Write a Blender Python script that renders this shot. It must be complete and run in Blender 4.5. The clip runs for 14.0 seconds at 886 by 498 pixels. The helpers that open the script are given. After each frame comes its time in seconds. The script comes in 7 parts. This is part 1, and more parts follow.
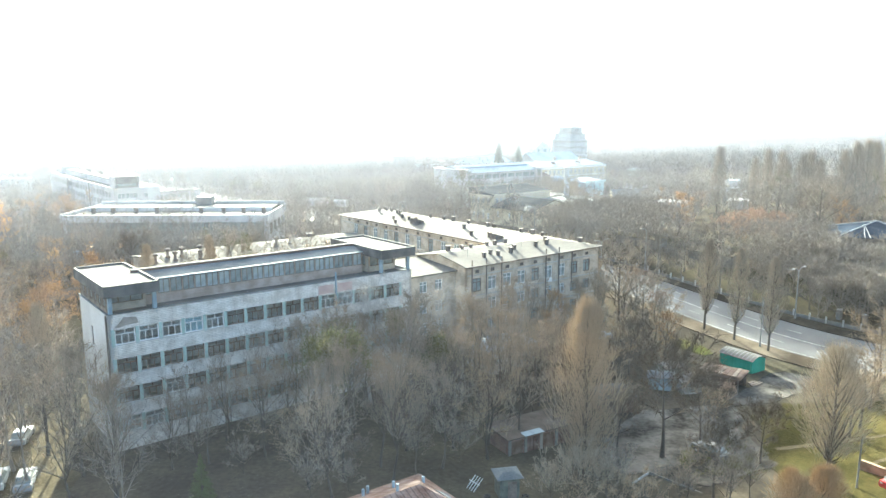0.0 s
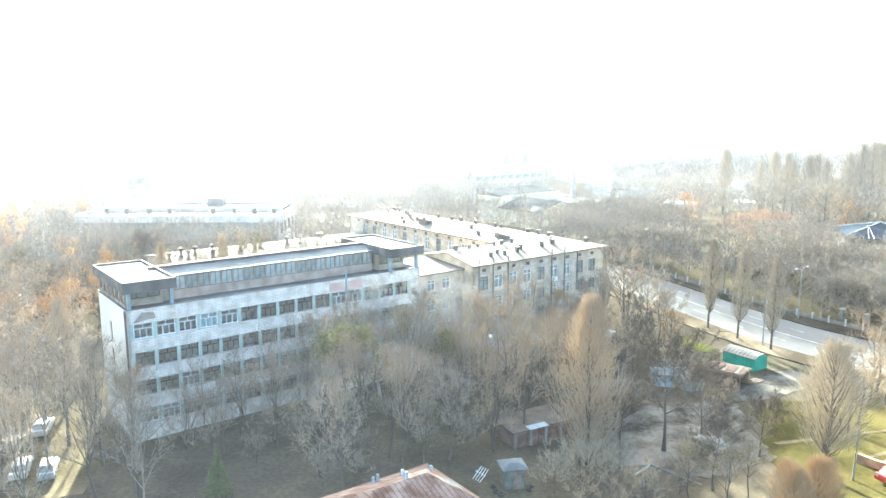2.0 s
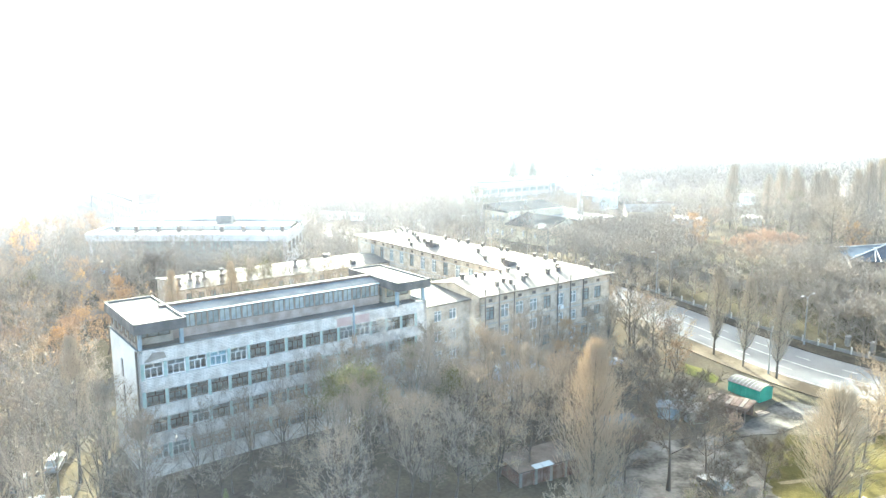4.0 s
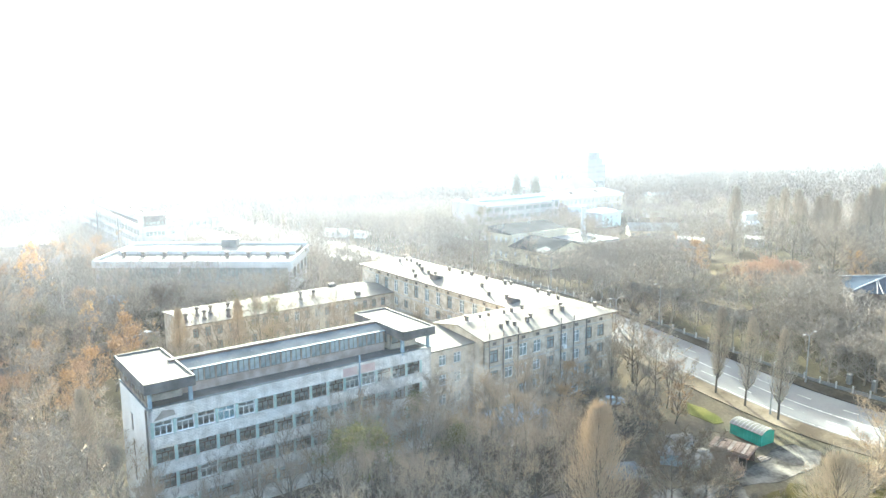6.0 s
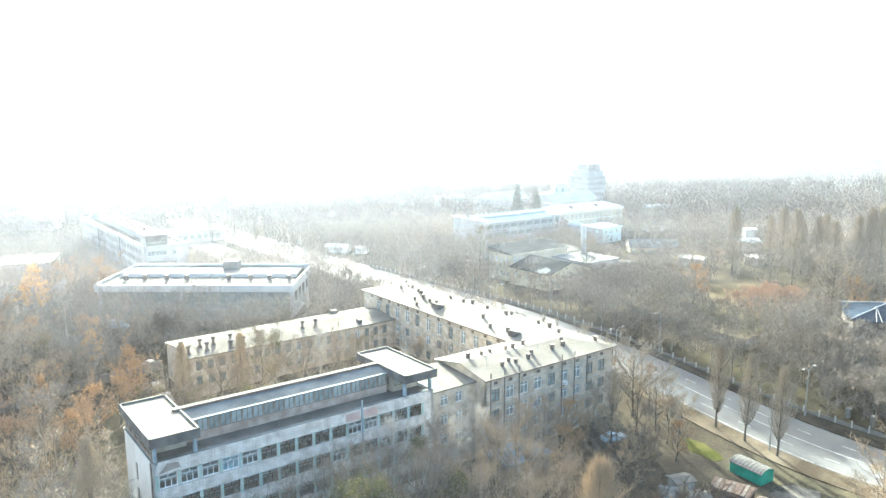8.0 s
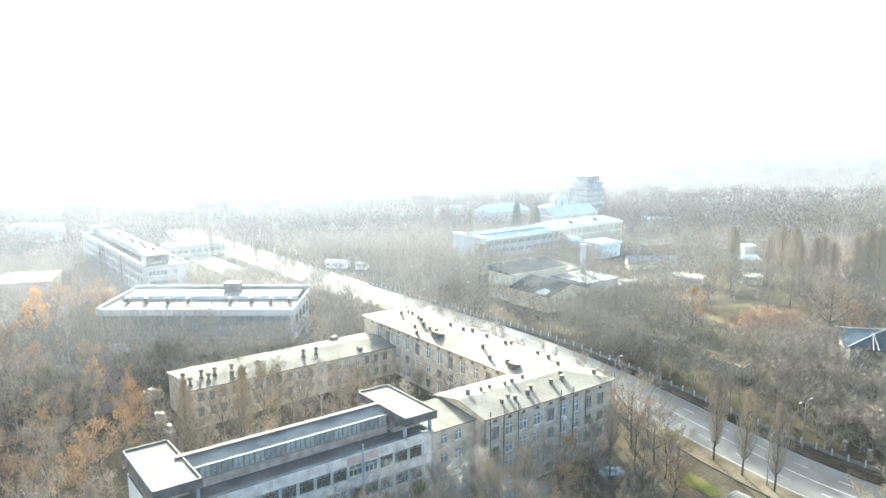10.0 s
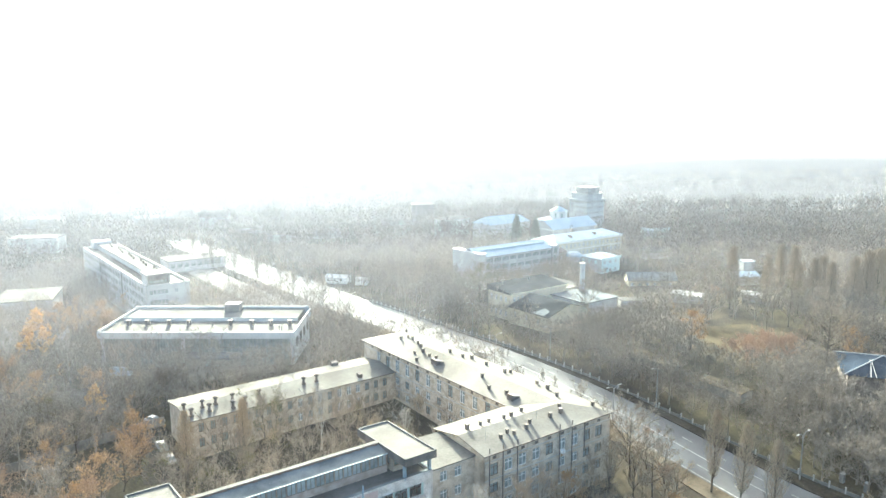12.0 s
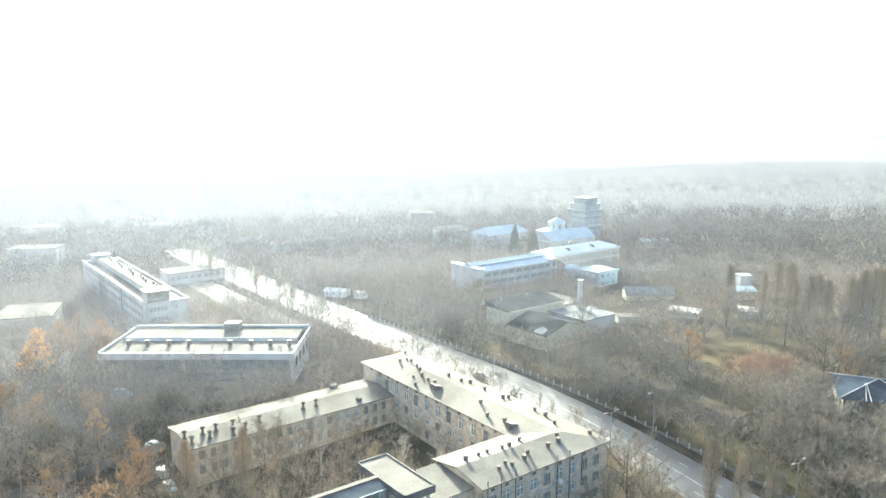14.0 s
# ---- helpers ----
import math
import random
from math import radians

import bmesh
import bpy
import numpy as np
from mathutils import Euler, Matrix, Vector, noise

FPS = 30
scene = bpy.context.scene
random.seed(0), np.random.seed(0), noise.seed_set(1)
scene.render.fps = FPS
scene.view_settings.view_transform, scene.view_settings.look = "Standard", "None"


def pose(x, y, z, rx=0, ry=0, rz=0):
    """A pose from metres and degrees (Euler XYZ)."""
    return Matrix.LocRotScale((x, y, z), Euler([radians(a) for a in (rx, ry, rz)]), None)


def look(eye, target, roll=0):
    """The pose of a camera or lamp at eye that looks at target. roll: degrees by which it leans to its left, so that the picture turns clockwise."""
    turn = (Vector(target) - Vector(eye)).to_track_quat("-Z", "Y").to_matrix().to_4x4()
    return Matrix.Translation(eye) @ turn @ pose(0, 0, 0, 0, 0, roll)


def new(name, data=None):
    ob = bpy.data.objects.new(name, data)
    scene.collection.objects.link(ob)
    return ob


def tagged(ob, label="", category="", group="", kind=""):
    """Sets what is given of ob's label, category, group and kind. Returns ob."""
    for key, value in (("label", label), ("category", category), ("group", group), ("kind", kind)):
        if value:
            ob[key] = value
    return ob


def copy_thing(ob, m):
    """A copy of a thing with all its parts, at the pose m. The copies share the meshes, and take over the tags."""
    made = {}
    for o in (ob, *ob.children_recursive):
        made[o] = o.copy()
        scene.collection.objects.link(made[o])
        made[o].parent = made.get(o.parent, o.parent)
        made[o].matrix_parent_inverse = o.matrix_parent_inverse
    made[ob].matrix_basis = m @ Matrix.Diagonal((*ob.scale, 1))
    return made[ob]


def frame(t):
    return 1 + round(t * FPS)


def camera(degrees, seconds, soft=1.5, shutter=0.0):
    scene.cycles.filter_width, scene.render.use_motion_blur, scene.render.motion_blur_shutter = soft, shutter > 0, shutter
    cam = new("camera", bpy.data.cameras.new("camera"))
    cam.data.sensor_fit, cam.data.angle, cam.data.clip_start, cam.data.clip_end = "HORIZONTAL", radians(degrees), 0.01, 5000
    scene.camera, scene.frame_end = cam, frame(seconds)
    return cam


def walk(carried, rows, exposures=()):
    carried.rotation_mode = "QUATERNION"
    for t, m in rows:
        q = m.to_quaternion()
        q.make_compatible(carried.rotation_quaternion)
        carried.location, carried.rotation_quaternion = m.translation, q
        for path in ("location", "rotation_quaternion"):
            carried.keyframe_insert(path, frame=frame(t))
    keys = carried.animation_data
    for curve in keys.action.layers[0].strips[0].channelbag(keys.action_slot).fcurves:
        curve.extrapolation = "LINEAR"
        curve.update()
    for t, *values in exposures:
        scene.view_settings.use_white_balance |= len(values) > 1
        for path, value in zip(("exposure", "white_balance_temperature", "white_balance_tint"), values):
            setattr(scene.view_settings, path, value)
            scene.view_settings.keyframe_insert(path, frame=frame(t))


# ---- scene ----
cam = camera(62.1, 14.0, 1.5)
# seconds, eye (metres), yaw, pitch, roll (degrees)
PATH = [
    (0, -0.31, -0.58, 35.45, 0.580, -9.995, -0.100),
    (0.5, -0.39, -2.39, 35.33, 0.693, -9.887, -0.100),
    (1, -0.36, -2.73, 35.43, 0.837, -9.917, -0.100),
    (1.5, -0.32, -2.95, 35.48, 1.018, -9.889, -0.100),
    (2, -0.25, -3.06, 35.49, 1.203, -9.861, -0.100),
    (2.5, -0.17, -3.10, 35.89, 1.382, -9.877, -0.100),
    (3, -0.10, -3.11, 37.06, 1.536, -9.839, -0.100),
    (5.5, -0.34, -3.23, 45.63, 1.978, -9.809, -0.100),
    (6, -0.42, -3.16, 47.32, 1.999, -9.830, -0.100),
    (6.5, -0.49, -3.08, 48.96, 2.016, -9.844, -0.100),
    (7, -0.56, -3.00, 50.61, 2.008, -9.851, -0.100),
    (7.5, -0.62, -2.91, 52.16, 1.999, -9.848, -0.100),
    (8, -0.68, -2.82, 53.82, 2.003, -9.891, -0.100),
    (10.5, -0.71, -2.72, 61.64, 1.977, -9.885, -0.100),
    (11, -0.69, -2.65, 63.11, 2.011, -9.874, -0.100),
    (11.5, -0.65, -2.58, 64.72, 1.986, -9.875, -0.100),
    (12, -0.61, -2.54, 66.25, 1.987, -9.860, -0.100),
    (12.5, -0.59, -2.53, 67.79, 1.978, -9.859, -0.100),
    (13, -0.59, -2.55, 69.38, 1.967, -9.854, -0.100),
    (13.5, -0.61, -2.62, 70.88, 1.939, -9.854, -0.100),
    (14, -0.64, -2.71, 72.08, 1.861, -9.890, -0.100),
]
walk(cam, [(t, pose(x, y, z, 90 + pitch, 0, yaw) @ pose(0, 0, 0, 0, 0, roll)) for t, x, y, z, yaw, pitch, roll in PATH],
     [(t, stops, 6340, -7) for t, stops in ((0.0, 3.25), (0.5, 3.6), (1.0, 3.85), (1.5, 3.97), (2.5, 4.08), (3.0, 4.07), (5.5, 3.76), (8.0, 3.47), (11.0, 3.18), (14.0, 2.98))])

# ---- light: a low winter sun ahead and slightly to the left, and a hazy bright sky ----
SUN_UP, SUN_LEFT = 17.0, 16.0
sun_dir = Vector((-math.sin(radians(SUN_LEFT)) * math.cos(radians(SUN_UP)), math.cos(radians(SUN_LEFT)) * math.cos(radians(SUN_UP)), math.sin(radians(SUN_UP))))
world = bpy.data.worlds.new("winter_sky")
world.use_nodes = True
scene.world = world
wn = world.node_tree.nodes
sky = wn.new("ShaderNodeTexSky")
sky.sky_type, sky.sun_disc = "NISHITA", False
sky.sun_elevation, sky.sun_rotation = radians(SUN_UP), radians(-SUN_LEFT)
sky.air_density, sky.dust_density, sky.ozone_density = 0.6, 5.0, 0.4
world.node_tree.links.new(sky.outputs["Color"], wn["Background"].inputs["Color"])
wn["Background"].inputs["Strength"].default_value = 0.118
sun_data = bpy.data.lights.new("sun", "SUN")
sun_data.energy, sun_data.angle, sun_data.color = 4.9, radians(1.0), (1.0, 0.95, 0.86)
sun = new("sun", sun_data)
sun.matrix_world = look(sun_dir * 500, (0, 0, 0))

# ---- tools ----
def nodes_of(name):
    m = bpy.data.materials.new(name)
    m.use_nodes = True
    return m, m.node_tree.nodes, m.node_tree.links, m.node_tree.nodes["Principled BSDF"]


def surface(name, a, b, rough=0.8, scale=0.6, fine=12.0, bump=0.15, metal=0.0, vary=0.0, spec=0.4, bump_dist=0.05):
    """A weathered surface: two colours mixed by noise at two scales, with fine relief."""
    m, n, l, p = nodes_of(name)
    co = n.new("ShaderNodeTexCoord")
    big, small = n.new("ShaderNodeTexNoise"), n.new("ShaderNodeTexNoise")
    big.inputs["Scale"].default_value, big.inputs["Detail"].default_value = scale, 5
    small.inputs["Scale"].default_value, small.inputs["Detail"].default_value = fine, 3
    add = n.new("ShaderNodeMath")
    add.operation = "MULTIPLY_ADD"
    add.inputs[1].default_value, add.inputs[2].default_value = 0.35, -0.17
    total = n.new("ShaderNodeMath")
    total.operation = "ADD"
    ramp = n.new("ShaderNodeValToRGB")
    ramp.color_ramp.elements[0].position, ramp.color_ramp.elements[1].position = 0.36, 0.66
    ramp.color_ramp.elements[0].color, ramp.color_ramp.elements[1].color = (*a, 1), (*b, 1)
    for tex in (big, small):
        l.new(co.outputs["Object"], tex.inputs["Vector"])
    l.new(small.outputs["Fac"], add.inputs[0])
    l.new(big.outputs["Fac"], total.inputs[0])
    l.new(add.outputs[0], total.inputs[1])
    l.new(total.outputs[0], ramp.inputs["Fac"])
    out = ramp.outputs["Color"]
    if vary:
        info, hsv, mul = n.new("ShaderNodeObjectInfo"), n.new("ShaderNodeHueSaturation"), n.new("ShaderNodeMath")
        mul.operation = "MULTIPLY_ADD"
        mul.inputs[1].default_value, mul.inputs[2].default_value = 2 * vary, 1 - vary
        l.new(info.outputs["Random"], mul.inputs[0])
        l.new(mul.outputs[0], hsv.inputs["Value"])
        l.new(out, hsv.inputs["Color"])
        out = hsv.outputs["Color"]
    l.new(out, p.inputs["Base Color"])
    p.inputs["Roughness"].default_value, p.inputs["Metallic"].default_value = rough, metal
    p.inputs["Specular IOR Level"].default_value = spec
    if bump:
        bm = n.new("ShaderNodeBump")
        bm.inputs["Strength"].default_value, bm.inputs["Distance"].default_value = bump, bump_dist
        l.new(small.outputs["Fac"], bm.inputs["Height"])
        l.new(bm.outputs["Normal"], p.inputs["Normal"])
    return m


def ribbed(material, pitch=0.55, dark=0.55):
    """Adds the joints of metal sheets to a surface: narrow dark raised lines."""
    n, l = material.node_tree.nodes, material.node_tree.links
    p = n["Principled BSDF"]
    co, wave, ramp, mix = n.new("ShaderNodeTexCoord"), n.new("ShaderNodeTexWave"), n.new("ShaderNodeValToRGB"), n.new("ShaderNodeMix")
    wave.inputs["Scale"].default_value, wave.inputs["Distortion"].default_value = 0.314 / pitch, 0.15
    l.new(co.outputs["Object"], wave.inputs["Vector"])
    ramp.color_ramp.elements[0].position, ramp.color_ramp.elements[1].position = 0.0, 0.16
    ramp.color_ramp.elements[0].color, ramp.color_ramp.elements[1].color = (dark, dark, dark, 1), (1, 1, 1, 1)
    l.new(wave.outputs["Fac"], ramp.inputs["Fac"])
    mix.data_type, mix.blend_type = "RGBA", "MULTIPLY"
    mix.inputs["Factor"].default_value = 1.0
    l.new(p.inputs["Base Color"].links[0].from_socket, mix.inputs["A"])
    l.new(ramp.outputs["Color"], mix.inputs["B"])
    l.new(mix.outputs["Result"], p.inputs["Base Color"])
    return material


def brickwork(name, a, b, mortar, width=0.5, row=0.18, gap=0.02):
    """Courses of brick or block on upright walls."""
    m, n, l, p = nodes_of(name)
    co, sep, com, add = n.new("ShaderNodeTexCoord"), n.new("ShaderNodeSeparateXYZ"), n.new("ShaderNodeCombineXYZ"), n.new("ShaderNodeMath")
    brick, noise_tex, mix = n.new("ShaderNodeTexBrick"), n.new("ShaderNodeTexNoise"), n.new("ShaderNodeMix")
    l.new(co.outputs["Object"], sep.inputs[0])
    l.new(sep.outputs["X"], add.inputs[0])
    l.new(sep.outputs["Y"], add.inputs[1])
    l.new(add.outputs[0], com.inputs["X"])
    l.new(sep.outputs["Z"], com.inputs["Y"])
    l.new(com.outputs[0], brick.inputs["Vector"])
    brick.inputs["Color1"].default_value, brick.inputs["Color2"].default_value, brick.inputs["Mortar"].default_value = (*a, 1), (*b, 1), (*mortar, 1)
    brick.inputs["Scale"].default_value, brick.inputs["Mortar Size"].default_value = 1.0, gap
    brick.inputs["Brick Width"].default_value, brick.inputs["Row Height"].default_value = width, row
    noise_tex.inputs["Scale"].default_value, noise_tex.inputs["Detail"].default_value = 0.7, 6
    l.new(co.outputs["Object"], noise_tex.inputs["Vector"])
    ramp = n.new("ShaderNodeValToRGB")
    ramp.color_ramp.elements[0].position, ramp.color_ramp.elements[1].position = 0.38, 0.6
    ramp.color_ramp.elements[0].color, ramp.color_ramp.elements[1].color = (0.72, 0.69, 0.66, 1), (1, 1, 1, 1)
    l.new(noise_tex.outputs["Fac"], ramp.inputs["Fac"])
    mix.data_type, mix.blend_type = "RGBA", "MULTIPLY"
    mix.inputs["Factor"].default_value = 1.0
    l.new(brick.outputs["Color"], mix.inputs["A"])
    l.new(ramp.outputs["Color"], mix.inputs["B"])
    l.new(mix.outputs["Result"], p.inputs["Base Color"])
    p.inputs["Roughness"].default_value = 0.85
    bm = n.new("ShaderNodeBump")
    bm.inputs["Strength"].default_value, bm.inputs["Distance"].default_value = 0.5, 0.02
    l.new(brick.outputs["Fac"], bm.inputs["Height"])
    bm.invert = True
    l.new(bm.outputs["Normal"], p.inputs["Normal"])
    return m


def bark_like(name, a, b, rough=0.95, island=False, spec=0.08):
    """Bark, twigs and leaves: the colour differs from tree to tree, or from piece to piece of a joined mesh."""
    m, n, l, p = nodes_of(name)
    ramp = n.new("ShaderNodeValToRGB")
    ramp.color_ramp.elements[0].color, ramp.color_ramp.elements[1].color = (*a, 1), (*b, 1)
    info = n.new("ShaderNodeNewGeometry" if island else "ShaderNodeObjectInfo")
    noise_tex, co, mul, add = n.new("ShaderNodeTexNoise"), n.new("ShaderNodeTexCoord"), n.new("ShaderNodeMath"), n.new("ShaderNodeMath")
    noise_tex.inputs["Scale"].default_value = 0.06 if island else 0.5
    l.new(co.outputs["Object"], noise_tex.inputs["Vector"])
    mul.operation, mul.inputs[1].default_value = "MULTIPLY", 0.3 if island else 0.6
    l.new(info.outputs["Random Per Island" if island else "Random"], mul.inputs[0])
    add.operation = "MULTIPLY_ADD"
    add.inputs[1].default_value = 0.75 if island else 0.5
    l.new(noise_tex.outputs["Fac"], add.inputs[0])
    l.new(mul.outputs[0], add.inputs[2])
    l.new(add.outputs[0], ramp.inputs["Fac"])
    l.new(ramp.outputs["Color"], p.inputs["Base Color"])
    p.inputs["Roughness"].default_value, p.inputs["Specular IOR Level"].default_value = rough, spec
    return m


class Geo:
    """Collects faces of one mesh."""

    def __init__(self):
        self.v, self.f = [], []

    def add(self, verts, faces):
        k = len(self.v)
        self.v += [tuple(p) for p in verts]
        self.f += [tuple(i + k for i in f) for f in faces]
        return self

    def box(self, x0, x1, y0, y1, z0, z1):
        return self.add([(x, y, z) for z in (z0, z1) for y in (y0, y1) for x in (x0, x1)],
                        [(0, 2, 3, 1), (4, 5, 7, 6), (0, 1, 5, 4), (2, 6, 7, 3), (0, 4, 6, 2), (1, 3, 7, 5)])

    def hull(self, low, top):
        """A solid between two rings of the same number of points."""
        n = len(low)
        return self.add(list(low) + list(top), [tuple(range(n))[::-1], tuple(range(n, 2 * n))] + [(i, (i + 1) % n, n + (i + 1) % n, n + i) for i in range(n)])

    def sheet(self, pts, thick=0.15):
        """A flat polygon with thickness downwards."""
        return self.hull([(x, y, z - thick) for x, y, z in pts], pts)

    def tube(self, p, q, r0, r1=None, n=8):
        r1 = r0 if r1 is None else r1
        p, q = Vector(p), Vector(q)
        turn = (q - p).to_track_quat("Z", "Y")
        ring = lambda c, r: [tuple(c + turn @ Vector((r * math.cos(6.28319 * i / n), r * math.sin(6.28319 * i / n), 0))) for i in range(n)]
        return self.hull(ring(p, r0), ring(q, r1))

    def mesh(self, name):
        me = bpy.data.meshes.new(name)
        me.from_pydata(self.v, [], self.f)
        me.update()
        return me


def fix_normals(me):
    bm = bmesh.new()
    bm.from_mesh(me)
    bmesh.ops.recalc_face_normals(bm, faces=bm.faces)
    bm.to_mesh(me)
    bm.free()


def part(name, geo, material, parent=None, label="", m=None):
    """Links one mesh as one object, under a thing or a part of it."""
    me = geo.mesh(name) if isinstance(geo, Geo) else geo
    if isinstance(geo, Geo):
        fix_normals(me)
    if material and not me.materials:
        me.materials.append(material)
    ob = new(name, me)
    if m is not None:
        ob.matrix_basis = m
    if parent:
        ob.parent = parent
    return tagged(ob, label)


def thing(name, m, label, category, group="", kind=""):
    """An Empty at the base of a thing, which carries its parts."""
    ob = new(name)
    ob.matrix_basis = m
    ob.empty_display_size = 0.3
    return tagged(ob, label, category, group, kind)


# ---- the lie of the land ----
def smooth(a):
    a = np.clip(a, 0, 1)
    return a * a * (3 - 2 * a)


def land(x, y):
    """Height of the ground: it climbs gently to the right and to a terrace at the back, with hollows by the yard and the road."""
    return (5.2 * smooth((y - 100) / 95) - 3.2 * np.exp(-(((x - 55) / 30) ** 2) - ((y - 112) / 35) ** 2)
            + 2 * np.exp(-(((x + 70) / 40) ** 2) - ((y - 140) / 30) ** 2)
            - 11.0 * smooth((y - 400) / 300) * (1 - smooth((x - 230) / 320))
            - 2.6 * np.exp(-(((x - 24) / 32) ** 2) - ((y - 76) / 30) ** 2) + 1.1 - 0.011 * np.clip(y, -60, 430) + 0.0288 * np.clip(x, -170, 330))


OX, OY, TURN = -36.5, 76.4, 37.0
CT, ST = math.cos(radians(TURN)), math.sin(radians(TURN))
SX, SY, SITE_TURN = -35.69, 75.88, 38.84
SITE = pose(SX, SY, 0, 0, 0, SITE_TURN)
SITE_C, SITE_S = math.cos(radians(SITE_TURN)), math.sin(radians(SITE_TURN))


def site_xy(u, v):
    """From the builders' grid of the school and the clinic to the world."""
    return SX + u * SITE_C - v * SITE_S, SY + u * SITE_S + v * SITE_C


def on_site(u, v, z, turn=0.0):
    return SITE @ pose(u, v, z, 0, 0, turn)


def world_xy(u, v):
    """From the street grid (u across it, v along it) to the world."""
    return OX + u * CT - v * ST, OY + u * ST + v * CT


def grid_uv(x, y):
    return (x - OX) * CT + (y - OY) * ST, -(x - OX) * ST + (y - OY) * CT


def on_grid(u, v, dz=0.0, turn=0.0, scale=1.0):
    x, y = world_xy(u, v)
    return pose(x, y, float(land(x, y)) + dz, 0, 0, TURN + turn) @ Matrix.Diagonal((scale, scale, scale, 1))

# ---- materials ----
white_brick = brickwork("white_silicate_brick", (0.78, 0.735, 0.675), (0.7, 0.655, 0.6), (0.45, 0.425, 0.39), 0.8, 0.2, 0.024)
tan_brick = brickwork("tan_brick", (0.63, 0.54, 0.43), (0.55, 0.465, 0.365), (0.44, 0.395, 0.335), 0.52, 0.17, 0.018)
red_brick = brickwork("red_brick", (0.24, 0.125, 0.09), (0.18, 0.1, 0.078), (0.3, 0.27, 0.24), 0.4, 0.15, 0.015)
pale_plaster = surface("pale_plaster", (0.5, 0.49, 0.47), (0.63, 0.62, 0.6), 0.9, 0.25, 3, 0.2)
white_paint = surface("white_paint", (0.68, 0.68, 0.66), (0.8, 0.8, 0.79), 0.6, 0.4, 6, 0.05)
cream_paint = surface("cream_paint", (0.5, 0.44, 0.32), (0.6, 0.53, 0.4), 0.8, 0.3, 5, 0.1)
cyan_paint = surface("cyan_paint", (0.5, 0.66, 0.68), (0.6, 0.75, 0.76), 0.8, 0.3, 5, 0.1)
green_pier = surface("faded_green_paint", (0.3, 0.4, 0.35), (0.42, 0.5, 0.45), 0.8, 0.5, 6, 0.1)
pink_panel = surface("pink_panel", (0.46, 0.33, 0.29), (0.56, 0.42, 0.37), 0.85, 0.6, 8, 0.1)
bitumen = surface("bitumen_roof", (0.055, 0.054, 0.053), (0.105, 0.102, 0.098), 0.95, 0.25, 4, 0.3, spec=0.2)
pale_roof = surface("pale_roofing_felt", (0.115, 0.109, 0.1), (0.185, 0.177, 0.163), 1.0, 0.16, 2.5, 0.3, spec=0.03)
grey_roof = surface("grey_sheet_roof", (0.14, 0.131, 0.116), (0.215, 0.203, 0.182), 1.0, 0.12, 2.0, 0.3, spec=0.03)
dark_fascia = surface("dark_fascia", (0.08, 0.08, 0.08), (0.15, 0.145, 0.14), 0.9, 0.5, 8, 0.1, spec=0.1)
steel_blue = surface("blue_grey_sheet", (0.085, 0.098, 0.108), (0.16, 0.175, 0.185), 0.95, 0.3, 5, 0.1, spec=0.05)
slate_dark = surface("dark_grey_roof", (0.03, 0.033, 0.036), (0.052, 0.056, 0.06), 1.0, 0.2, 4, 0.2, spec=0.0)
blue_roof = ribbed(surface("light_blue_metal_roof", (0.3, 0.37, 0.43), (0.38, 0.455, 0.51), 0.8, 0.15, 3, 0.15), 1.6, 0.8)
rust_roof = ribbed(surface("rusty_sheet_roof", (0.1, 0.055, 0.043), (0.22, 0.165, 0.145), 0.9, 0.7, 6, 0.3, spec=0.15), 0.5, 0.5)
green_sheet = surface("green_painted_sheet", (0.02, 0.24, 0.16), (0.04, 0.33, 0.23), 0.5, 0.5, 6, 0.1)
grey_metal = surface("grey_metal", (0.2, 0.205, 0.21), (0.3, 0.305, 0.31), 0.6, 1.0, 12, 0.05, metal=0.2)
pale_blue_metal = surface("pale_blue_metal", (0.2, 0.27, 0.32), (0.3, 0.37, 0.41), 0.7, 1.0, 12, 0.05)
brown_wood = surface("brown_window_wood", (0.12, 0.085, 0.065), (0.2, 0.15, 0.12), 0.7, 1.5, 14, 0.1, spec=0.04)
old_wood = surface("weathered_wood", (0.16, 0.13, 0.11), (0.27, 0.23, 0.19), 0.85, 1.0, 10, 0.3, spec=0.04)
concrete = surface("concrete", (0.34, 0.33, 0.31), (0.48, 0.47, 0.44), 0.9, 0.4, 6, 0.25)
soot_brick = surface("sooty_brick", (0.09, 0.075, 0.07), (0.18, 0.15, 0.13), 0.9, 1.2, 10, 0.3)
orange_sheet = surface("ochre_sheet", (0.5, 0.3, 0.12), (0.6, 0.4, 0.18), 0.7, 0.6, 6, 0.1)
dark_inside = surface("dim_room", (0.45, 0.44, 0.42), (0.58, 0.57, 0.54), 0.9, 0.4, 5, 0.0)
curtain_cloth = surface("light_curtain", (0.45, 0.58, 0.62), (0.6, 0.7, 0.72), 0.9, 2.0, 12, 0.1)
rubber = surface("tyre_rubber", (0.02, 0.02, 0.02), (0.04, 0.04, 0.04), 0.8, 3, 20, 0.1)
asphalt = surface("worn_asphalt", (0.085, 0.086, 0.09), (0.145, 0.145, 0.147), 0.75, 0.08, 8, 0.35, spec=0.22)
dry_dirt = surface("dry_dirt", (0.07, 0.057, 0.042), (0.15, 0.126, 0.096), 1.0, 0.15, 2, 0.5, spec=0.0)
# dark earth; on the street verges its tone also carries shade
trodden = surface("trodden_earth_and_shade", (0.03, 0.026, 0.021), (0.075, 0.066, 0.054), 1.0, 0.12, 2, 0.5, spec=0.0)
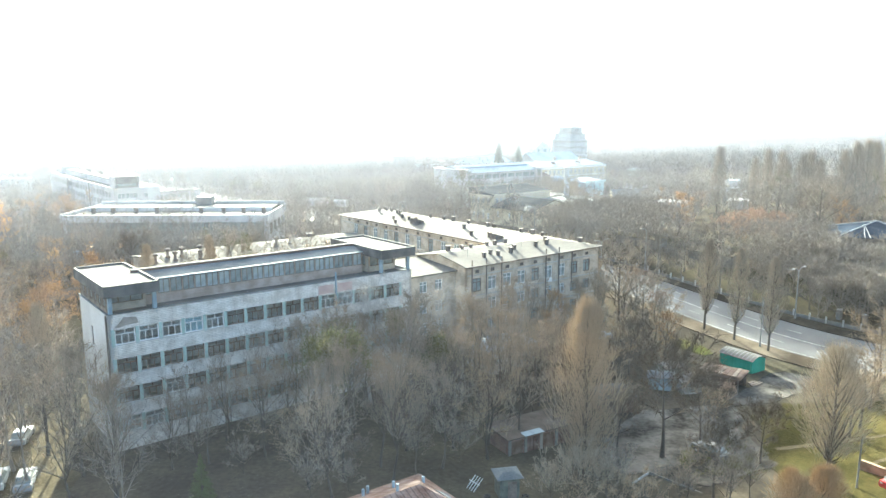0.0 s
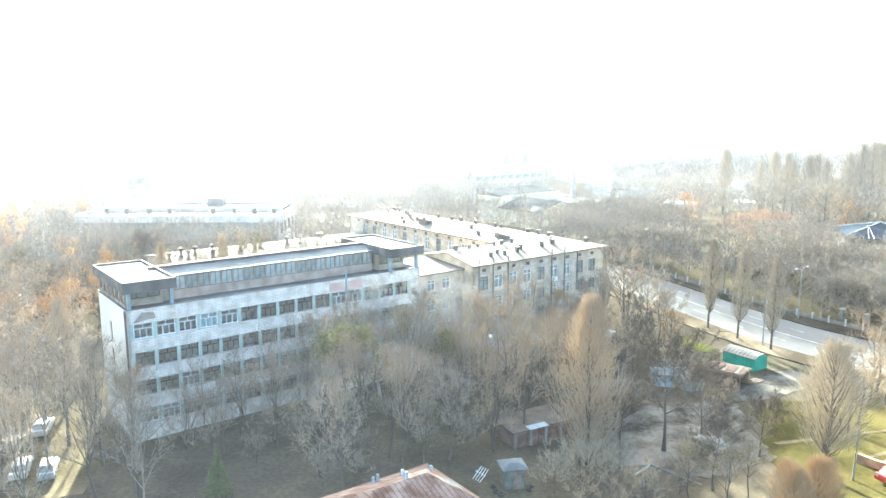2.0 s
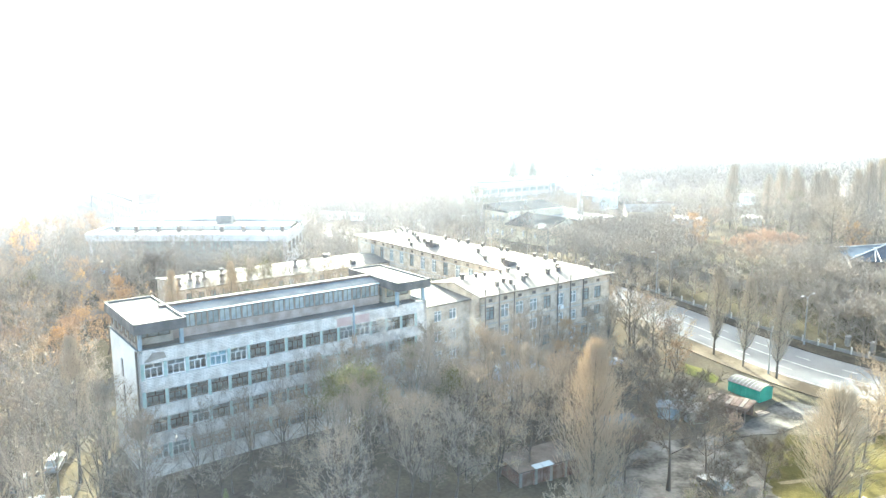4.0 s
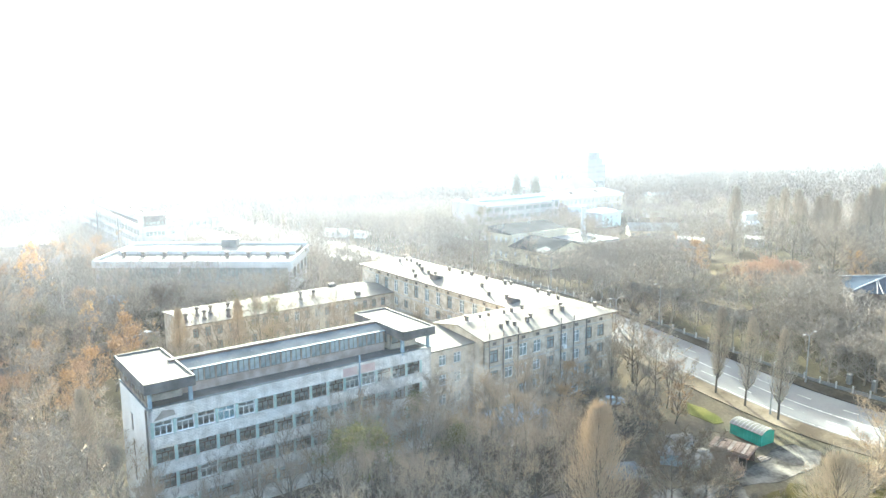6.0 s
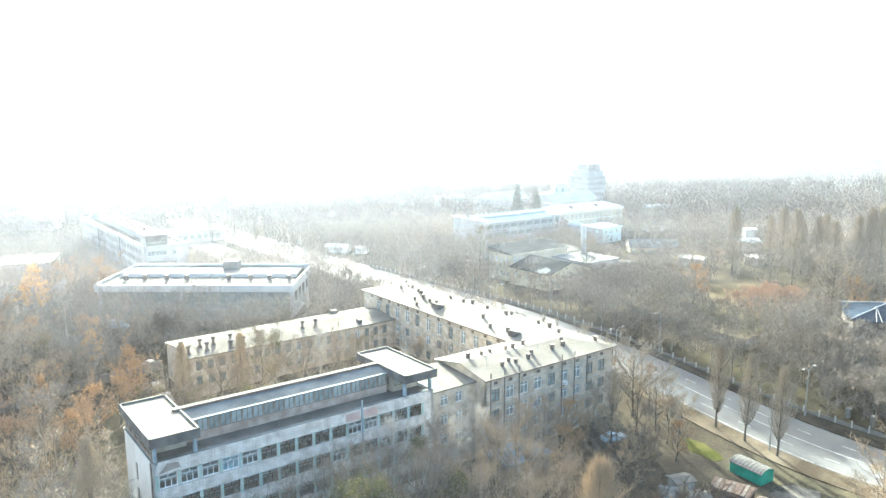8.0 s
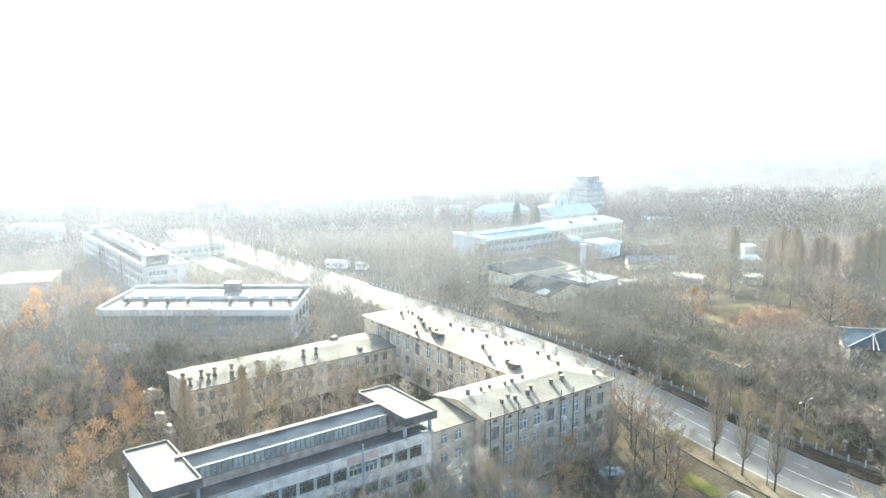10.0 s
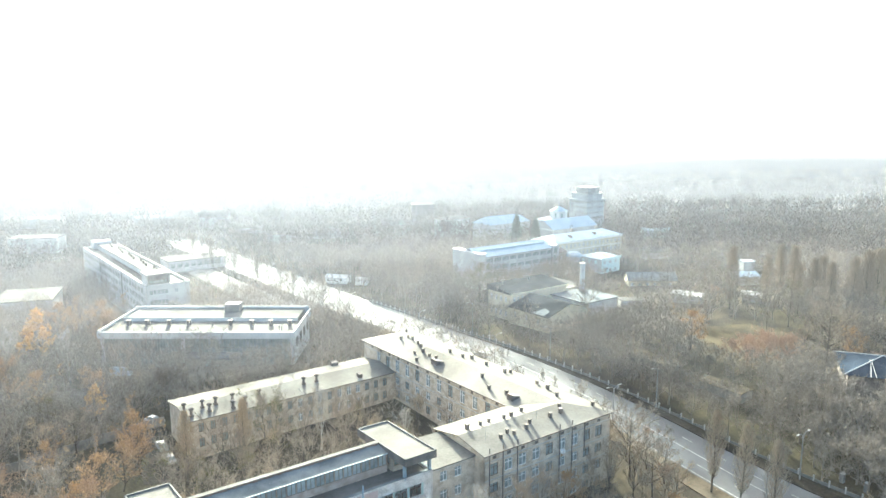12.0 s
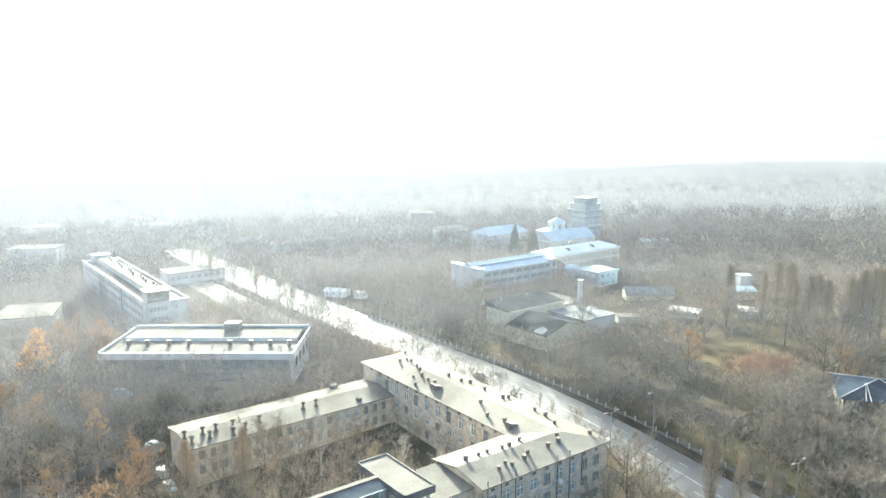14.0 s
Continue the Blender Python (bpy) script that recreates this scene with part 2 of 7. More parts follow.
tan_board = surface("tan_boards", (0.2, 0.15, 0.1), (0.32, 0.25, 0.17), 0.85, 1.0, 9, 0.2, spec=0.04)
line_paint = surface("road_line_paint", (0.26, 0.26, 0.25), (0.48, 0.48, 0.46), 0.8, 1.0, 14, 0.05)
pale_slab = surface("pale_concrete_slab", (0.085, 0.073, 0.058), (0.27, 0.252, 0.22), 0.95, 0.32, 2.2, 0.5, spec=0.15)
worn_slab = surface("worn_concrete_yard", (0.026, 0.0235, 0.02), (0.15, 0.14, 0.125), 1.0, 0.3, 2.0, 0.5, spec=0.02)
white_wall = surface("weathered_white_plaster", (0.4, 0.4, 0.395), (0.52, 0.52, 0.51), 0.9, 0.2, 3, 0.2, spec=0.2)
# paleness of dust and of whitish reflections, both put into the pane colour
pale_glass = surface("dusty_glass_pale_reflections", (0.24, 0.275, 0.27), (0.4, 0.43, 0.42), 0.35, 0.5, 3, 0.02, spec=0.5)
faded_brick = brickwork("faded_brick", (0.36, 0.31, 0.27), (0.31, 0.265, 0.23), (0.3, 0.27, 0.24), 0.52, 0.17, 0.018)
pink_brick = brickwork("pinkish_brick", (0.46, 0.35, 0.29), (0.4, 0.3, 0.25), (0.4, 0.35, 0.3), 0.52, 0.17, 0.018)
tent_blue = surface("dark_blue_roof_sheet", (0.02, 0.028, 0.042), (0.038, 0.05, 0.07), 1.0, 0.3, 5, 0.1, spec=0.0)
soot_red = surface("sooty_red_brick", (0.13, 0.075, 0.055), (0.22, 0.13, 0.1), 0.9, 1.2, 10, 0.3)
dark_concrete = surface("dark_weathered_concrete", (0.15, 0.145, 0.135), (0.26, 0.25, 0.235), 0.9, 0.4, 5, 0.3)


def glass_like(name, tint, rough=0.04):
    m, n, l, p = nodes_of(name)
    p.inputs["Base Color"].default_value, p.inputs["Roughness"].default_value = (*tint, 1), rough
    p.inputs["Transmission Weight"].default_value, p.inputs["IOR"].default_value = 1.0, 1.45
    return m


window_glass = glass_like("window_glass", (0.75, 0.84, 0.86))
dusty_glass = surface("dusty_glass", (0.14, 0.165, 0.165), (0.28, 0.31, 0.3), 0.3, 0.8, 5, 0.02, spec=0.6)


def car_paint(name, c):
    m, n, l, p = nodes_of(name)
    p.inputs["Base Color"].default_value = (*c, 1)
    p.inputs["Roughness"].default_value, p.inputs["Coat Weight"].default_value, p.inputs["Coat Roughness"].default_value = 0.5, 0.3, 0.3
    return m


# ground: litter, dull grass and bare earth
ground_mat, gn, gl, gp = nodes_of("litter_and_winter_grass")
g_co = gn.new("ShaderNodeTexCoord")
g_big, g_mid, g_fine = (gn.new("ShaderNodeTexNoise") for _ in range(3))
for tex, s, d in ((g_big, 0.022, 4), (g_mid, 0.16, 5), (g_fine, 2.2, 4)):
    tex.inputs["Scale"].default_value, tex.inputs["Detail"].default_value = s, d
    gl.new(g_co.outputs["Object"], tex.inputs["Vector"])
g_ramp, g_ramp2, g_mix, g_mix2 = gn.new("ShaderNodeValToRGB"), gn.new("ShaderNodeValToRGB"), gn.new("ShaderNodeMix"), gn.new("ShaderNodeMix")
e = g_ramp.color_ramp.elements
e[0].position, e[0].color, e[1].position, e[1].color = 0.4, (0.062, 0.053, 0.043, 1), 0.64, (0.07, 0.067, 0.042, 1)
e = g_ramp2.color_ramp.elements
e[0].position, e[0].color, e[1].position, e[1].color = 0.36, (0.042, 0.036, 0.031, 1), 0.68, (0.12, 0.1, 0.072, 1)
gl.new(g_big.outputs["Fac"], g_ramp.inputs["Fac"])
gl.new(g_mid.outputs["Fac"], g_ramp2.inputs["Fac"])
g_mix.data_type = g_mix2.data_type = "RGBA"
g_mix.inputs["Factor"].default_value = 0.5
gl.new(g_ramp.outputs["Color"], g_mix.inputs["A"])
gl.new(g_ramp2.outputs["Color"], g_mix.inputs["B"])
g_mix2.blend_type = "OVERLAY"
g_mix2.inputs["Factor"].default_value = 0.6
gl.new(g_mix.outputs["Result"], g_mix2.inputs["A"])
gl.new(g_fine.outputs["Fac"], g_mix2.inputs["B"])
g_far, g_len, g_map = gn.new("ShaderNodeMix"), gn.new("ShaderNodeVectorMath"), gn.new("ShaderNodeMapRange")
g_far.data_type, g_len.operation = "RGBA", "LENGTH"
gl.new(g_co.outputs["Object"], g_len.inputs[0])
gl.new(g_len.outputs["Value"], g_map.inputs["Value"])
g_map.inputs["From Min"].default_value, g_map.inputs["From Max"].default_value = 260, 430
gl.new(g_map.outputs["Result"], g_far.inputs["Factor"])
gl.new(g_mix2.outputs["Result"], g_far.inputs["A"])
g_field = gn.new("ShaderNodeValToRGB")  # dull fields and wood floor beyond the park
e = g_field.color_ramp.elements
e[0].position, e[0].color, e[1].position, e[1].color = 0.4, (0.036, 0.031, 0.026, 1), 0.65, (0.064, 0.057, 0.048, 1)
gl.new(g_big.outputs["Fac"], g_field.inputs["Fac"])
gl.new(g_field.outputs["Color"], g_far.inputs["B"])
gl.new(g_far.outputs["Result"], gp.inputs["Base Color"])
gp.inputs["Roughness"].default_value, gp.inputs["Specular IOR Level"].default_value = 1.0, 0.0
g_bump = gn.new("ShaderNodeBump")
g_bump.inputs["Strength"].default_value, g_bump.inputs["Distance"].default_value = 0.3, 0.12
gl.new(g_fine.outputs["Fac"], g_bump.inputs["Height"])
gl.new(g_bump.outputs["Normal"], gp.inputs["Normal"])
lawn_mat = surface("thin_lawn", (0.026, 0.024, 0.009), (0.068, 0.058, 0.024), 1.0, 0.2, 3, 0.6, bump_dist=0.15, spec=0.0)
green_grass = surface("fresh_green_grass", (0.06, 0.064, 0.02), (0.115, 0.108, 0.04), 1.0, 0.25, 3, 0.6, bump_dist=0.15, spec=0.0)
straw_mat = surface("dry_grass_and_sunlit_tone", (0.06, 0.05, 0.032), (0.125, 0.105, 0.07), 1.0, 0.15, 3, 0.6, bump_dist=0.15, spec=0.0)

bark_grey = bark_like("grey_bark", (0.06, 0.052, 0.045), (0.13, 0.115, 0.1))
twig_grey = bark_like("grey_brown_twigs", (0.208, 0.172, 0.137), (0.364, 0.312, 0.254))
twig_tan = bark_like("tan_twigs", (0.3, 0.24, 0.17), (0.42, 0.34, 0.25))
twig_dark = bark_like("dark_brown_twigs", (0.11, 0.0913, 0.0726), (0.198, 0.167, 0.134))
twig_fawn = bark_like("fawn_twigs", (0.28, 0.24, 0.195), (0.4, 0.35, 0.285))
twig_pale = bark_like("pale_tan_twigs", (0.31, 0.265, 0.205), (0.43, 0.37, 0.29))
twig_ochre = bark_like("ochre_twigs", (0.34, 0.24, 0.14), (0.46, 0.34, 0.21))
twig_rose = bark_like("rosy_tan_twigs", (0.36, 0.26, 0.195), (0.5, 0.38, 0.29))
twig_pink = bark_like("reddish_tan_twigs", (0.29, 0.205, 0.14), (0.4, 0.29, 0.205))
birch_bark = bark_like("birch_bark", (0.35, 0.325, 0.294), (0.5, 0.469, 0.431))
leaf_orange = bark_like("dead_orange_leaves", (0.34, 0.215, 0.11), (0.45, 0.3, 0.165))
leaf_gold = bark_like("golden_needles", (0.58, 0.34, 0.12), (0.74, 0.46, 0.18))
leaf_brown = bark_like("dead_brown_leaves", (0.2, 0.13, 0.07), (0.32, 0.21, 0.12))
leaf_green = bark_like("yellow_green_leaves", (0.085, 0.085, 0.024), (0.15, 0.142, 0.045))
needle = bark_like("conifer_needles", (0.12, 0.14, 0.115), (0.17, 0.19, 0.155))
young_needle = bark_like("light_conifer_needles", (0.1, 0.12, 0.05), (0.16, 0.18, 0.08))
wood_mat = bark_like("far_wood_twigs", (0.21, 0.176, 0.146), (0.36, 0.308, 0.26), island=True)
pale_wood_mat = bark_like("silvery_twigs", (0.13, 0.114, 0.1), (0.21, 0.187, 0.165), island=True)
park_twig = bark_like("park_twigs", (0.15, 0.131, 0.111), (0.29, 0.256, 0.22), island=True)

# ---- ground, road, pavements ----
def spaced(lo, hi, fine_lo, fine_hi, step, grow=1.28):
    a = list(np.arange(fine_lo, fine_hi + 0.01, step))
    s, x = step, fine_hi
    while x < hi:
        s *= grow
        x = min(hi, x + s)
        a.append(x)
    s, x = step, fine_lo
    while x > lo:
        s *= grow
        x = max(lo, x - s)
        a.insert(0, x)
    return np.array(a)


gx, gy = spaced(-4000, 4000, -140, 160, 3.0), spaced(-1500, 4500, 10, 300, 3.0)
GX, GY = np.meshgrid(gx, gy)
GZ = land(GX, GY)
idx = np.arange(GX.size).reshape(GX.shape)
quads = np.stack([idx[:-1, :-1], idx[:-1, 1:], idx[1:, 1:], idx[1:, :-1]], -1).reshape(-1, 4)
ground_mesh = bpy.data.meshes.new("ground")
ground_mesh.from_pydata(np.stack([GX, GY, GZ], -1).reshape(-1, 3).tolist(), [], quads.tolist())
for poly in ground_mesh.polygons:
    poly.use_smooth = True
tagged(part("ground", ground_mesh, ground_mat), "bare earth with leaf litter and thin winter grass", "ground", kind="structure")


def draped(name, u0, u1, vs, dz, thick, material, label, category, us=3):
    """A strip along the street that follows the land, with thickness."""
    g = Geo()
    vs = list(vs)
    rows = []
    for v in vs:
        a0 = u0(v) if callable(u0) else u0
        a1 = u1(v) if callable(u1) else u1
        row = []
        for i in range(us + 1):
            x, y = world_xy(a0 + (a1 - a0) * i / us, v)
            row.append((x, y, float(land(x, y)) + dz))
        rows.append(row)
    n = us + 1
    top = [p for r in rows for p in r]
    low = [(x, y, z - thick) for x, y, z in top]
    k = len(top)
    f = [(j * n + i, j * n + i + 1, (j + 1) * n + i + 1, (j + 1) * n + i) for j in range(len(vs) - 1) for i in range(us)]
    f += [tuple(k + q for q in reversed(a)) for a in f[: (len(vs) - 1) * us]]
    for j in range(len(vs) - 1):
        f += [(j * n, (j + 1) * n, k + (j + 1) * n, k + j * n), (j * n + us, k + j * n + us, k + (j + 1) * n + us, (j + 1) * n + us)]
    g.add(top + low, f)
    return tagged(part(name, g, material), label, category, kind="structure")


ROAD0 = lambda v: 95.0 - 4.0 * float(smooth((v - 70) / 60))
ROAD1 = lambda v: 107.0 + 1.0 * float(smooth((v - 90) / 130))
along = list(range(-90, 330, 5)) + list(range(330, 361, 15))
draped("road", ROAD0, ROAD1, along, 0.1, 0.5, asphalt, "worn grey asphalt street with white lane lines", "road", 4)
draped("pavement", lambda v: ROAD0(v) - 4.2, lambda v: ROAD0(v) - 0.0, list(range(-40, 115, 5)), 0.13, 0.4, dry_dirt, "sandy roadside verge and footway beside the street", "pavement")
# this verge is coloured dark for the shade under fence and trees
draped("pavement", lambda v: ROAD1(v) + 0.0, lambda v: ROAD1(v) + 2.4, along, 0.22, 0.5, trodden, "earth verge along the fence, darkened to show fence and tree shade", "pavement")

# earth strip whose dark colour includes the shade of its tree rows
draped("verge", lambda v: 85.2, lambda v: ROAD0(v) - 0.3, list(range(112, 330, 6)), 0.16, 0.5, trodden, "earth strip with tree rows beside the wide street, darkened for tree shade", "verge")

line_geo = Geo()


def stripe(u_of, v0, v1, w=0.18):
    """A painted line that follows the road."""
    vs = np.arange(v0, v1 + 0.01, 2.5)
    for a, b in zip(vs[:-1], vs[1:]):
        pts = []
        for v, s in ((a, -1), (a, 1), (b, 1), (b, -1)):
            x, y = world_xy(u_of(v) + s * w / 2, v)
            pts.append((x, y, float(land(x, y)) + 0.125))
        line_geo.sheet(pts, 0.012)


lane = lambda k: (lambda v: ROAD0(v) + (ROAD1(v) - ROAD0(v)) * k)
stripe(lane(0.5), -80, 300, 0.22)
stripe(lane(0.04), -80, 200, 0.15)
for v in np.arange(-78, 180, 8.0):
    stripe(lane(0.27), v, v + 2.5, 0.16)
    stripe(lane(0.74), v, v + 2.5, 0.16)
tagged(part("lane_lines", line_geo, line_paint), "white painted lane lines on the asphalt street", "road marking", kind="structure")


def patch(name, pts, dz, material, label, category, seed=1, wobble=0.6):
    """A small area of other ground, with an uneven rim, laid on the land."""
    rng = np.random.RandomState(seed)
    pts = np.array(pts, float)
    rim, plain = [], []
    for a, b in zip(pts, np.roll(pts, -1, 0)):
        k = max(2, int(np.hypot(*(b - a)) / 1.1))
        plain += [a + (b - a) * i / k for i in range(k)]
        sway = np.interp(np.arange(k), np.arange(0, k + 3, 3), rng.uniform(-1, 1, len(np.arange(0, k + 3, 3))))
        rim += [a + (b - a) * i / k + wobble * (1.1 * sway[i] * np.array([1, 0.8]) + rng.uniform(-0.5, 0.5, 2)) for i in range(k)]
    rim, plain = np.array(rim), np.array(plain)
    c = plain.mean(0)
    rings = [c + (plain - c) * s for s in (0.2, 0.4, 0.6, 0.78)] + [rim]
    n = len(rim)
    v = [(*p, float(land(*p)) + dz) for r in rings for p in r] + [(*c, float(land(*c)) + dz)]
    v += [(*p, float(land(*p)) - 0.3) for p in rings[-1]]
    f = [(j * n + i, j * n + (i + 1) % n, (j + 1) * n + (i + 1) % n, (j + 1) * n + i) for j in range(4) for i in range(n)]
    f += [(5 * n, i, (i + 1) % n)[::-1] for i in range(n)]
    f += [(4 * n + i, 4 * n + (i + 1) % n, 5 * n + 1 + (i + 1) % n, 5 * n + 1 + i) for i in range(n)]
    return tagged(part(name, Geo().add(v, f), material), label, category, kind="structure")


grid_pts = lambda *uv: [world_xy(*p) for p in uv]
patch("lawn", [(37.0, 121.0), (40.5, 118.5), (42.6, 113.6), (40.0, 112.4), (36.0, 117.5)], 0.05, green_grass, "bright green strip of thin grass by the street", "lawn", 2)
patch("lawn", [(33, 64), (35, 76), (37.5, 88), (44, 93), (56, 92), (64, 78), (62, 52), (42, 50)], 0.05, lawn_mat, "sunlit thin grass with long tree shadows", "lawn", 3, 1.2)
patch("yard", [(42.3, 99.5), (46.5, 104), (50.4, 106.4), (53, 103), (51, 98.5), (44, 94), (38, 92.5), (37.5, 95)], 0.07, worn_slab, "pale broken concrete yard by the green shed", "ground", 4)
patch("yard", [(18, 82), (25, 91), (37, 92), (36, 78), (35, 74), (26, 70), (18, 73)], 0.05, worn_slab, "greyish trodden earth and broken slabs between the garages", "ground", 5, 0.8)
# straw patch follows the block's shadow edge, so sunlit ground is in the colour
patch("yard", [(-43.5, 87), (-41.8, 76), (-37, 64), (-42, 61), (-50, 72), (-48, 86)], 0.05, straw_mat, "dry grass beside the end wall, straw-coloured to show sunlit ground", "ground", 6)
patch("lawn", [(67, 211), (85, 212.5), (97, 203.5), (89, 193), (76, 187), (65, 188)], 0.06, straw_mat, "sunlit straw coloured lawn in the park", "lawn", 7, 2.0)
patch("lawn", [(50, 168), (66, 164), (70, 156), (60, 158)], 0.06, straw_mat, "sunlit dry grass under bare trees", "lawn", 8, 1.5)
patch("yard", grid_pts((-1, 74), (11, 75), (10, 80), (2, 80)), 0.06, straw_mat, "heap of dry grass and earth behind the wall", "ground", 12, 0.6)
patch("yard", [(-70, 146), (-58, 139), (-53, 124), (-60, 122), (-72, 138)], 0.05, trodden, "trodden earth yard behind the long house", "ground", 9, 0.8)
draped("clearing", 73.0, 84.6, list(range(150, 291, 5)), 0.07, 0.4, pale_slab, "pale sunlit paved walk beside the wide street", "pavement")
for k, (a, b, wd) in enumerate((((36.8, 78.6), (62, 82.5), 0.35), ((44, 73), (60, 80), 0.3))):
    d = (Vector(b) - Vector(a)).normalized()
    nrm = Vector((-d.y, d.x)) * wd
    A, B = Vector(a), Vector(b)
    patch("footpath", [tuple(A + nrm), tuple(B + nrm), tuple(B - nrm), tuple(A - nrm)], 0.07, straw_mat, "narrow trodden earth path across the grass", "path", 20 + k, 0.15)

# ---- buildings ----
def lattice(at, us, zs, solid, thick):
    """One connected plate with holes: cells between the cuts us and zs where solid(i, j); at(u, depth, z) places a corner."""
    g, index = Geo(), {}

    def corner(i, j, k):
        if (i, j, k) not in index:
            index[i, j, k] = len(g.v)
            g.v.append(tuple(at(us[i], thick * k, zs[j])))
        return index[i, j, k]

    full = lambda i, j: 0 <= i < len(us) - 1 and 0 <= j < len(zs) - 1 and solid(i, j)
    for i in range(len(us) - 1):
        for j in range(len(zs) - 1):
            if not full(i, j):
                continue
            g.f.append(tuple(corner(a, b, 0) for a, b in ((i, j), (i + 1, j), (i + 1, j + 1), (i, j + 1))))
            g.f.append(tuple(corner(a, b, 1) for a, b in ((i, j), (i, j + 1), (i + 1, j + 1), (i + 1, j))))
            for di, dj, (a, b) in ((-1, 0, ((i, j + 1), (i, j))), (1, 0, ((i + 1, j), (i + 1, j + 1))), (0, -1, ((i, j), (i + 1, j))), (0, 1, ((i + 1, j + 1), (i, j + 1)))):
                if not full(i + di, j + dj):
                    g.f.append((corner(*a, 0), corner(*a, 1), corner(*b, 1), corner(*b, 0)))
    return g


def wall_geo(p, q, z0, z1, openings=(), thick=0.35):
    """A wall from p to q (plan points, outside on the right of the way), pierced by openings (a, b, low, high) along it."""
    p, q = Vector(p), Vector(q)
    d = (q - p).normalized()
    inn = Vector((-d.y, d.x))
    cut = lambda some: [c for k, c in enumerate(sorted(some)) if k == 0 or c - sorted(some)[k - 1] > 1e-4]
    us = cut([0.0, (q - p).length] + [c for o in openings for c in o[:2]])
    zs = cut([z0, z1] + [c for o in openings for c in o[2:]])
    holes = [(o[0] - 1e-3, o[1] + 1e-3, o[2] - 1e-3, o[3] + 1e-3) for o in openings]
    solid = lambda i, j: not any(a <= us[i] and us[i + 1] <= b and c <= zs[j] and zs[j + 1] <= e for a, b, c, e in holes)
    return lattice(lambda u, k, z: (*(p + d * u + inn * k), z), us, zs, solid, thick)


WINDOW_MESHES = {}


def window_mesh(w, h, style):
    """A window frame in its opening, seen from -y, with its sash bars; and its pane."""
    key = (round(w, 2), round(h, 2), style)
    if key not in WINDOW_MESHES:
        t = 0.09
        bars, rails = [], []
        if style == "three":
            bars, rails = [(w / 3, 0, 0.66), (2 * w / 3, 0, 0.66), (w / 2, 0.66, 1)], [0.66 * h]
        elif style == "two":
            bars, rails = [(w / 2, 0, 1)], [0.7 * h]
        elif style == "strip":
            n = max(2, int(round(w / 1.2)))
            bars = [(w * i / n, 0, 1) for i in range(1, n)]
        us = sorted({0, t, w - t, w, *(b[0] + s * t / 2 for b in bars for s in (-1, 1))})
        zs = sorted({0, t, h - t, h, *(r + s * t / 2 for r in rails for s in (-1, 1))})

        def solid(i, j):
            u, z = (us[i] + us[i + 1]) / 2, (zs[j] + zs[j + 1]) / 2
            return not (t < u < w - t and t < z < h - t) or any(abs(u - b) < t / 2 and lo * h <= z <= hi * h for b, lo, hi in bars) or any(abs(z - r) < t / 2 for r in rails)

        g = lattice(lambda u, k, z: (u, k, z), us, zs, solid, 0.1)
        frame_me = g.mesh("window_frame")
        fix_normals(frame_me)
        pane_me = Geo().box(t, w - t, 0.045, 0.055, t, h - t).mesh("pane")
        fix_normals(pane_me)
        WINDOW_MESHES[key] = (frame_me, pane_me)
    return WINDOW_MESHES[key]


def window(parent, p, d, z, w, h, style, frame_material, inset=0.12, pane_material=None, label=""):
    """A window at plan point p, along direction d, with its frame and pane."""
    frame_me, pane_me = window_mesh(w, h, style)
    ang = math.degrees(math.atan2(d[1], d[0]))
    m = pose(p[0], p[1], z, 0, 0, ang) @ pose(0, inset, 0)
    win = new("window", frame_me)
    win.matrix_basis, win.parent = m, parent
    if not frame_me.materials:
        frame_me.materials.append(frame_material)
        pane_me.materials.append(window_glass)
    win.material_slots[0].link = "OBJECT"
    win.material_slots[0].material = frame_material
    pane = new("pane", pane_me)
    pane.parent = win
    pane.visible_shadow = False
    if pane_material:
        pane.material_slots[0].link = "OBJECT"
        pane.material_slots[0].material = pane_material
    return tagged(win, label)


def facade(parent, p, q, z0, z1, wins, material, thick=0.35, style="two", frame=None, name="wall", label="", frame_of=None, pane_of=None, inset=0.12):
    """A wall with its windows. wins: (a, b, low, high)."""
    part(name, wall_geo(p, q, z0, z1, wins, thick), material, parent, label)
    p, q = Vector(p), Vector(q)
    d = (q - p).normalized()
    for k, (a, b, lo, hi) in enumerate(wins):
        fr = frame_of(k) if frame_of else (frame or brown_wood)
        window(parent, tuple(p + d * a), d, lo, b - a, hi - lo, style, fr, inset, pane_of(k) if pane_of else None)


# --- four-storey teaching block of white brick, with a clerestory and two roof rooms ---
block = thing("school_block", SITE @ pose(-1.3, 0.65, -0.75) @ Matrix.Diagonal((1.01, 1, 1, 1)), "four-storey white brick block with a roof clerestory and roof rooms", "building")
LEN, DEEP, TOP = 39.8, 12.7, 15.5
rows = [(12.05 - 3.35 * k, 13.8 - 3.35 * k) for k in range(4)]
a_wins = [(0.6 + 2.5 * j, 2.7 + 2.5 * j, lo, hi) for lo, hi in rows for j in range(15)]
white_set = {0, 1, 2, 3, 4, 10, 11, 15 + 9, 30 + 2, 45 + 0, 45 + 1}
facade(block, (0, 0), (LEN, 0), -1.5, TOP, a_wins, white_brick, 0.4, "three", frame_of=lambda k: white_paint if k in white_set else brown_wood, label="white silicate brick front wall")
for j in range(16):
    u = 0.38 + 2.5 * j
    for lo, hi in rows:
        part("pilaster", Geo().box(u - 0.17 if j else 0.2, u + 0.19, -0.05, 0.0, lo - 0.15, hi + 0.05), green_pier, block, "faded green painted pier")
for lo, hi in rows:
    part("window_sill", Geo().box(0.4, 38.2, -0.08, 0.02, lo - 0.08, lo - 0.004), concrete, block)
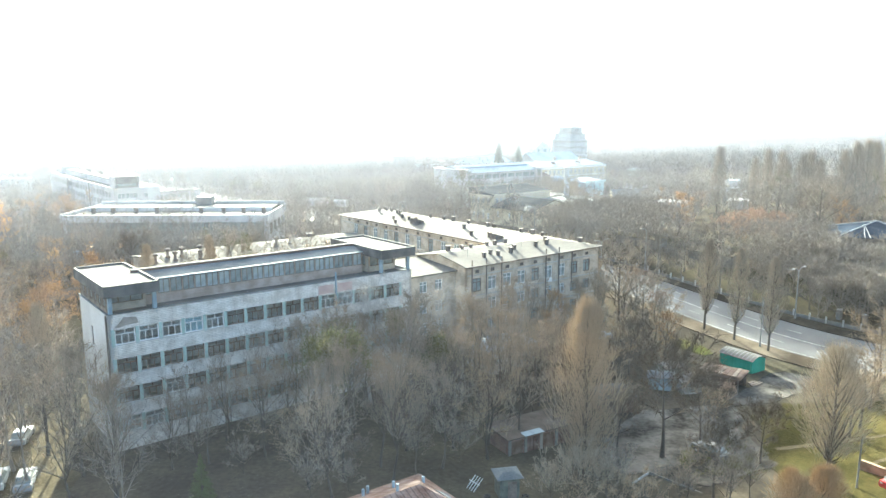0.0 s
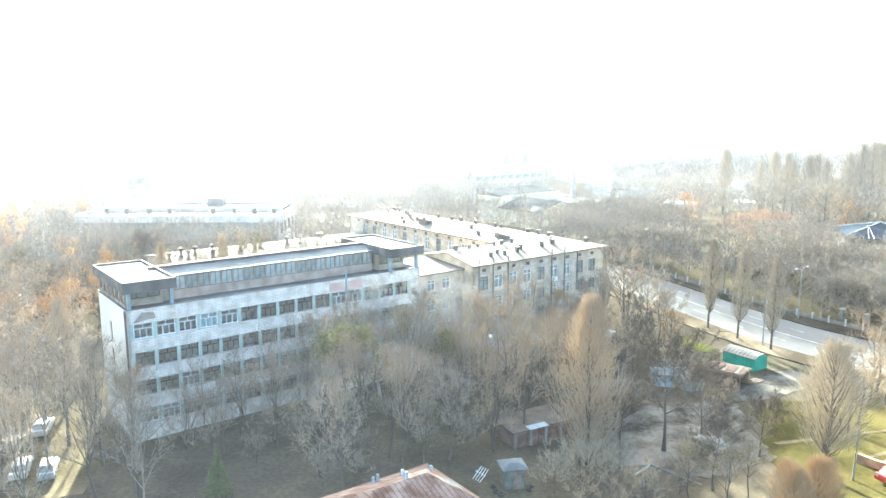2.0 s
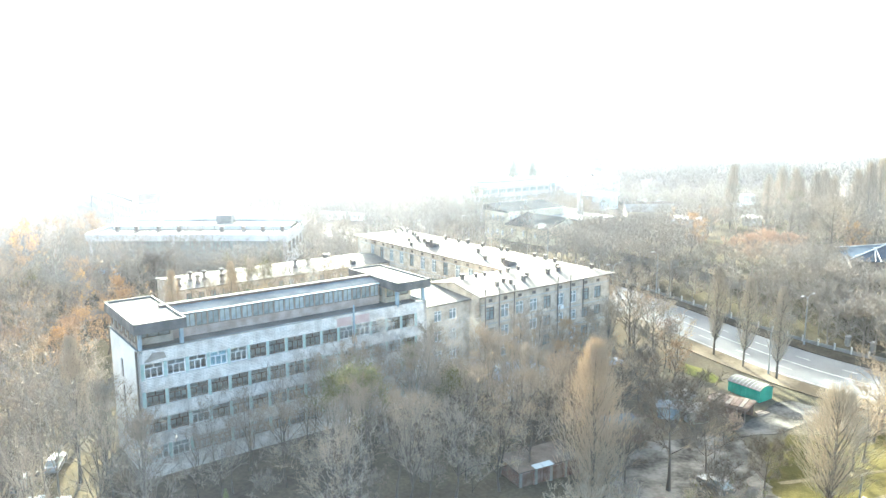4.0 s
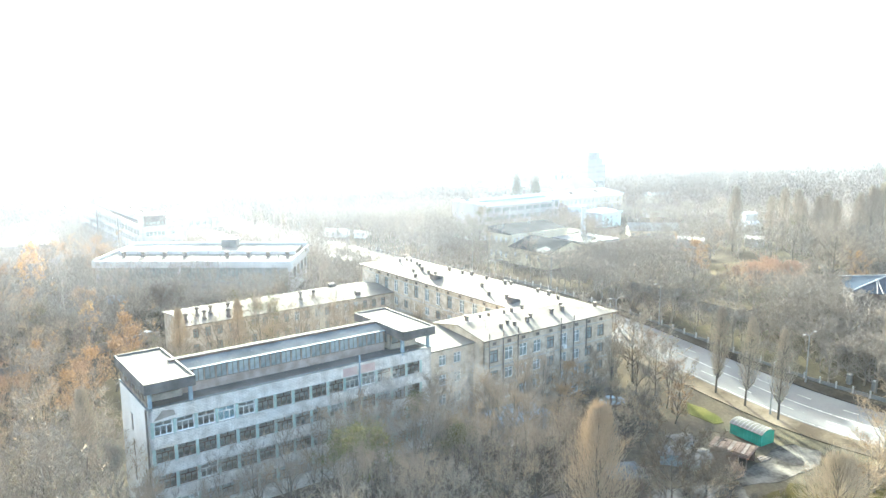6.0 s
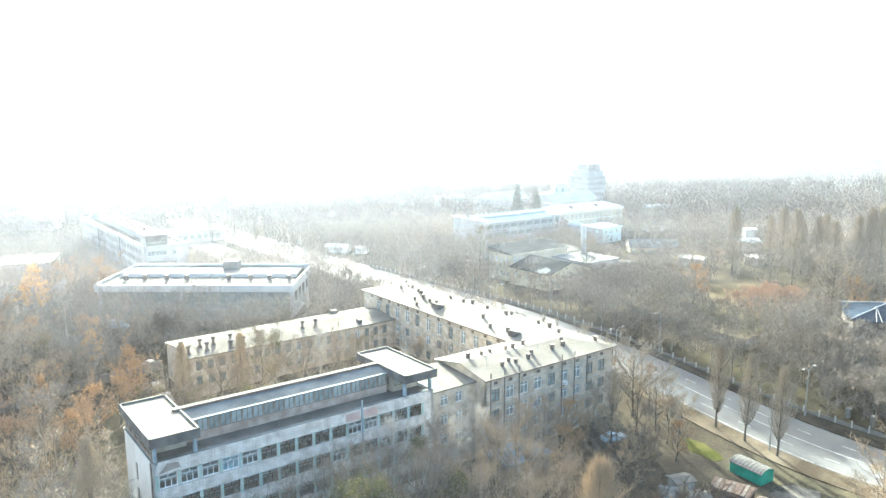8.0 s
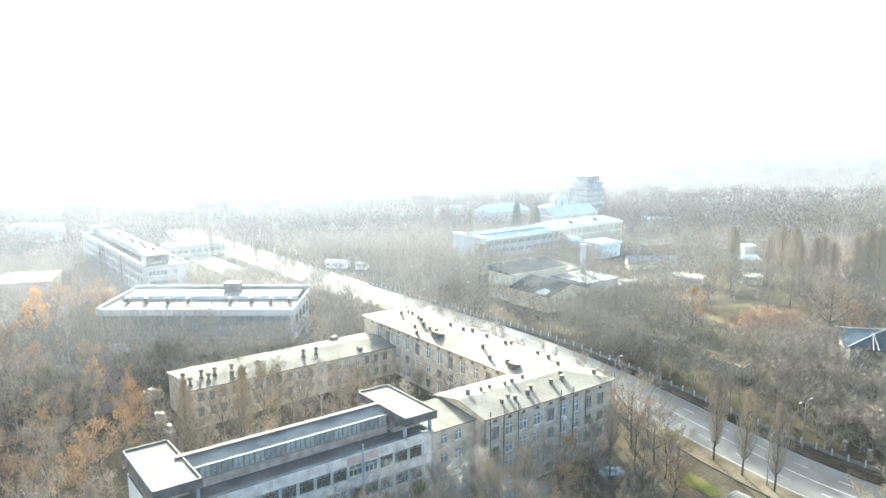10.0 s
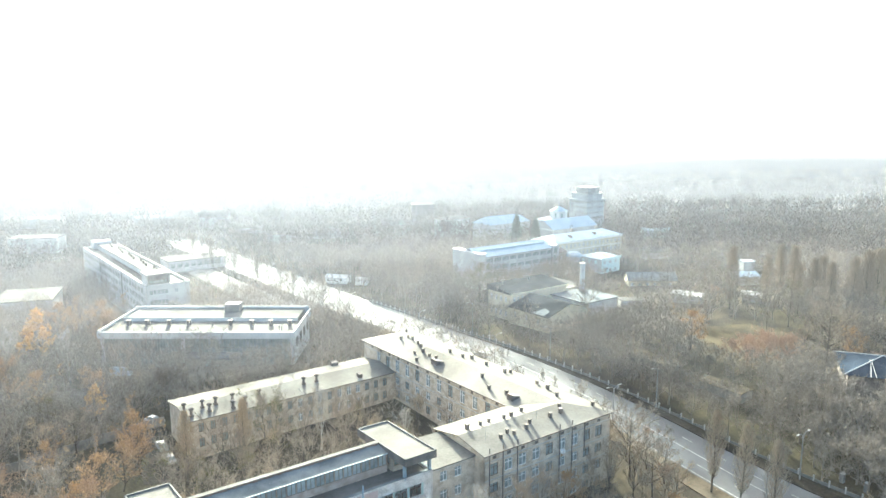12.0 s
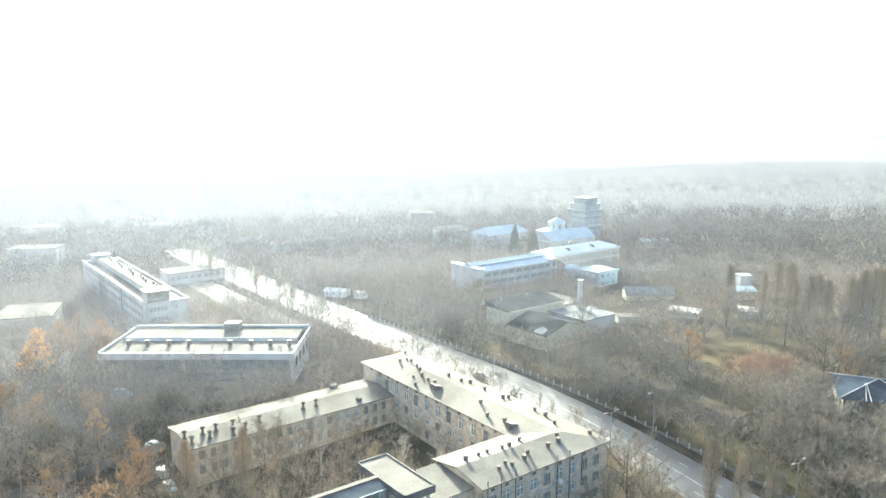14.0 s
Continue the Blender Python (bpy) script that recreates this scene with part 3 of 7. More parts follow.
for u0, u1 in ((25.2, 27.4), (28.0, 30.2)):
    part("panel", Geo().box(u0, u1, -0.03, 0.02, 13.95, 15.1), pink_panel, block, "faded pink painted panel")
part("patch", Geo().add([(0.5, -0.012, 13.95), (3.1, -0.012, 14.25), (2.9, -0.012, 14.9), (1.6, -0.012, 15.1), (1.2, -0.012, 14.6)], [(0, 1, 2, 3, 4)]), faded_brick, block, "patch of bare pinkish brick where the facing fell off")
end_wins = [(4.6, 5.6, 3.35 * k + 0.3, 3.35 * k + 2.7) for k in range(1, 4)]
facade(block, (0, DEEP), (0, 0), -1.5, TOP, end_wins, pale_plaster, 0.4, "strip", brown_wood, label="pale rendered end wall")
facade(block, (LEN, 0), (LEN, DEEP), -1.5, TOP, [], white_brick, 0.4)
facade(block, (LEN, DEEP), (0, DEEP), -1.5, TOP, [(1 + 3.1 * j, 2.9 + 3.1 * j, lo, hi) for lo, hi in rows[:2] for j in range(12)], white_brick, 0.4, "two")
for k in range(5):
    z = 15.1 - 3.35 * k if k else 15.1
    part("floor_slab" if k else "roof_deck", Geo().box(0.41, LEN - 0.41, 0.41, DEEP - 0.41, z - 0.25, z), bitumen if not k else dark_inside, block, "dark bitumen roof deck" if not k else "")
# pale partition added close behind the panes to bounce light and brighten them
part("window_backing", Geo().box(0.41, LEN - 0.41, 2.3, 2.45, -1, 14.8), pale_plaster, block)
for nm, g in (("coping", Geo().box(-0.08, LEN + 0.08, -0.08, 0.46, TOP, TOP + 0.05)), ("coping", Geo().box(-0.08, 0.46, 0.47, DEEP + 0.08, TOP, TOP + 0.09)),
              ("coping", Geo().box(LEN - 0.46, LEN + 0.08, 0.47, DEEP + 0.08, TOP, TOP + 0.09)), ("coping", Geo().box(0.47, LEN - 0.47, DEEP - 0.46, DEEP + 0.08, TOP, TOP + 0.09))):
    part(nm, g, steel_blue, block, "blue-grey sheet metal coping")
for u in (0.15, 0.55):
    part("downpipe", Geo().tube((-0.12, u, 0.2), (-0.12, u, 15.4), 0.07), soot_brick, block, "rusty dark downpipe")
part("curtain", Geo().box(8.2, 10.1, 0.26, 0.29, 12.1, 13.7), curtain_cloth, block, "light blue curtain behind a window")
part("flue_pipe", Geo().tube((27.7, -0.14, 9.5), (27.7, -0.14, 16.6), 0.12), pale_blue_metal, block, "pale blue-grey flue pipe on the front")


def roof_room(u0, u1, notch, posts, left_glazed):
    """A flat roof on slim posts over a glazed room, with a deep dark fascia and a pale top inside a low rim."""
    v0, v1, z0, z1 = -0.75, DEEP + 0.2, 17.55, 18.8
    ring = [(u0, v0), (notch, v0), (notch, 3.6), (u1, 3.6), (u1, v1), (u0, v1)] if notch > u1 else [(u0, v0), (u1, v0), (u1, v1), (u0, v1)]
    part("roof_slab", Geo().hull([(*p, z0) for p in ring], [(*p, z1 - 0.3) for p in ring]), dark_fascia, block, "dark grey deep roof edge")
    part("roof_top", Geo().box(u0 + 0.25, u1 - 0.25, v0 + 0.25, v1 - 0.25, z1 - 0.3, z1 - 0.22), pale_roof, block, "pale roofing felt")
    if notch > u1:
        part("roof_top", Geo().box(u1 - 0.249, notch - 0.25, v0 + 0.25, 3.35, z1 - 0.3, z1 - 0.22), pale_roof, block)
    for a, b in zip(ring, ring[1:] + ring[:1]):
        part("rim", wall_geo(a, b, z1 - 0.3, z1, (), 0.22), dark_fascia, block)
    for p in posts:
        part("post", Geo().box(p[0] - 0.2, p[0] + 0.2, p[1] - 0.2, p[1] + 0.2, 15.1, z0), pale_blue_metal, block, "pale painted roof post")
    r0, r1 = max(u0 + 0.5, 0.45), min(u1 - 0.4, LEN - 0.45)
    gl = [(0.4 + 1.9 * k, 1.9 + 1.9 * k, 15.9, 17.3) for k in range(4)]
    if left_glazed:
        facade(block, (0.1, 12.4), (0.1, 0.45), 15.62, z0, [(0.5 + 1.9 * k, 2.1 + 1.9 * k, 16.0, 17.3) for k in range(6)], old_wood, 0.2, "strip", brown_wood, pane_of=lambda k: dusty_glass)
    else:
        facade(block, (r0, 11.9), (r0, 3.4), 15.1, z0, gl, tan_brick, 0.2, "strip", brown_wood, pane_of=lambda k: dusty_glass)
    facade(block, (r0, 3.4), (r1, 3.4), 15.1, z0, [(0.3, r1 - r0 - 0.3, 15.9, 17.3)], tan_brick, 0.2, "strip", brown_wood, pane_of=lambda k: dusty_glass)
    facade(block, (r1, 3.4), (r1, 11.9), 15.1, z0, [], tan_brick, 0.2)
    facade(block, (r1, 11.9), (r0, 11.9), 15.1, z0, [], tan_brick, 0.2)


roof_room(-0.4, 5.4, 0, [(0.35, 0.2), (5.0, 0.2)], True)
roof_room(34.4, 40.0, 0, [(34.9, 0.2), (39.3, 0.2)], False)
# clerestory between them
facade(block, (5.0, 4.0), (34.3, 4.0), 15.1, 17.95, [(0.1 + 1.46 * k, 1.5 + 1.46 * k, 16.2, 17.9) for k in range(20)], pink_brick, 0.3, "strip", old_wood, inset=0.05, pane_of=lambda k: (pale_glass, dusty_glass, pale_glass, pale_glass, dusty_glass)[k * 7 % 5], label="low pinkish brick clerestory wall")
part("clerestory_roof", Geo().sheet([(4.5, 3.86, 18.08), (34.3, 3.86, 18.08), (34.3, 6.4, 18.6), (4.5, 6.4, 18.6)], 0.12), steel_blue, block, "blue-grey sheet clerestory roof")
part("gutter", Geo().box(4.5, 34.3, 3.76, 3.86, 17.96, 18.09), pale_blue_metal, block, "pale dented eaves strip")
part("parapet", Geo().box(4.5, 34.3, 6.41, 7.1, 15.1, 18.78), soot_red, block, "dark red brick parapet along the clerestory")
part("coping", Geo().box(4.45, 34.3, 6.36, 7.2, 18.78, 18.88), pale_roof, block, "pale sheet coping on the parapet")
for k in range(14):
    u = 5.4 + 2.1 * k + 0.3 * (k * 5 % 3)
    part("loose_brick", Geo().box(u, u + 0.5 + 0.2 * (k % 3), 6.26, 6.36, 18.6, 18.7 + 0.05 * (k % 2)), soot_red, block)

# --- low link between the two blocks ---
link = thing("link_wing", SITE, "two-storey tan brick link between the blocks with a grey felt roof", "building")
facade(link, (38.95, 3.8), (49.55, 3.8), -1.5, 12.6, [(0.8 + 2.9 * k, 2.2 + 2.9 * k, lo, lo + 1.7) for lo in (10.0, 6.8, 3.6) for k in range(3)], tan_brick, 0.35, "two", white_paint, pane_of=lambda k: dusty_glass)
facade(link, (49.55, 12.9), (38.95, 12.9), -1.5, 12.6, [], tan_brick, pane_of=lambda k: dusty_glass)
part("roof", Geo().hull([(38.95, 3.35, 12.62), (49.55, 3.35, 12.62), (49.55, 13.2, 12.62), (38.95, 13.2, 12.62)], [(38.95, 3.35, 12.8), (49.55, 3.35, 12.8), (49.55, 13.2, 13.5), (38.95, 13.2, 13.5)]), pale_roof, link, "grey roofing felt")
part("vent_pipe", Geo().tube((43.4, 11.6, 13.6), (43.4, 11.6, 15.2), 0.1), soot_brick, link)

# --- L-shaped three-storey block ---
ell = thing("ell_block", SITE, "L-shaped three-storey tan brick block under a low grey hipped roof", "building")
EAVE = 13.55
f_rows = [(9.45, 11.55), (6.4, 8.15), (3.1, 4.9), (0.2, 1.7)]
f_wins = [(1.3 + 3.13 * j, 3.0 + 3.13 * j, lo, hi) for lo, hi in f_rows for j in range(9)]
attic = [(1.75 + 3.13 * j, 2.5 + 3.13 * j, 12.35, 12.85) for j in range(9)]
facade(ell, (49.6, 1.3), (79.9, 1.3), -3, EAVE, f_wins, tan_brick, 0.4, "two", frame_of=lambda k: white_paint if k % 9 in (1, 2, 3, 5, 6) else brown_wood, label="tan brick front wall", pane_of=lambda k: dusty_glass)
for a, b, lo, hi in attic:
    part("attic_vent", Geo().box(49.6 + a, 49.6 + b, 1.26, 1.295, lo, hi), soot_brick, ell, "small dark attic opening")
facade(ell, (79.9, 1.3), (79.9, 67.5), -3, EAVE, [(2 + 4.2 * j, 3.8 + 4.2 * j, lo, hi) for lo, hi in f_rows[:2] for j in range(15)], tan_brick, 0.4, "two", white_paint, pane_of=lambda k: dusty_glass)
facade(ell, (79.9, 67.5), (66.8, 67.5), -3, EAVE, [(1.5 + 3.2 * j, 3.1 + 3.2 * j, lo, hi) for lo, hi in f_rows[:3] for j in range(3)], tan_brick, pane_of=lambda k: dusty_glass)
i_wins = [(67.5 - (20.0 + 4.0 * j) - 1.6, 67.5 - (20.0 + 4.0 * j), lo, hi + (0.5 if lo > 9 else 0)) for lo, hi in f_rows[:3] for j in range(11)]
facade(ell, (66.8, 67.5), (66.8, 14.0), -3, EAVE, [w for w in i_wins if w[1] < 53.0], tan_brick, 0.4, "two", frame_of=lambda k: white_paint if k % 3 else brown_wood, label="tan brick courtyard wall", pane_of=lambda k: dusty_glass)
for j in range(13):
    v = 17.6 + 3.8 * j
    part("attic_vent", Geo().box(66.76, 66.795, v, v + 0.8, 12.5, 13.0), soot_brick, ell)
for z in (5.6, 8.9, 12.1):
    part("string_course", Geo().box(66.7, 66.79, 14.1, 67.4, z, z + 0.14), concrete, ell)
    part("string_course", Geo().box(49.7, 79.8, 1.2, 1.29, z - 0.1, z + 0.04), concrete, ell)
facade(ell, (66.79, 14.0), (49.6, 14.0), -3, EAVE, [(2 + 3.1 * j, 3.6 + 3.1 * j, lo, hi) for lo, hi in f_rows[:3] for j in range(4)], tan_brick, 0.4, pane_of=lambda k: dusty_glass)
facade(ell, (49.6, 14.0), (49.6, 1.3), -3, EAVE, [], tan_brick, 0.4, pane_of=lambda k: dusty_glass)
RISE = 1.25
e0, e1 = EAVE + 0.02, EAVE + RISE
C1, C2, C3 = (73.35, 7.65), (73.35, 61.4), (49.1, 7.65)
ell_roof = {
    "front": [(49.1, 0.8, e0), (80.4, 0.8, e0), (*C1, e1), (*C3, e1)],
    "street": [(80.4, 0.8, e0), (80.4, 68.0, e0), (*C2, e1), (*C1, e1)],
    "far": [(80.4, 68.0, e0), (66.3, 68.0, e0), (*C2, e1)],
    "court": [(66.3, 68.0, e0), (66.3, 14.5, e0), (*C1, e1), (*C2, e1)],
    "back": [(66.3, 14.5, e0), (49.1, 14.5, e0), (*C3, e1), (*C1, e1)],
}
for pts in ell_roof.values():
    part("roof_slope", Geo().sheet(pts, 0.12), grey_roof, ell, "light grey weathered roofing sheet")
part("gable", Geo().hull([(49.55, 1.4, EAVE), (49.55, 13.9, EAVE), (49.55, 7.65, e1 - 0.14)], [(49.75, 1.4, EAVE), (49.75, 13.9, EAVE), (49.75, 7.65, e1 - 0.14)]), tan_brick, ell)
for g in (Geo().box(49.1, 80.5, 0.66, 0.8, 13.4, 13.58), Geo().box(80.4, 80.54, 0.8, 68.0, 13.4, 13.58), Geo().box(66.16, 66.3, 14.6, 68.0, 13.4, 13.58), Geo().box(49.1, 66.1, 14.5, 14.64, 13.4, 13.58)):
    part("gutter", g, soot_brick, ell, "dark rusty gutter")
for u, low in ((50.5, 3), (53.4, 4), (56.6, 2), (66.5, 4), (69.6, 5), (72.8, 8)):
    part("flue_pipe", Geo().tube((u, 1.05, low), (u, 1.05, 14.5 if u < 70 else 13.5), 0.09), soot_brick, ell, "dark rusty flue pipe fixed to the front")
part("air_conditioner", Geo().box(66.9, 67.8, 0.85, 1.25, 8.9, 9.5), white_paint, ell, "white air conditioner on the front wall")


def roof_z(u, v):
    """Height of the L-shaped roof over a plan point."""
    wing1 = min(v - 0.8, 14.5 - v, 80.4 - u) if 0.8 <= v <= 14.5 else -1
    wing2 = min(u - 66.3, 80.4 - u, v - 0.8, 68.0 - v)
    return e0 + RISE * max(wing1, wing2, 0) / 6.85


def roof_vent(parent, u, v, z, s=1.0, cap=True, material=None):
    """A short brick vent shaft with a sheet cap."""
    g = Geo().box(u - 0.28 * s, u + 0.28 * s, v - 0.28 * s, v + 0.28 * s, z - 0.25, z + 0.75 * s)
    vent = part("roof_vent", g, material or soot_brick, parent, "short dark brick roof vent")
    if cap:
        part("cap", Geo().hull([(u + a * 0.29 * s, v + b * 0.29 * s, z + 0.75 * s) for a, b in ((-1, -1), (1, -1), (1, 1), (-1, 1))],
                               [(u + a * 0.4 * s, v + b * 0.4 * s, z + 0.95 * s) for a, b in ((-1, -1), (1, -1), (1, 1), (-1, 1))]), material or soot_brick, vent)
    return vent


VENTS = ((52.3, 9.1), (55.2, 9.1), (57.2, 9.2), (60.2, 8.6), (61.9, 8.6), (65.1, 9.4), (55.1, 3.6), (57.2, 4.4), (58.0, 3.5), (61.1, 3.8), (62.9, 4.9), (67.7, 4.7), (71.8, 6.5), (70.5, 4.9), (78.5, 4.4), (69.2, 18.0), (78.1, 18.8), (77.7, 15.4), (75.7, 10.9), (77.1, 27.4), (78.6, 27.3), (71.1, 27.6), (68.6, 22.5), (76.1, 40.3), (77.4, 38.7), (77.3, 33.6), (75.9, 44.7), (70.7, 43.0), (70.6, 45.4), (69.4, 49.5), (72.6, 51.4), (71.1, 48.6), (73.2, 53.5), (74.3, 57.5), (74.3, 59.3), (72.2, 59.2), (77.9, 65.4), (67.5, 46.0))
for u, v in VENTS:
    roof_vent(ell, u, v, roof_z(u, v), 0.7 + 0.3 * ((u * 7.3 + v * 3.1) % 1.0))
for u, v, w in ((69.0, 15.8, 1.6), (69.6, 41.0, 2.2)):
    z = roof_z(u, v)
    part("dormer", Geo().hull([(u - 1, v - w / 2, z - 0.4), (u + 1, v - w / 2, z - 0.4), (u + 1, v + w / 2, z - 0.4), (u - 1, v + w / 2, z - 0.4)],
                              [(u - 1, v - w / 2, z + 1.0), (u + 0.9, v - w / 2, z + 0.45), (u + 0.9, v + w / 2, z + 0.45), (u - 1, v + w / 2, z + 1.0)]), soot_brick, ell, "dark roof hatch dormer")
for u, v in ((52.5, 4.5), (60.8, 3.6), (64.6, 5), (70.3, 4.6), (54.2, 12.2), (64, 8.6), (74, 24), (72, 42)):
    z = roof_z(u, v)
    part("aerial", Geo().tube((u, v, z - 0.1), (u, v, z + 1.7), 0.03, 0.02, 5), grey_metal, ell)

# --- long two-storey house across the courtyard ---
house = thing("long_house", SITE, "long two-storey tan brick house with a pale low-pitched roof", "building")
H_EAVE, H_RIDGE, H0, H1 = 9.2, 10.1, 53.5, 67.3
d_wins = [(1.6 + 2.35 * j, 2.7 + 2.35 * j, lo, lo + 1.85) for lo in (6.4, 3.3) for j in range(19)]
facade(house, (19.6, H0 + 0.4), (66.7, H0 + 0.4), -2.5, H_EAVE, d_wins, tan_brick, 0.4, "two", frame_of=lambda k: white_paint if k % 19 in (13, 14, 15, 9) else brown_wood, pane_of=lambda k: dusty_glass)
facade(house, (66.7, H1 - 0.4), (19.6, H1 - 0.4), -2.5, H_EAVE, [], tan_brick, 0.4)
facade(house, (19.6, H1 - 0.4), (19.6, H0 + 0.4), -2.5, H_EAVE, [], tan_brick, 0.4)
HM = (H0 + H1) / 2
for pts in ([(19.2, H0, H_EAVE), (66.75, H0, H_EAVE), (66.75, HM, H_RIDGE), (19.2, HM, H_RIDGE)], [(66.75, H1, H_EAVE), (19.2, H1, H_EAVE), (19.2, HM, H_RIDGE), (66.75, HM, H_RIDGE)]):
    part("roof_slope", Geo().sheet(pts, 0.12), grey_roof, house, "pale weathered roofing sheet")
part("gable", Geo().hull([(19.6, H0 + 0.5, H_EAVE), (19.6, H1 - 0.5, H_EAVE), (19.6, HM, H_RIDGE - 0.14)], [(19.9, H0 + 0.5, H_EAVE), (19.9, H1 - 0.5, H_EAVE), (19.9, HM, H_RIDGE - 0.14)]), tan_brick, house)
part("gutter", Geo().box(19.2, 66.7, H0 - 0.14, H0, H_EAVE - 0.15, H_EAVE + 0.02), soot_brick, house)


def house_roof_z(v):
    return H_EAVE + (H_RIDGE - H_EAVE) * (1 - abs(v - HM) / (HM - H0))


CHIMNEYS = ((19.8, 57.9), (20.4, 55.4), (23.4, 57.8), (24.1, 55.7), (26.1, 57.8), (29.6, 57.7), (28.6, 54.7), (31.4, 55.4), (35.0, 56.8), (45.6, 57.7), (48.6, 57.5))
for u, v in CHIMNEYS:
    z = house_roof_z(v)
    stack = part("chimney", Geo().box(u - 0.36, u + 0.36, v - 0.36, v + 0.36, z - 0.3, z + 0.35).tube((u, v, z + 0.35), (u, v, z + 1.35), 0.3, 0.26, 10), soot_brick, house, "dark chimney with a round mushroom cap")
    part("cap", Geo().tube((u, v, z + 1.36), (u, v, z + 1.62), 0.48, 0.56, 12).tube((u, v, z + 1.62), (u, v, z + 1.85), 0.56, 0.2, 12), soot_brick, stack)
for u, v, w in ((58.2, 55.2, 0.9), (57.6, 66.0, 1.6)):
    z = house_roof_z(v)
    part("roof_hatch", Geo().hull([(u - w / 2, v - 0.6, z - 0.3), (u + w / 2, v - 0.6, z - 0.3), (u + w / 2, v + 0.6, z - 0.3), (u - w / 2, v + 0.6, z - 0.3)],
                                  [(u - w / 2, v - 0.6, z + 0.75), (u + w / 2, v - 0.6, z + 0.75), (u + w / 2, v + 0.5, z + 0.95), (u - w / 2, v + 0.5, z + 0.95)]), soot_brick, house, "small dark roof hatch")

# --- flat-roofed hall with a glazed front ---
hall = thing("hall", on_site(17.9, 120.0, -3.1, -37.0), "large flat-roofed hall with a white fascia and a glazed front", "building")
W, D, HT = 50.6, 23.4, 15.0
part("fascia", Geo().box(-0.6, W + 0.6, -0.6, 0.0, 13.3, HT + 0.1), white_wall, hall, "broad white fascia band")
for g in (Geo().box(-0.6, -0.2, 0.0, D, 13.3, HT + 0.35), Geo().box(W + 0.2, W + 0.6, 0.0, D, 13.3, HT + 0.35), Geo().box(-0.2, W + 0.2, D - 0.4, D, 13.3, HT + 1.1)):
    part("fascia", g, white_wall, hall)
part("roof_deck", Geo().box(-0.2, W + 0.2, 0.0, 12.0, 14.3, 14.6), pale_roof, hall, "pale felt roof")
part("raised_roof", Geo().box(1.2, W - 1.2, 12.1, D - 0.42, 14.3, 15.4), pale_roof, hall, "raised rear half of the felt roof")
part("raised_rim", Geo().box(1.0, W - 1.0, 12.0, 12.09, 14.3, 15.6), white_wall, hall)
for u in (4.2, 9.3, 15.2, 20.6, 32.0, 37.8, 43.0, 48.2):
    roof_vent(hall, u, 8.0, 14.6, 1.55, material=soot_brick)
for u in (46.4, 47.0):
    part("vent_pipe", Geo().tube((u, 3.0, 14.5), (u, 3.0, 16.0), 0.12), dark_concrete, hall)
part("roof_hut", Geo().box(27.2, 31.4, 19.0, 22.6, 15.4, 17.6), dark_concrete, hall, "small grey hut on the roof")
for u in (0.0, 21.2, W - 0.8):
    part("column", Geo().box(u, u + 0.8, -0.1, 0.7, 4, 13.29), white_wall, hall)
for u0, u1 in ((0.82, 10.9), (11.0, 21.18), (22.02, 36.0), (36.1, W - 0.82)):
    part("glazing", Geo().box(u0, u1, 0.45, 0.5, 5.2, 13.25), dusty_glass, hall, "tall dusty glazed front")
    for i in range(15):
        u = u0 + (u1 - u0) * i / 14
        part("mullion", Geo().box(u - 0.06, u + 0.06, 0.25, 0.44, 5.2, 13.25), dark_concrete, hall)
    for z in (8.0, 10.6):
        part("transom", Geo().box(u0 + 0.07, u1 - 0.07, 0.3, 0.43, z, z + 0.12), dark_concrete, hall)
facade(hall, (W, 0.71), (W, D - 0.5), 4, 13.29, [(3 + 5 * j, 6.5 + 5 * j, 9.5, 12.3) for j in range(4)], white_wall, 0.4, "strip", brown_wood)
facade(hall, (0, D - 0.5), (0, 0.71), 4, 13.29, [], white_wall, 0.4)
facade(hall, (W - 0.41, D - 0.9), (0.41, D - 0.9), 4, 13.29, [], white_wall, 0.4)
part("canopy", Geo().box(23.5, 37.5, -5.2, -0.12, 9.2, 9.6), steel_blue, hall, "flat grey-blue entrance canopy")
for u in (24.5, 36.5):
    part("canopy_post", Geo().tube((u, -4.8, 3.5), (u, -4.8, 9.19), 0.14), dark_concrete, hall)

# --- long slab block beyond the hall ---
slab = thing("slab_block", on_site(39.3, 155.5, -1.0), "long five-storey white panel block with a raised roof strip", "building")
SL, SW, ST_ = 93.0, 13.8, 15.8
e_rows = [(12.8 - 2.95 * k, 14.4 - 2.95 * k) for k in range(4)]
facade(slab, (0, SL), (0, 0), 0, ST_, [(1.5 + 3.7 * j, 4.2 + 3.7 * j, lo, hi) for lo, hi in e_rows for j in range(24)], white_wall, 0.4, "strip", brown_wood, label="white panel wall with rows of windows", pane_of=lambda k: dusty_glass)
end_rows = [(1.0, 7.0, 12.6, 14.3), (8.9, 10.1, 12.6, 14.2), (1.0, 7.0, 9.4, 11.0), (8.9, 10.1, 9.4, 11.0), (1.0, 7.0, 6.2, 7.8)]
facade(slab, (0, 0), (SW, 0), 0, ST_, end_rows, white_wall, 0.4, "strip", white_paint, pane_of=lambda k: dusty_glass, label="white panel end wall with window bands")
facade(slab, (SW, 0), (SW, SL), 0, ST_, [], white_wall, 0.4)
facade(slab, (SW, SL), (0, SL), 0, ST_, [], white_wall, 0.4)
part("roof_deck", Geo().box(0.41, SW - 0.41, 0.41, SL - 0.41, ST_ - 0.7, ST_ - 0.5), bitumen, slab, "dark felt roof")
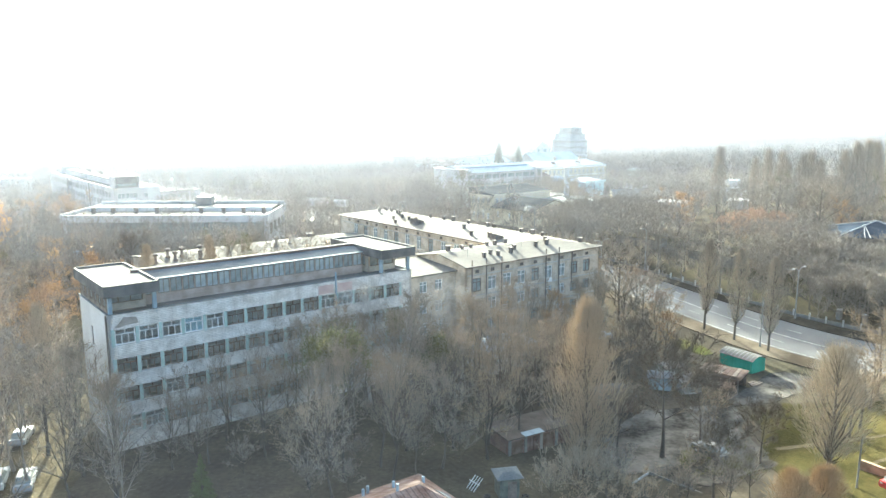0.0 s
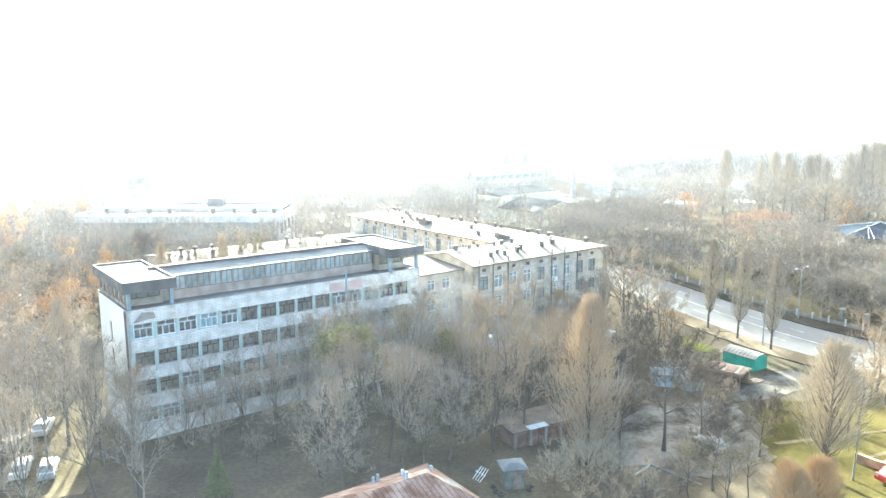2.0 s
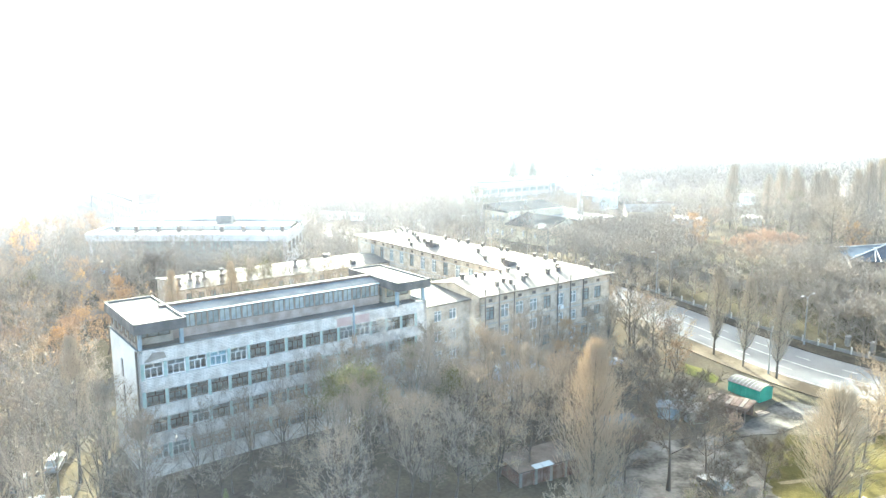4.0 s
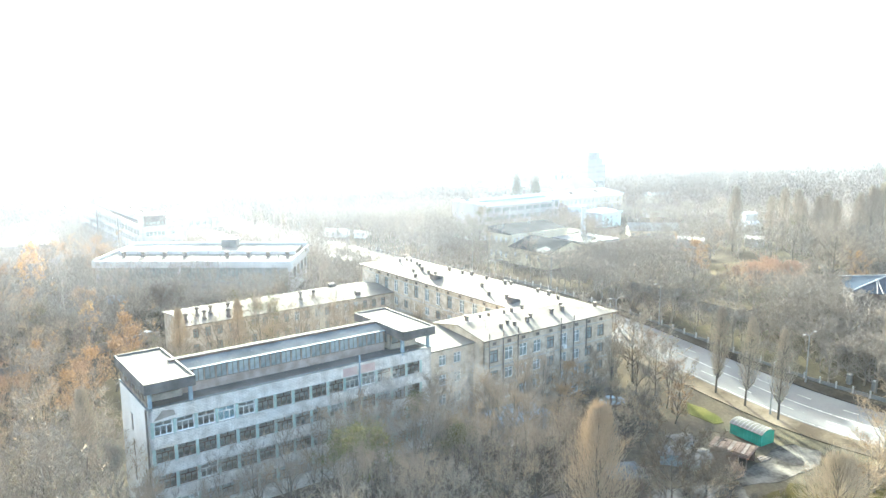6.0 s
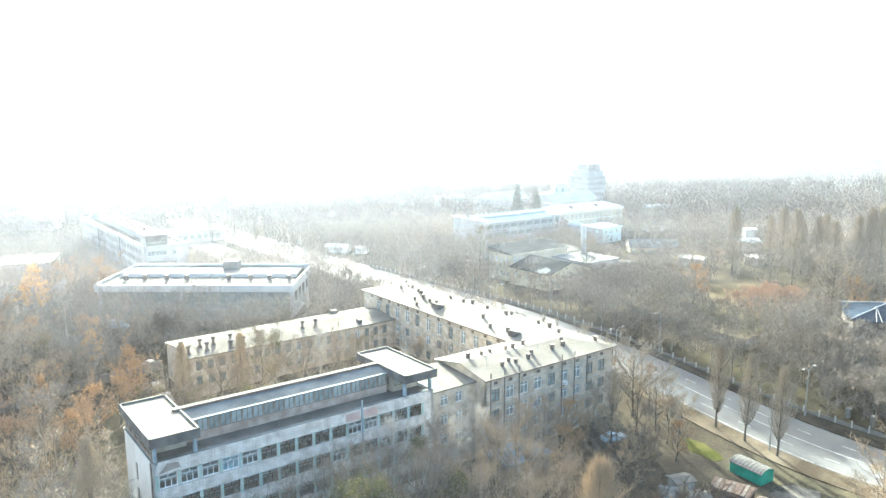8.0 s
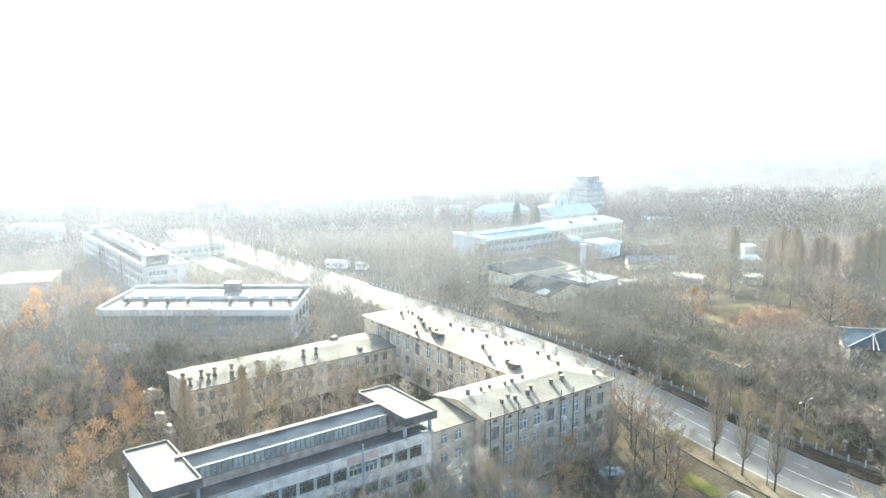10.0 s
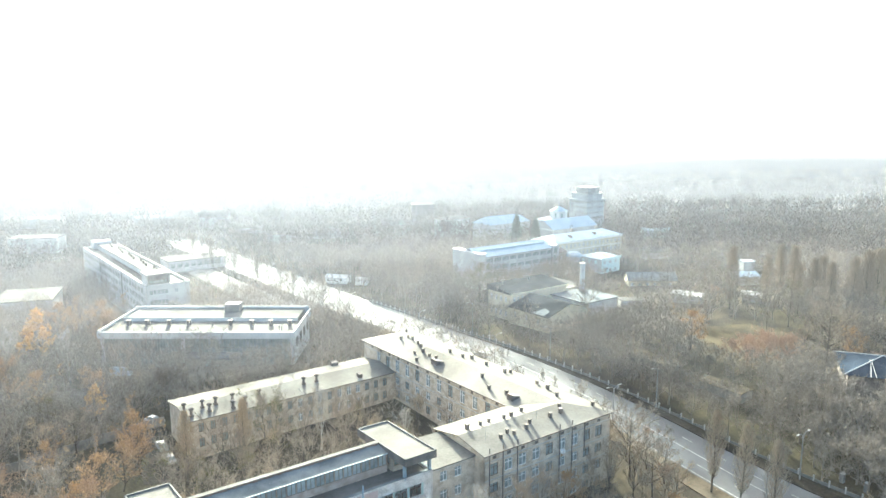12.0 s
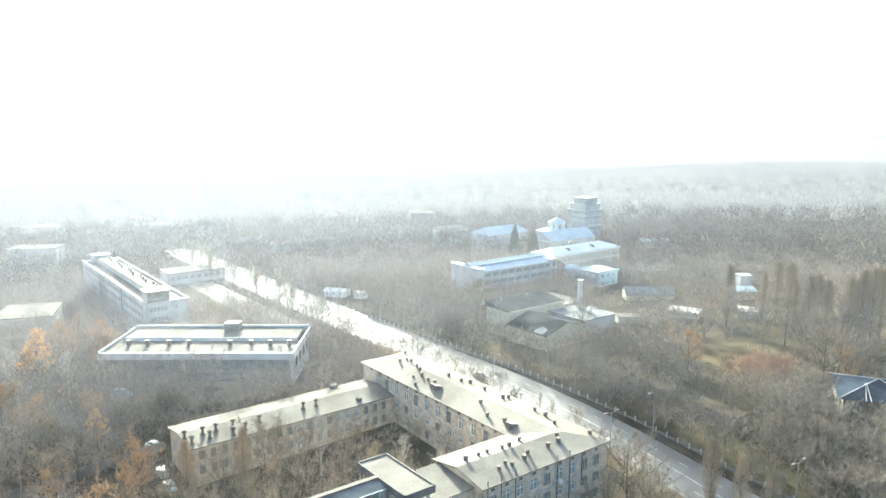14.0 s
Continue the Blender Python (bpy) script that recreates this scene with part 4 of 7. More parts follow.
for x0, x1, y0, y1 in ((-0.1, 0.5, -0.1, SL), (SW - 0.5, SW + 0.1, -0.1, SL), (0.51, SW - 0.51, -0.1, 0.5)):
    part("coping", Geo().box(x0, x1, y0, y1, ST_, ST_ + 0.12), concrete, slab)
part("raised_roof", Geo().box(4.6, 9.6, 6.6, SL - 6, ST_ - 0.5, ST_ + 1.3), white_wall, slab, "raised white strip along the roof")
part("raised_roof_top", Geo().box(4.4, 9.8, 6.6, SL - 5.8, ST_ + 1.3, ST_ + 1.5), pale_roof, slab)
for k in range(14):
    roof_vent(slab, 7.6 + 0.6 * (k % 3), 11 + 5.4 * k, ST_ + 1.5, 1.0)
part("stair_tower", wall_geo((0.6, 0.45), (7.6, 0.45), ST_ + 0.13, ST_ + 3.4, [(0.6, 6.4, ST_ + 0.5, ST_ + 1.5)], 0.3), dark_concrete, slab, "glazed roof room at the end")
window(slab, (1.2, 0.45), (1, 0), ST_ + 0.5, 5.8, 1.0, "strip", brown_wood, 0.1, dusty_glass)
for p, q in (((7.6, 0.45), (7.6, 6.5)), ((7.6, 6.5), (0.6, 6.5)), ((0.6, 6.5), (0.6, 0.45))):
    part("tower_wall", wall_geo(p, q, ST_ - 0.5, ST_ + 3.4, (), 0.3), white_wall, slab)
part("tower_roof", Geo().box(0.2, 8.0, -0.3, 6.9, ST_ + 3.4, ST_ + 3.75), concrete, slab, "flat overhanging concrete roof")
part("end_room", Geo().box(3.0, 10.0, SL - 5.7, SL - 0.6, ST_ - 0.5, ST_ + 2.6), white_wall, slab, "roof room at the far end")
for v in (30, 62):
    part("downpipe", Geo().tube((-0.16, v, 0.5), (-0.16, v, ST_), 0.14), dark_concrete, slab)

# ---- buildings beyond the street ----
def plain_house(name, m, w, d, z1, rise, wall_m, roof_m, label, category="house", wins=(), over=0.35, hip=0.0, frame=None, style="two", base=-2.0):
    """A house with walls, windows on its front, and a gabled or hipped roof along its width."""
    hs = thing(name, m, label, category)
    facade(hs, (0, 0), (w, 0), base, z1, list(wins), wall_m, 0.3, style, frame or white_paint, pane_of=lambda k: dusty_glass)
    for p, q in (((w, 0), (w, d)), ((w, d), (0, d)), ((0, d), (0, 0))):
        part("wall", wall_geo(p, q, base, z1, (), 0.3), wall_m, hs)
    a, b, c, e = -over, w + over, -over, d + over
    zr, mid = z1 + rise, d / 2
    if rise < 0.05:
        part("roof", Geo().box(a, b, c, e, z1, z1 + 0.25), roof_m, hs)
        return hs
    part("roof_slope", Geo().sheet([(a, c, z1), (b, c, z1), (b - hip, mid, zr), (a + hip, mid, zr)], 0.1), roof_m, hs)
    part("roof_slope", Geo().sheet([(b, e, z1), (a, e, z1), (a + hip, mid, zr), (b - hip, mid, zr)], 0.1), roof_m, hs)
    for s, x in ((1, a), (-1, b)):
        if hip:
            part("roof_slope", Geo().sheet([(x, c, z1), (x, e, z1), (x + s * hip, mid, zr)], 0.1), roof_m, hs)
        else:
            gx0 = 0.0 if s > 0 else w - 0.3
            part("gable", Geo().hull([(gx0, 0.05, z1), (gx0, d - 0.05, z1), (gx0, mid, zr - 0.15)], [(gx0 + 0.3, 0.05, z1), (gx0 + 0.3, d - 0.05, z1), (gx0 + 0.3, mid, zr - 0.15)]), wall_m, hs)
    return hs


def grid_wins(n, first, pitch, w, rows):
    return [(first + pitch * j, first + pitch * j + w, lo, hi) for lo, hi in rows for j in range(n)]


# four-storey clinic with a blue roof and a blank white end
clinic = plain_house("clinic", on_site(151.6, 124.4, 4.0), 38.6, 14.5, 12.0, 2.5, white_wall, blue_roof, "white four-storey clinic with a light blue metal roof", "building",
                     grid_wins(9, 2.4, 4.0, 3.4, [(9.6, 11.2), (6.5, 8.1), (3.4, 5.0), (0.3, 1.9)]), frame=concrete, style="strip")
part("end_block", Geo().box(-0.6, 1.9, -0.35, 16.8, -2, 13.2), white_wall, clinic, "blank white end wall with a raised parapet")
part("coping", Geo().box(-0.75, 2.05, -0.5, 16.95, 13.2, 13.4), white_paint, clinic)
part("stair_block", Geo().box(36.6, 40.2, -0.7, 4, -2, 12.9), white_wall, clinic, "white stair block")
for k in range(4):
    part("glass_strip", Geo().box(37.5, 39.3, -0.76, -0.7, 0.4 + 3.1 * k, 2.7 + 3.1 * k), dusty_glass, clinic)
for z in (2.5, 5.6, 8.7, 11.5):
    part("string_course", Geo().box(2.0, 36.5, -0.06, 0.0, z, z + 0.22), concrete, clinic)
part("roof_step", Geo().box(2.0, 36.5, 4.0, 4.25, 13.2, 13.95), pale_blue_metal, clinic, "blue step along the roof")
for k in range(14):
    roof_vent(clinic, 3.4 + 2.4 * k, 7.2, 14.5, 0.55, material=concrete)
brick_link = plain_house("brick_link", on_site(193.0, 128.0, 4.0), 8.0, 8.0, 8.6, 1.2, faded_brick, rust_roof, "small pinkish brick house behind the clinic", "house", grid_wins(2, 1.2, 3.2, 1.1, [(5.6, 7.2), (2.2, 3.8)]))

# boiler house: a dark mono-pitch roof on cream walls, a gabled annex, and a white chimney
boiler = thing("boiler_house", on_site(129.8, 83.6, 4.0), "cream boiler house under a dark grey lean-to roof", "building")
facade(boiler, (0, 0), (24.4, 0), -2, 8.6, grid_wins(3, 0.9, 1.7, 0.9, [(6.2, 7.7)]), cream_paint, 0.3, "two", white_paint, pane_of=lambda k: dusty_glass)
facade(boiler, (0, 11), (0, 0), -2, 8.6, grid_wins(4, 1.0, 2.3, 1.0, [(5.8, 7.5), (1.2, 3.0)]), cream_paint, 0.3, "two", white_paint, pane_of=lambda k: dusty_glass)
for p, q in (((24.4, 0), (24.4, 11)), ((24.4, 11), (0, 11))):
    part("wall", wall_geo(p, q, -2, 8.6, (), 0.3), cream_paint, boiler)
part("roof", Geo().hull([(-0.4, -0.4, 8.6), (24.8, -0.4, 8.6), (24.8, 11.4, 8.6), (-0.4, 11.4, 8.6)], [(-0.4, -0.4, 8.85), (24.8, -0.4, 8.85), (24.8, 11.4, 10.3), (-0.4, 11.4, 10.3)]), slate_dark, boiler)
part("fascia", Geo().box(-0.45, 24.85, -0.5, -0.41, 8.4, 8.86), cream_paint, boiler, "pale eaves board")
for x in (4.0, 15.5):
    part("roof_vent", Geo().tube((x, 8.6, 9.6), (x, 8.6, 10.9), 0.28, 0.28, 10), grey_metal, boiler)
annex = plain_house("boiler_annex", on_site(128.0, 82.7, 4.0, -90), 17.0, 18.4, 5.4, 2.9, cream_paint, slate_dark, "lower cream annex with a dark grey gable roof", "building",
                    grid_wins(3, 2.4, 5.0, 0.9, [(2.6, 4.3)]))
part("roof_sheet", Geo().sheet([(11.0, -0.2, 5.62), (15.6, -0.2, 5.62), (15.2, 2.6, 6.46), (12.2, 3.6, 6.76)], 0.04), steel_blue, annex, "pale repair sheet on the roof")
plain_house("workshop", on_site(147.0, 68.0, 4.0), 14.5, 15.0, 6.3, 0.0, concrete, steel_blue, "low flat-roofed workshop of grey concrete", "building")
plain_house("workshop", on_site(155.0, 86.0, 4.0), 11.0, 15.5, 6.4, 0.0, concrete, pale_roof, "low workshop with a pale flat roof behind the boiler house", "building")
stack = thing("chimney_stack", pose(*site_xy(158.0, 80.0), 4.0), "tall white cylindrical boiler chimney", "chimney")
part("shaft", Geo().tube((0, 0, 6.55), (0, 0, 15.6), 0.95, 0.8, 14), white_wall, stack)
part("rim", Geo().tube((0, 0, 15.6), (0, 0, 16.1), 0.98, 0.98, 14), concrete, stack)
part("foot", Geo().tube((0, 0, 6.32), (0, 0, 7.2), 1.25, 1.15, 14), concrete, stack)
for a in range(4):
    part("ladder_rung", Geo().box(-0.25, 0.25, -1.0, -0.9, 8.0 + 1.9 * a, 8.08 + 1.9 * a), grey_metal, stack)

# long hospital with a blue hipped roof
ward = plain_house("hospital", on_site(199.0, 132.6, 4.0), 42.4, 14.0, 11.6, 2.3, cream_paint, blue_roof, "long cream three-storey hospital with a light blue hipped roof", "building",
                   grid_wins(16, 1.0, 2.6, 1.15, [(8.6, 10.3), (5.2, 6.9), (1.8, 3.4)]), hip=6.0)
part("cornice", Geo().box(-0.2, 42.6, -0.3, 0.0, 10.9, 11.35), white_paint, ward)
part("string_course", Geo().box(0, 42.4, -0.12, 0.0, 7.6, 7.85), white_paint, ward)
for x in (12.0, 27.5):
    part("dormer", Geo().hull([(x - 0.9, 2.4, 12.1), (x + 0.9, 2.4, 12.1), (x + 0.9, 4.6, 12.1), (x - 0.9, 4.6, 12.1)], [(x - 0.1, 2.4, 13.5), (x + 0.1, 2.4, 13.5), (x + 0.1, 4.6, 13.5), (x - 0.1, 4.6, 13.5)]), soot_brick, ward, "small dark dormer")
for x in (18.0, 34.0):
    part("chimney", Geo().box(x - 0.5, x + 0.5, 7.6, 8.6, 12.8, 15.2), faded_brick, ward)
wing = plain_house("hospital_wing", on_site(223.0, 158.0, 4.0), 30.0, 12.5, 12.0, 4.0, white_wall, blue_roof, "white hospital wing with a pedimented gable and a light blue roof", "building", grid_wins(9, 1, 3.1, 1.2, [(8.5, 10.5)]))
facade(wing, (-0.02, 12.5), (-0.02, 0), 4.0, 11.9, grid_wins(4, 1.0, 2.9, 1.2, [(8.2, 10.2)]), white_wall, 0.3, "two", white_paint, pane_of=lambda k: dusty_glass)
part("cornice", Geo().box(-0.4, 0.0, -0.3, 12.8, 11.7, 12.05), white_paint, wing)
pavilion = plain_house("pavilion", on_site(206.6, 114.0, 4.0), 11.4, 12.0, 6.5, 1.5, cyan_paint, blue_roof, "small pale cyan two-storey pavilion with a patched roof", "building",
                       grid_wins(3, 1.4, 3.4, 1.3, [(4.3, 5.7), (1.0, 2.4)]), hip=3.5)
facade(pavilion, (-0.02, 12.0), (-0.02, 0), -1, 6.45, grid_wins(3, 1.6, 3.4, 1.2, [(4.3, 5.7)]), white_wall, 0.3, "two", white_paint, pane_of=lambda k: dusty_glass)
part("parapet", Geo().box(-0.4, 11.8, -0.42, -0.36, 6.3, 7.1), cyan_paint, pavilion)
part("roof_patch", Geo().sheet([(3.0, 0.6, 6.85), (7.6, 0.6, 6.85), (6.4, 4.6, 7.85), (4.4, 4.6, 7.85)], 0.05), orange_sheet, pavilion, "ochre patch of new roof sheet")
part("roof_patch", Geo().sheet([(0.3, 3.0, 6.75), (0.3, 8.0, 6.75), (2.2, 6.6, 7.6), (2.2, 4.4, 7.6)], 0.05), white_paint, pavilion, "white sheet over the roof")
rotunda = thing("rotunda", pose(*site_xy(203.6, 126.6), 4.0, 0, 0, SITE_TURN), "white arcaded rotunda with a light blue metal dome", "building")
dome = Geo()
for k in range(6):
    a0, a1 = k * 15, (k + 1) * 15
    dome.tube((0, 0, 6.6 + 2.0 * math.sin(radians(a0))), (0, 0, 6.6 + 2.0 * math.sin(radians(a1))), 3.6 * math.cos(radians(a0)) + 0.02, 3.6 * math.cos(radians(a1)) + 0.02, 16)
part("dome", dome, blue_roof, rotunda, "light blue metal dome")
part("drum", Geo().tube((0, 0, -1), (0, 0, 6.6), 3.4, 3.4, 16), white_wall, rotunda)
for a in (-150, -125, -100, -75, -50):
    part("arch", Geo().hull(*[[tuple(pose(0, 0, 0, 0, 0, a) @ Vector((3.3 + k, w, z))) for w, z in ((-0.55, 1.0), (0.55, 1.0), (0.55, 3.8), (0.3, 4.4), (-0.3, 4.4), (-0.55, 3.8))] for k in (0.0, 0.16)]), dusty_glass, rotunda)

high = thing("tower_block", on_site(271.5, 181.0, 4.0), "tall stepped pale concrete tower block", "building")
for k in range(7):
    part("storey", Geo().box(0, 13.5, 0, 13, 2.9 * k, 2.9 * k + 1.7), white_wall, high)
    part("window_band", Geo().box(0.15, 13.35, 0.15, 12.85, 2.9 * k + 1.7, 2.9 * k + 2.9), concrete, high)
part("storey", Geo().box(-0.4, 13.9, -0.4, 13.4, 20.3, 20.9), white_wall, high)
part("upper_storey", Geo().box(1, 12.5, 1, 12, 20.9, 23.6), white_wall, high)
part("upper_rim", Geo().box(0.6, 12.9, 0.6, 12.4, 23.6, 24.0), concrete, high)
part("machine_room", Geo().box(2.5, 11, 2, 10.5, 24.0, 27.2), concrete, high)
church = thing("church", on_site(243.0, 174.0, 4.0), "white church with a light blue drum roof", "church")
part("nave", Geo().box(-6, 7, -5, 9, -1, 13.4), white_wall, church)
part("nave_roof", Geo().hull([(-6.4, -5.4, 13.4), (7.4, -5.4, 13.4), (7.4, 9.4, 13.4), (-6.4, 9.4, 13.4)], [(-1, 0, 15.4), (2, 0, 15.4), (2, 4, 15.4), (-1, 4, 15.4)]), blue_roof, church)
part("drum", Geo().tube((0, 0, 13.6), (0, 0, 18.2), 4.2, 4.2, 8), white_wall, church)
for a in range(8):
    part("window", Geo().hull(*[[tuple(pose(0, 0, 0, 0, 0, 45 * a + 22.5) @ Vector((3.85 + k, w, z))) for w, z in ((-0.5, 15.0), (0.5, 15.0), (0.5, 17.2), (-0.5, 17.2))] for k in (0.0, 0.12)]), dusty_glass, church)
part("cap", Geo().tube((0, 0, 18.2), (0, 0, 20.4), 4.7, 0.4, 8), blue_roof, church)
part("spire", Geo().tube((0, 0, 20.4), (0, 0, 23.2), 0.25, 0.1, 6), grey_metal, church)
plain_house("far_ward", on_site(223.0, 203.0, 3.5), 28, 14, 9.8, 3.5, white_wall, blue_roof, "distant white building with a light blue roof", "building", grid_wins(9, 1, 3.0, 1.3, [(6, 8), (2.5, 4.5)]), hip=3)
plain_house("far_ward", on_site(226.0, 246.0, 2.0), 18, 10, 9.0, 1.5, white_wall, pale_roof, "distant white building behind the hospital", "building", grid_wins(5, 1, 3.0, 1.3, [(6, 8), (2.5, 4.5)]), hip=3)
plain_house("long_cottage", on_site(195.6, 91.0, 3.6, -38.84), 18, 8, 3.6, 2.6, cream_paint, dark_concrete, "long low cream cottage with a grey gable roof", "house", grid_wins(6, 0.9, 2.8, 1.0, [(1.5, 2.8)]))
for x, y, turn, w, d, z1, rise, wm, rm, lab in (
    (68.5, 243.5, -30, 9.5, 6, 2.9, 0.5, concrete, white_wall, "small shed with a pale sheet roof"),
    (98, 266, 6, 9, 8, 3.4, 1.2, white_wall, blue_roof, "small white house with a blue roof"),
    (106.5, 282, 10, 4, 4, 6.0, 0.3, white_wall, blue_roof, "narrow white hut with a blue roof"),
    (91, 240.5, -20, 6, 6, 2.8, 0.6, concrete, white_wall, "small shed with a white sheet roof"),
    (92, 385, 0, 14, 8, 4.5, 1.0, white_wall, blue_roof, "distant pale house with a blue roof"),
    (79, 324, 10, 12, 8, 3.2, 1.8, white_wall, pale_roof, "distant cottage with a pale roof"),
    (104, 300, -25, 22, 5, 2.2, 0.4, concrete, pale_roof, "row of low sheds with pale roofs"),
    (110, 330, -25, 26, 5, 2.2, 0.4, concrete, pale_roof, "row of low sheds with pale roofs"),
    (50, 236, 5, 7, 4, 2.6, 0.3, concrete, pale_roof, "low shed with a rusty pale roof"),
    (-58.5, 287, -12, 9, 6, 2.6, 0.9, white_paint, white_wall, "white roadside kiosk with a pale roof"),
    (-45.5, 283, -12, 4.5, 4, 2.4, 0.5, white_paint, white_wall, "small white roadside kiosk with a pale roof"),
    (-160, 232, 20, 18, 20, 7.0, 0, concrete, pale_roof, "flat-roofed pale building among trees"),
    (-318, 566, 12, 26, 10, 5.0, 2.2, white_wall, pale_roof, "distant pale house in the mist"),
    (-286, 572, -8, 18, 10, 6.0, 2.0, white_wall, pale_roof, "distant pale house in the mist"),
    (-240, 513, 20, 26, 9, 4.5, 1.8, white_wall, blue_roof, "distant pale house with a bluish roof in the mist"),
    (-186, 492, 10, 20, 12, 7.0, 3.4, white_wall, pale_roof, "distant pale gabled house in the mist"),
    (-147, 452, -12, 16, 8, 4.0, 1.8, white_wall, pale_roof, "distant pale cottage in the mist"),
    (-38, 482, 8, 15, 12, 13.0, 0.0, dark_concrete, pale_roof, "distant grey block in the mist"),
    (-58, 478, 8, 22, 9, 4.0, 0.6, white_wall, pale_roof, "distant long low hall in the mist"),
    (-308, 482, 16, 26, 12, 6.0, 0, white_wall, pale_roof, "distant flat-roofed pale building in the mist"),
    (-254, 596, 0, 30, 10, 5.0, 2.0, white_wall, pale_roof, "distant pale house in the mist"),
    (-90, 416, 20, 16, 8, 3.6, 1.8, white_wall, pale_roof, "distant pale cottage among trees"),
    (-243, 372, 10, 24, 14, 8.0, 0, white_wall, pale_roof, "distant white flat-roofed building"),
    (-110, 400, 37, 40, 8, 5.0, 0.5, white_wall, pale_roof, "distant long low white building"),
):
    plain_house("cottage" if rise > 1.5 else "shed", pose(x, y, float(land(x, y)), 0, 0, turn), w, d, z1, rise, wm, rm, lab, "house" if rise > 1.5 else "shed",
                grid_wins(max(2, int(w / 3)), 0.8, 2.8, 1.1, [(1.2, 2.3)]))
bx, by = site_xy(74, 250)
plain_house("market_hall", pose(bx, by, float(land(bx, by)), 0, 0, 37), 26, 14, 5.2, 0, white_wall, pale_roof, "long pale flat-roofed building by the wide street", "building", grid_wins(8, 1, 3, 2, [(2, 4)]))

# low house behind the fence, its roof given straw colour to look sunlit, and a dark blue tent roof with white ridges
bx, by = world_xy(129.5, 5)
plain_house("low_store", pose(bx, by, float(land(bx, by)) - 0.3, 0, 0, 127), 11, 4.5, 2.4, 0.35, dark_concrete, straw_mat, "low concrete store with a flat roof coloured straw as if sunlit", "shed", grid_wins(4, 1, 3.5, 1.2, [(1.2, 2.2)]))
bx, by = world_xy(130, 25.5)
plain_house("low_store", pose(bx, by, float(land(bx, by)) - 0.3, 0, 0, 127), 12, 4.5, 2.3, 0.35, dark_concrete, straw_mat, "low concrete store with a flat roof coloured straw as if sunlit", "shed", grid_wins(4, 1, 3.5, 1.2, [(1.2, 2.2)]))
TX, TY = 95.0, 163.5
tz = float(land(TX, TY))
tent = thing("pavilion_roof", pose(TX, TY, tz, 0, 0, -19), "dark blue pyramid roof with white ridge strips", "pavilion")
part("wall", Geo().box(-8, 8, -8, 8, -1.5, 10.2 - tz), soot_brick, tent)
R4 = [(-9.1, -9.1, 10.2 - tz), (9.1, -9.1, 10.2 - tz), (9.1, 9.1, 10.2 - tz), (-9.1, 9.1, 10.2 - tz)]
tip = (0, 0, 12.9 - tz)
for a, b in zip(R4, R4[1:] + R4[:1]):
    part("roof_slope", Geo().sheet([a, b, tip], 0.1), tent_blue, tent)
for a in R4:
    part("ridge_strip", Geo().tube((a[0], a[1], a[2] + 0.06), (tip[0], tip[1], tip[2] + 0.06), 0.1, 0.1, 6), white_wall, tent)
cap = Vector(R4[0]).lerp(Vector(tip), 0.68)
part("roof_vent", Geo().box(cap.x - 0.2, cap.x + 0.3, cap.y - 0.3, cap.y + 0.1, cap.z - 0.2, cap.z + 0.3), white_wall, tent)
for s0, s1 in ((0.3, 0.68), (0.36, 0.7)):
    a, b = Vector(R4[0]).lerp(Vector(R4[1]), s0), Vector(R4[0]).lerp(Vector(tip), s1)
    part("roof_strip", Geo().tube(a + Vector((0, 0, 0.06)), b + Vector((0, 0, 0.06)), 0.06, 0.06, 5), white_wall, tent)


# ---- trees ----
def unit(a):
    return a / np.maximum(np.linalg.norm(a, axis=-1, keepdims=True), 1e-9)


def sides(d):
    """Two directions across d."""
    ref = np.where(np.abs(d[:, 2:3]) < 0.9, np.array([[0, 0, 1.0]]), np.array([[1.0, 0, 0]]))
    a = unit(np.cross(d, ref))
    return a, np.cross(d, a)


def spikes(p, q, r):
    """Thin spikes from p to q, each of two slim triangles set crosswise."""
    n = len(p)
    a, b = sides(unit(q - p))
    r = np.broadcast_to(np.asarray(r, float), (n,))[:, None]
    v = np.stack([p - r * a, p + r * a, q, p - r * b, p + r * b, q], 1).reshape(-1, 3)
    return v, np.arange(6 * n).reshape(-1, 3)


def blades(rng, p, q, r):
    """Single slim triangles from p to q, for twigs of woods and groves."""
    n = len(p)
    a = unit(np.cross(unit(q - p), rng.normal(size=(n, 3)))) * np.broadcast_to(np.asarray(r, float), (n,))[:, None]
    return np.stack([p - a, p + a, q], 1).reshape(-1, 3), np.arange(3 * n).reshape(-1, 3)


def rods(p, q, r0, r1, n=5):
    """Tapered rods from p to q."""
    a, b = sides(unit(q - p))
    r0, r1 = (np.broadcast_to(np.asarray(r, float), (len(p),))[:, None] for r in (r0, r1))
    ring = [(math.cos(6.28319 * i / n), math.sin(6.28319 * i / n)) for i in range(n)]
    v = np.stack([p + r0 * (c * a + s * b) for c, s in ring] + [q + r1 * (c * a + s * b) for c, s in ring], 1).reshape(-1, 3)
    k = 2 * n * np.arange(len(p))[:, None]
    f = np.concatenate([k + [[i, (i + 1) % n, n + (i + 1) % n]] for i in range(n)] + [k + [[i, n + (i + 1) % n, n + i]] for i in range(n)])
    return v, f


def flakes(rng, c, size):
    """Single leaves: small triangles at c."""
    n = len(c)
    a, b = unit(rng.normal(size=(n, 3))), unit(rng.normal(size=(n, 3)))
    s = size * rng.uniform(0.6, 1.4, (n, 1))
    v = np.stack([c + a * s, c - a * s * 0.5 + b * s * 0.6, c - a * s * 0.5 - b * s * 0.6], 1).reshape(-1, 3)
    return v, np.arange(3 * n).reshape(-1, 3)


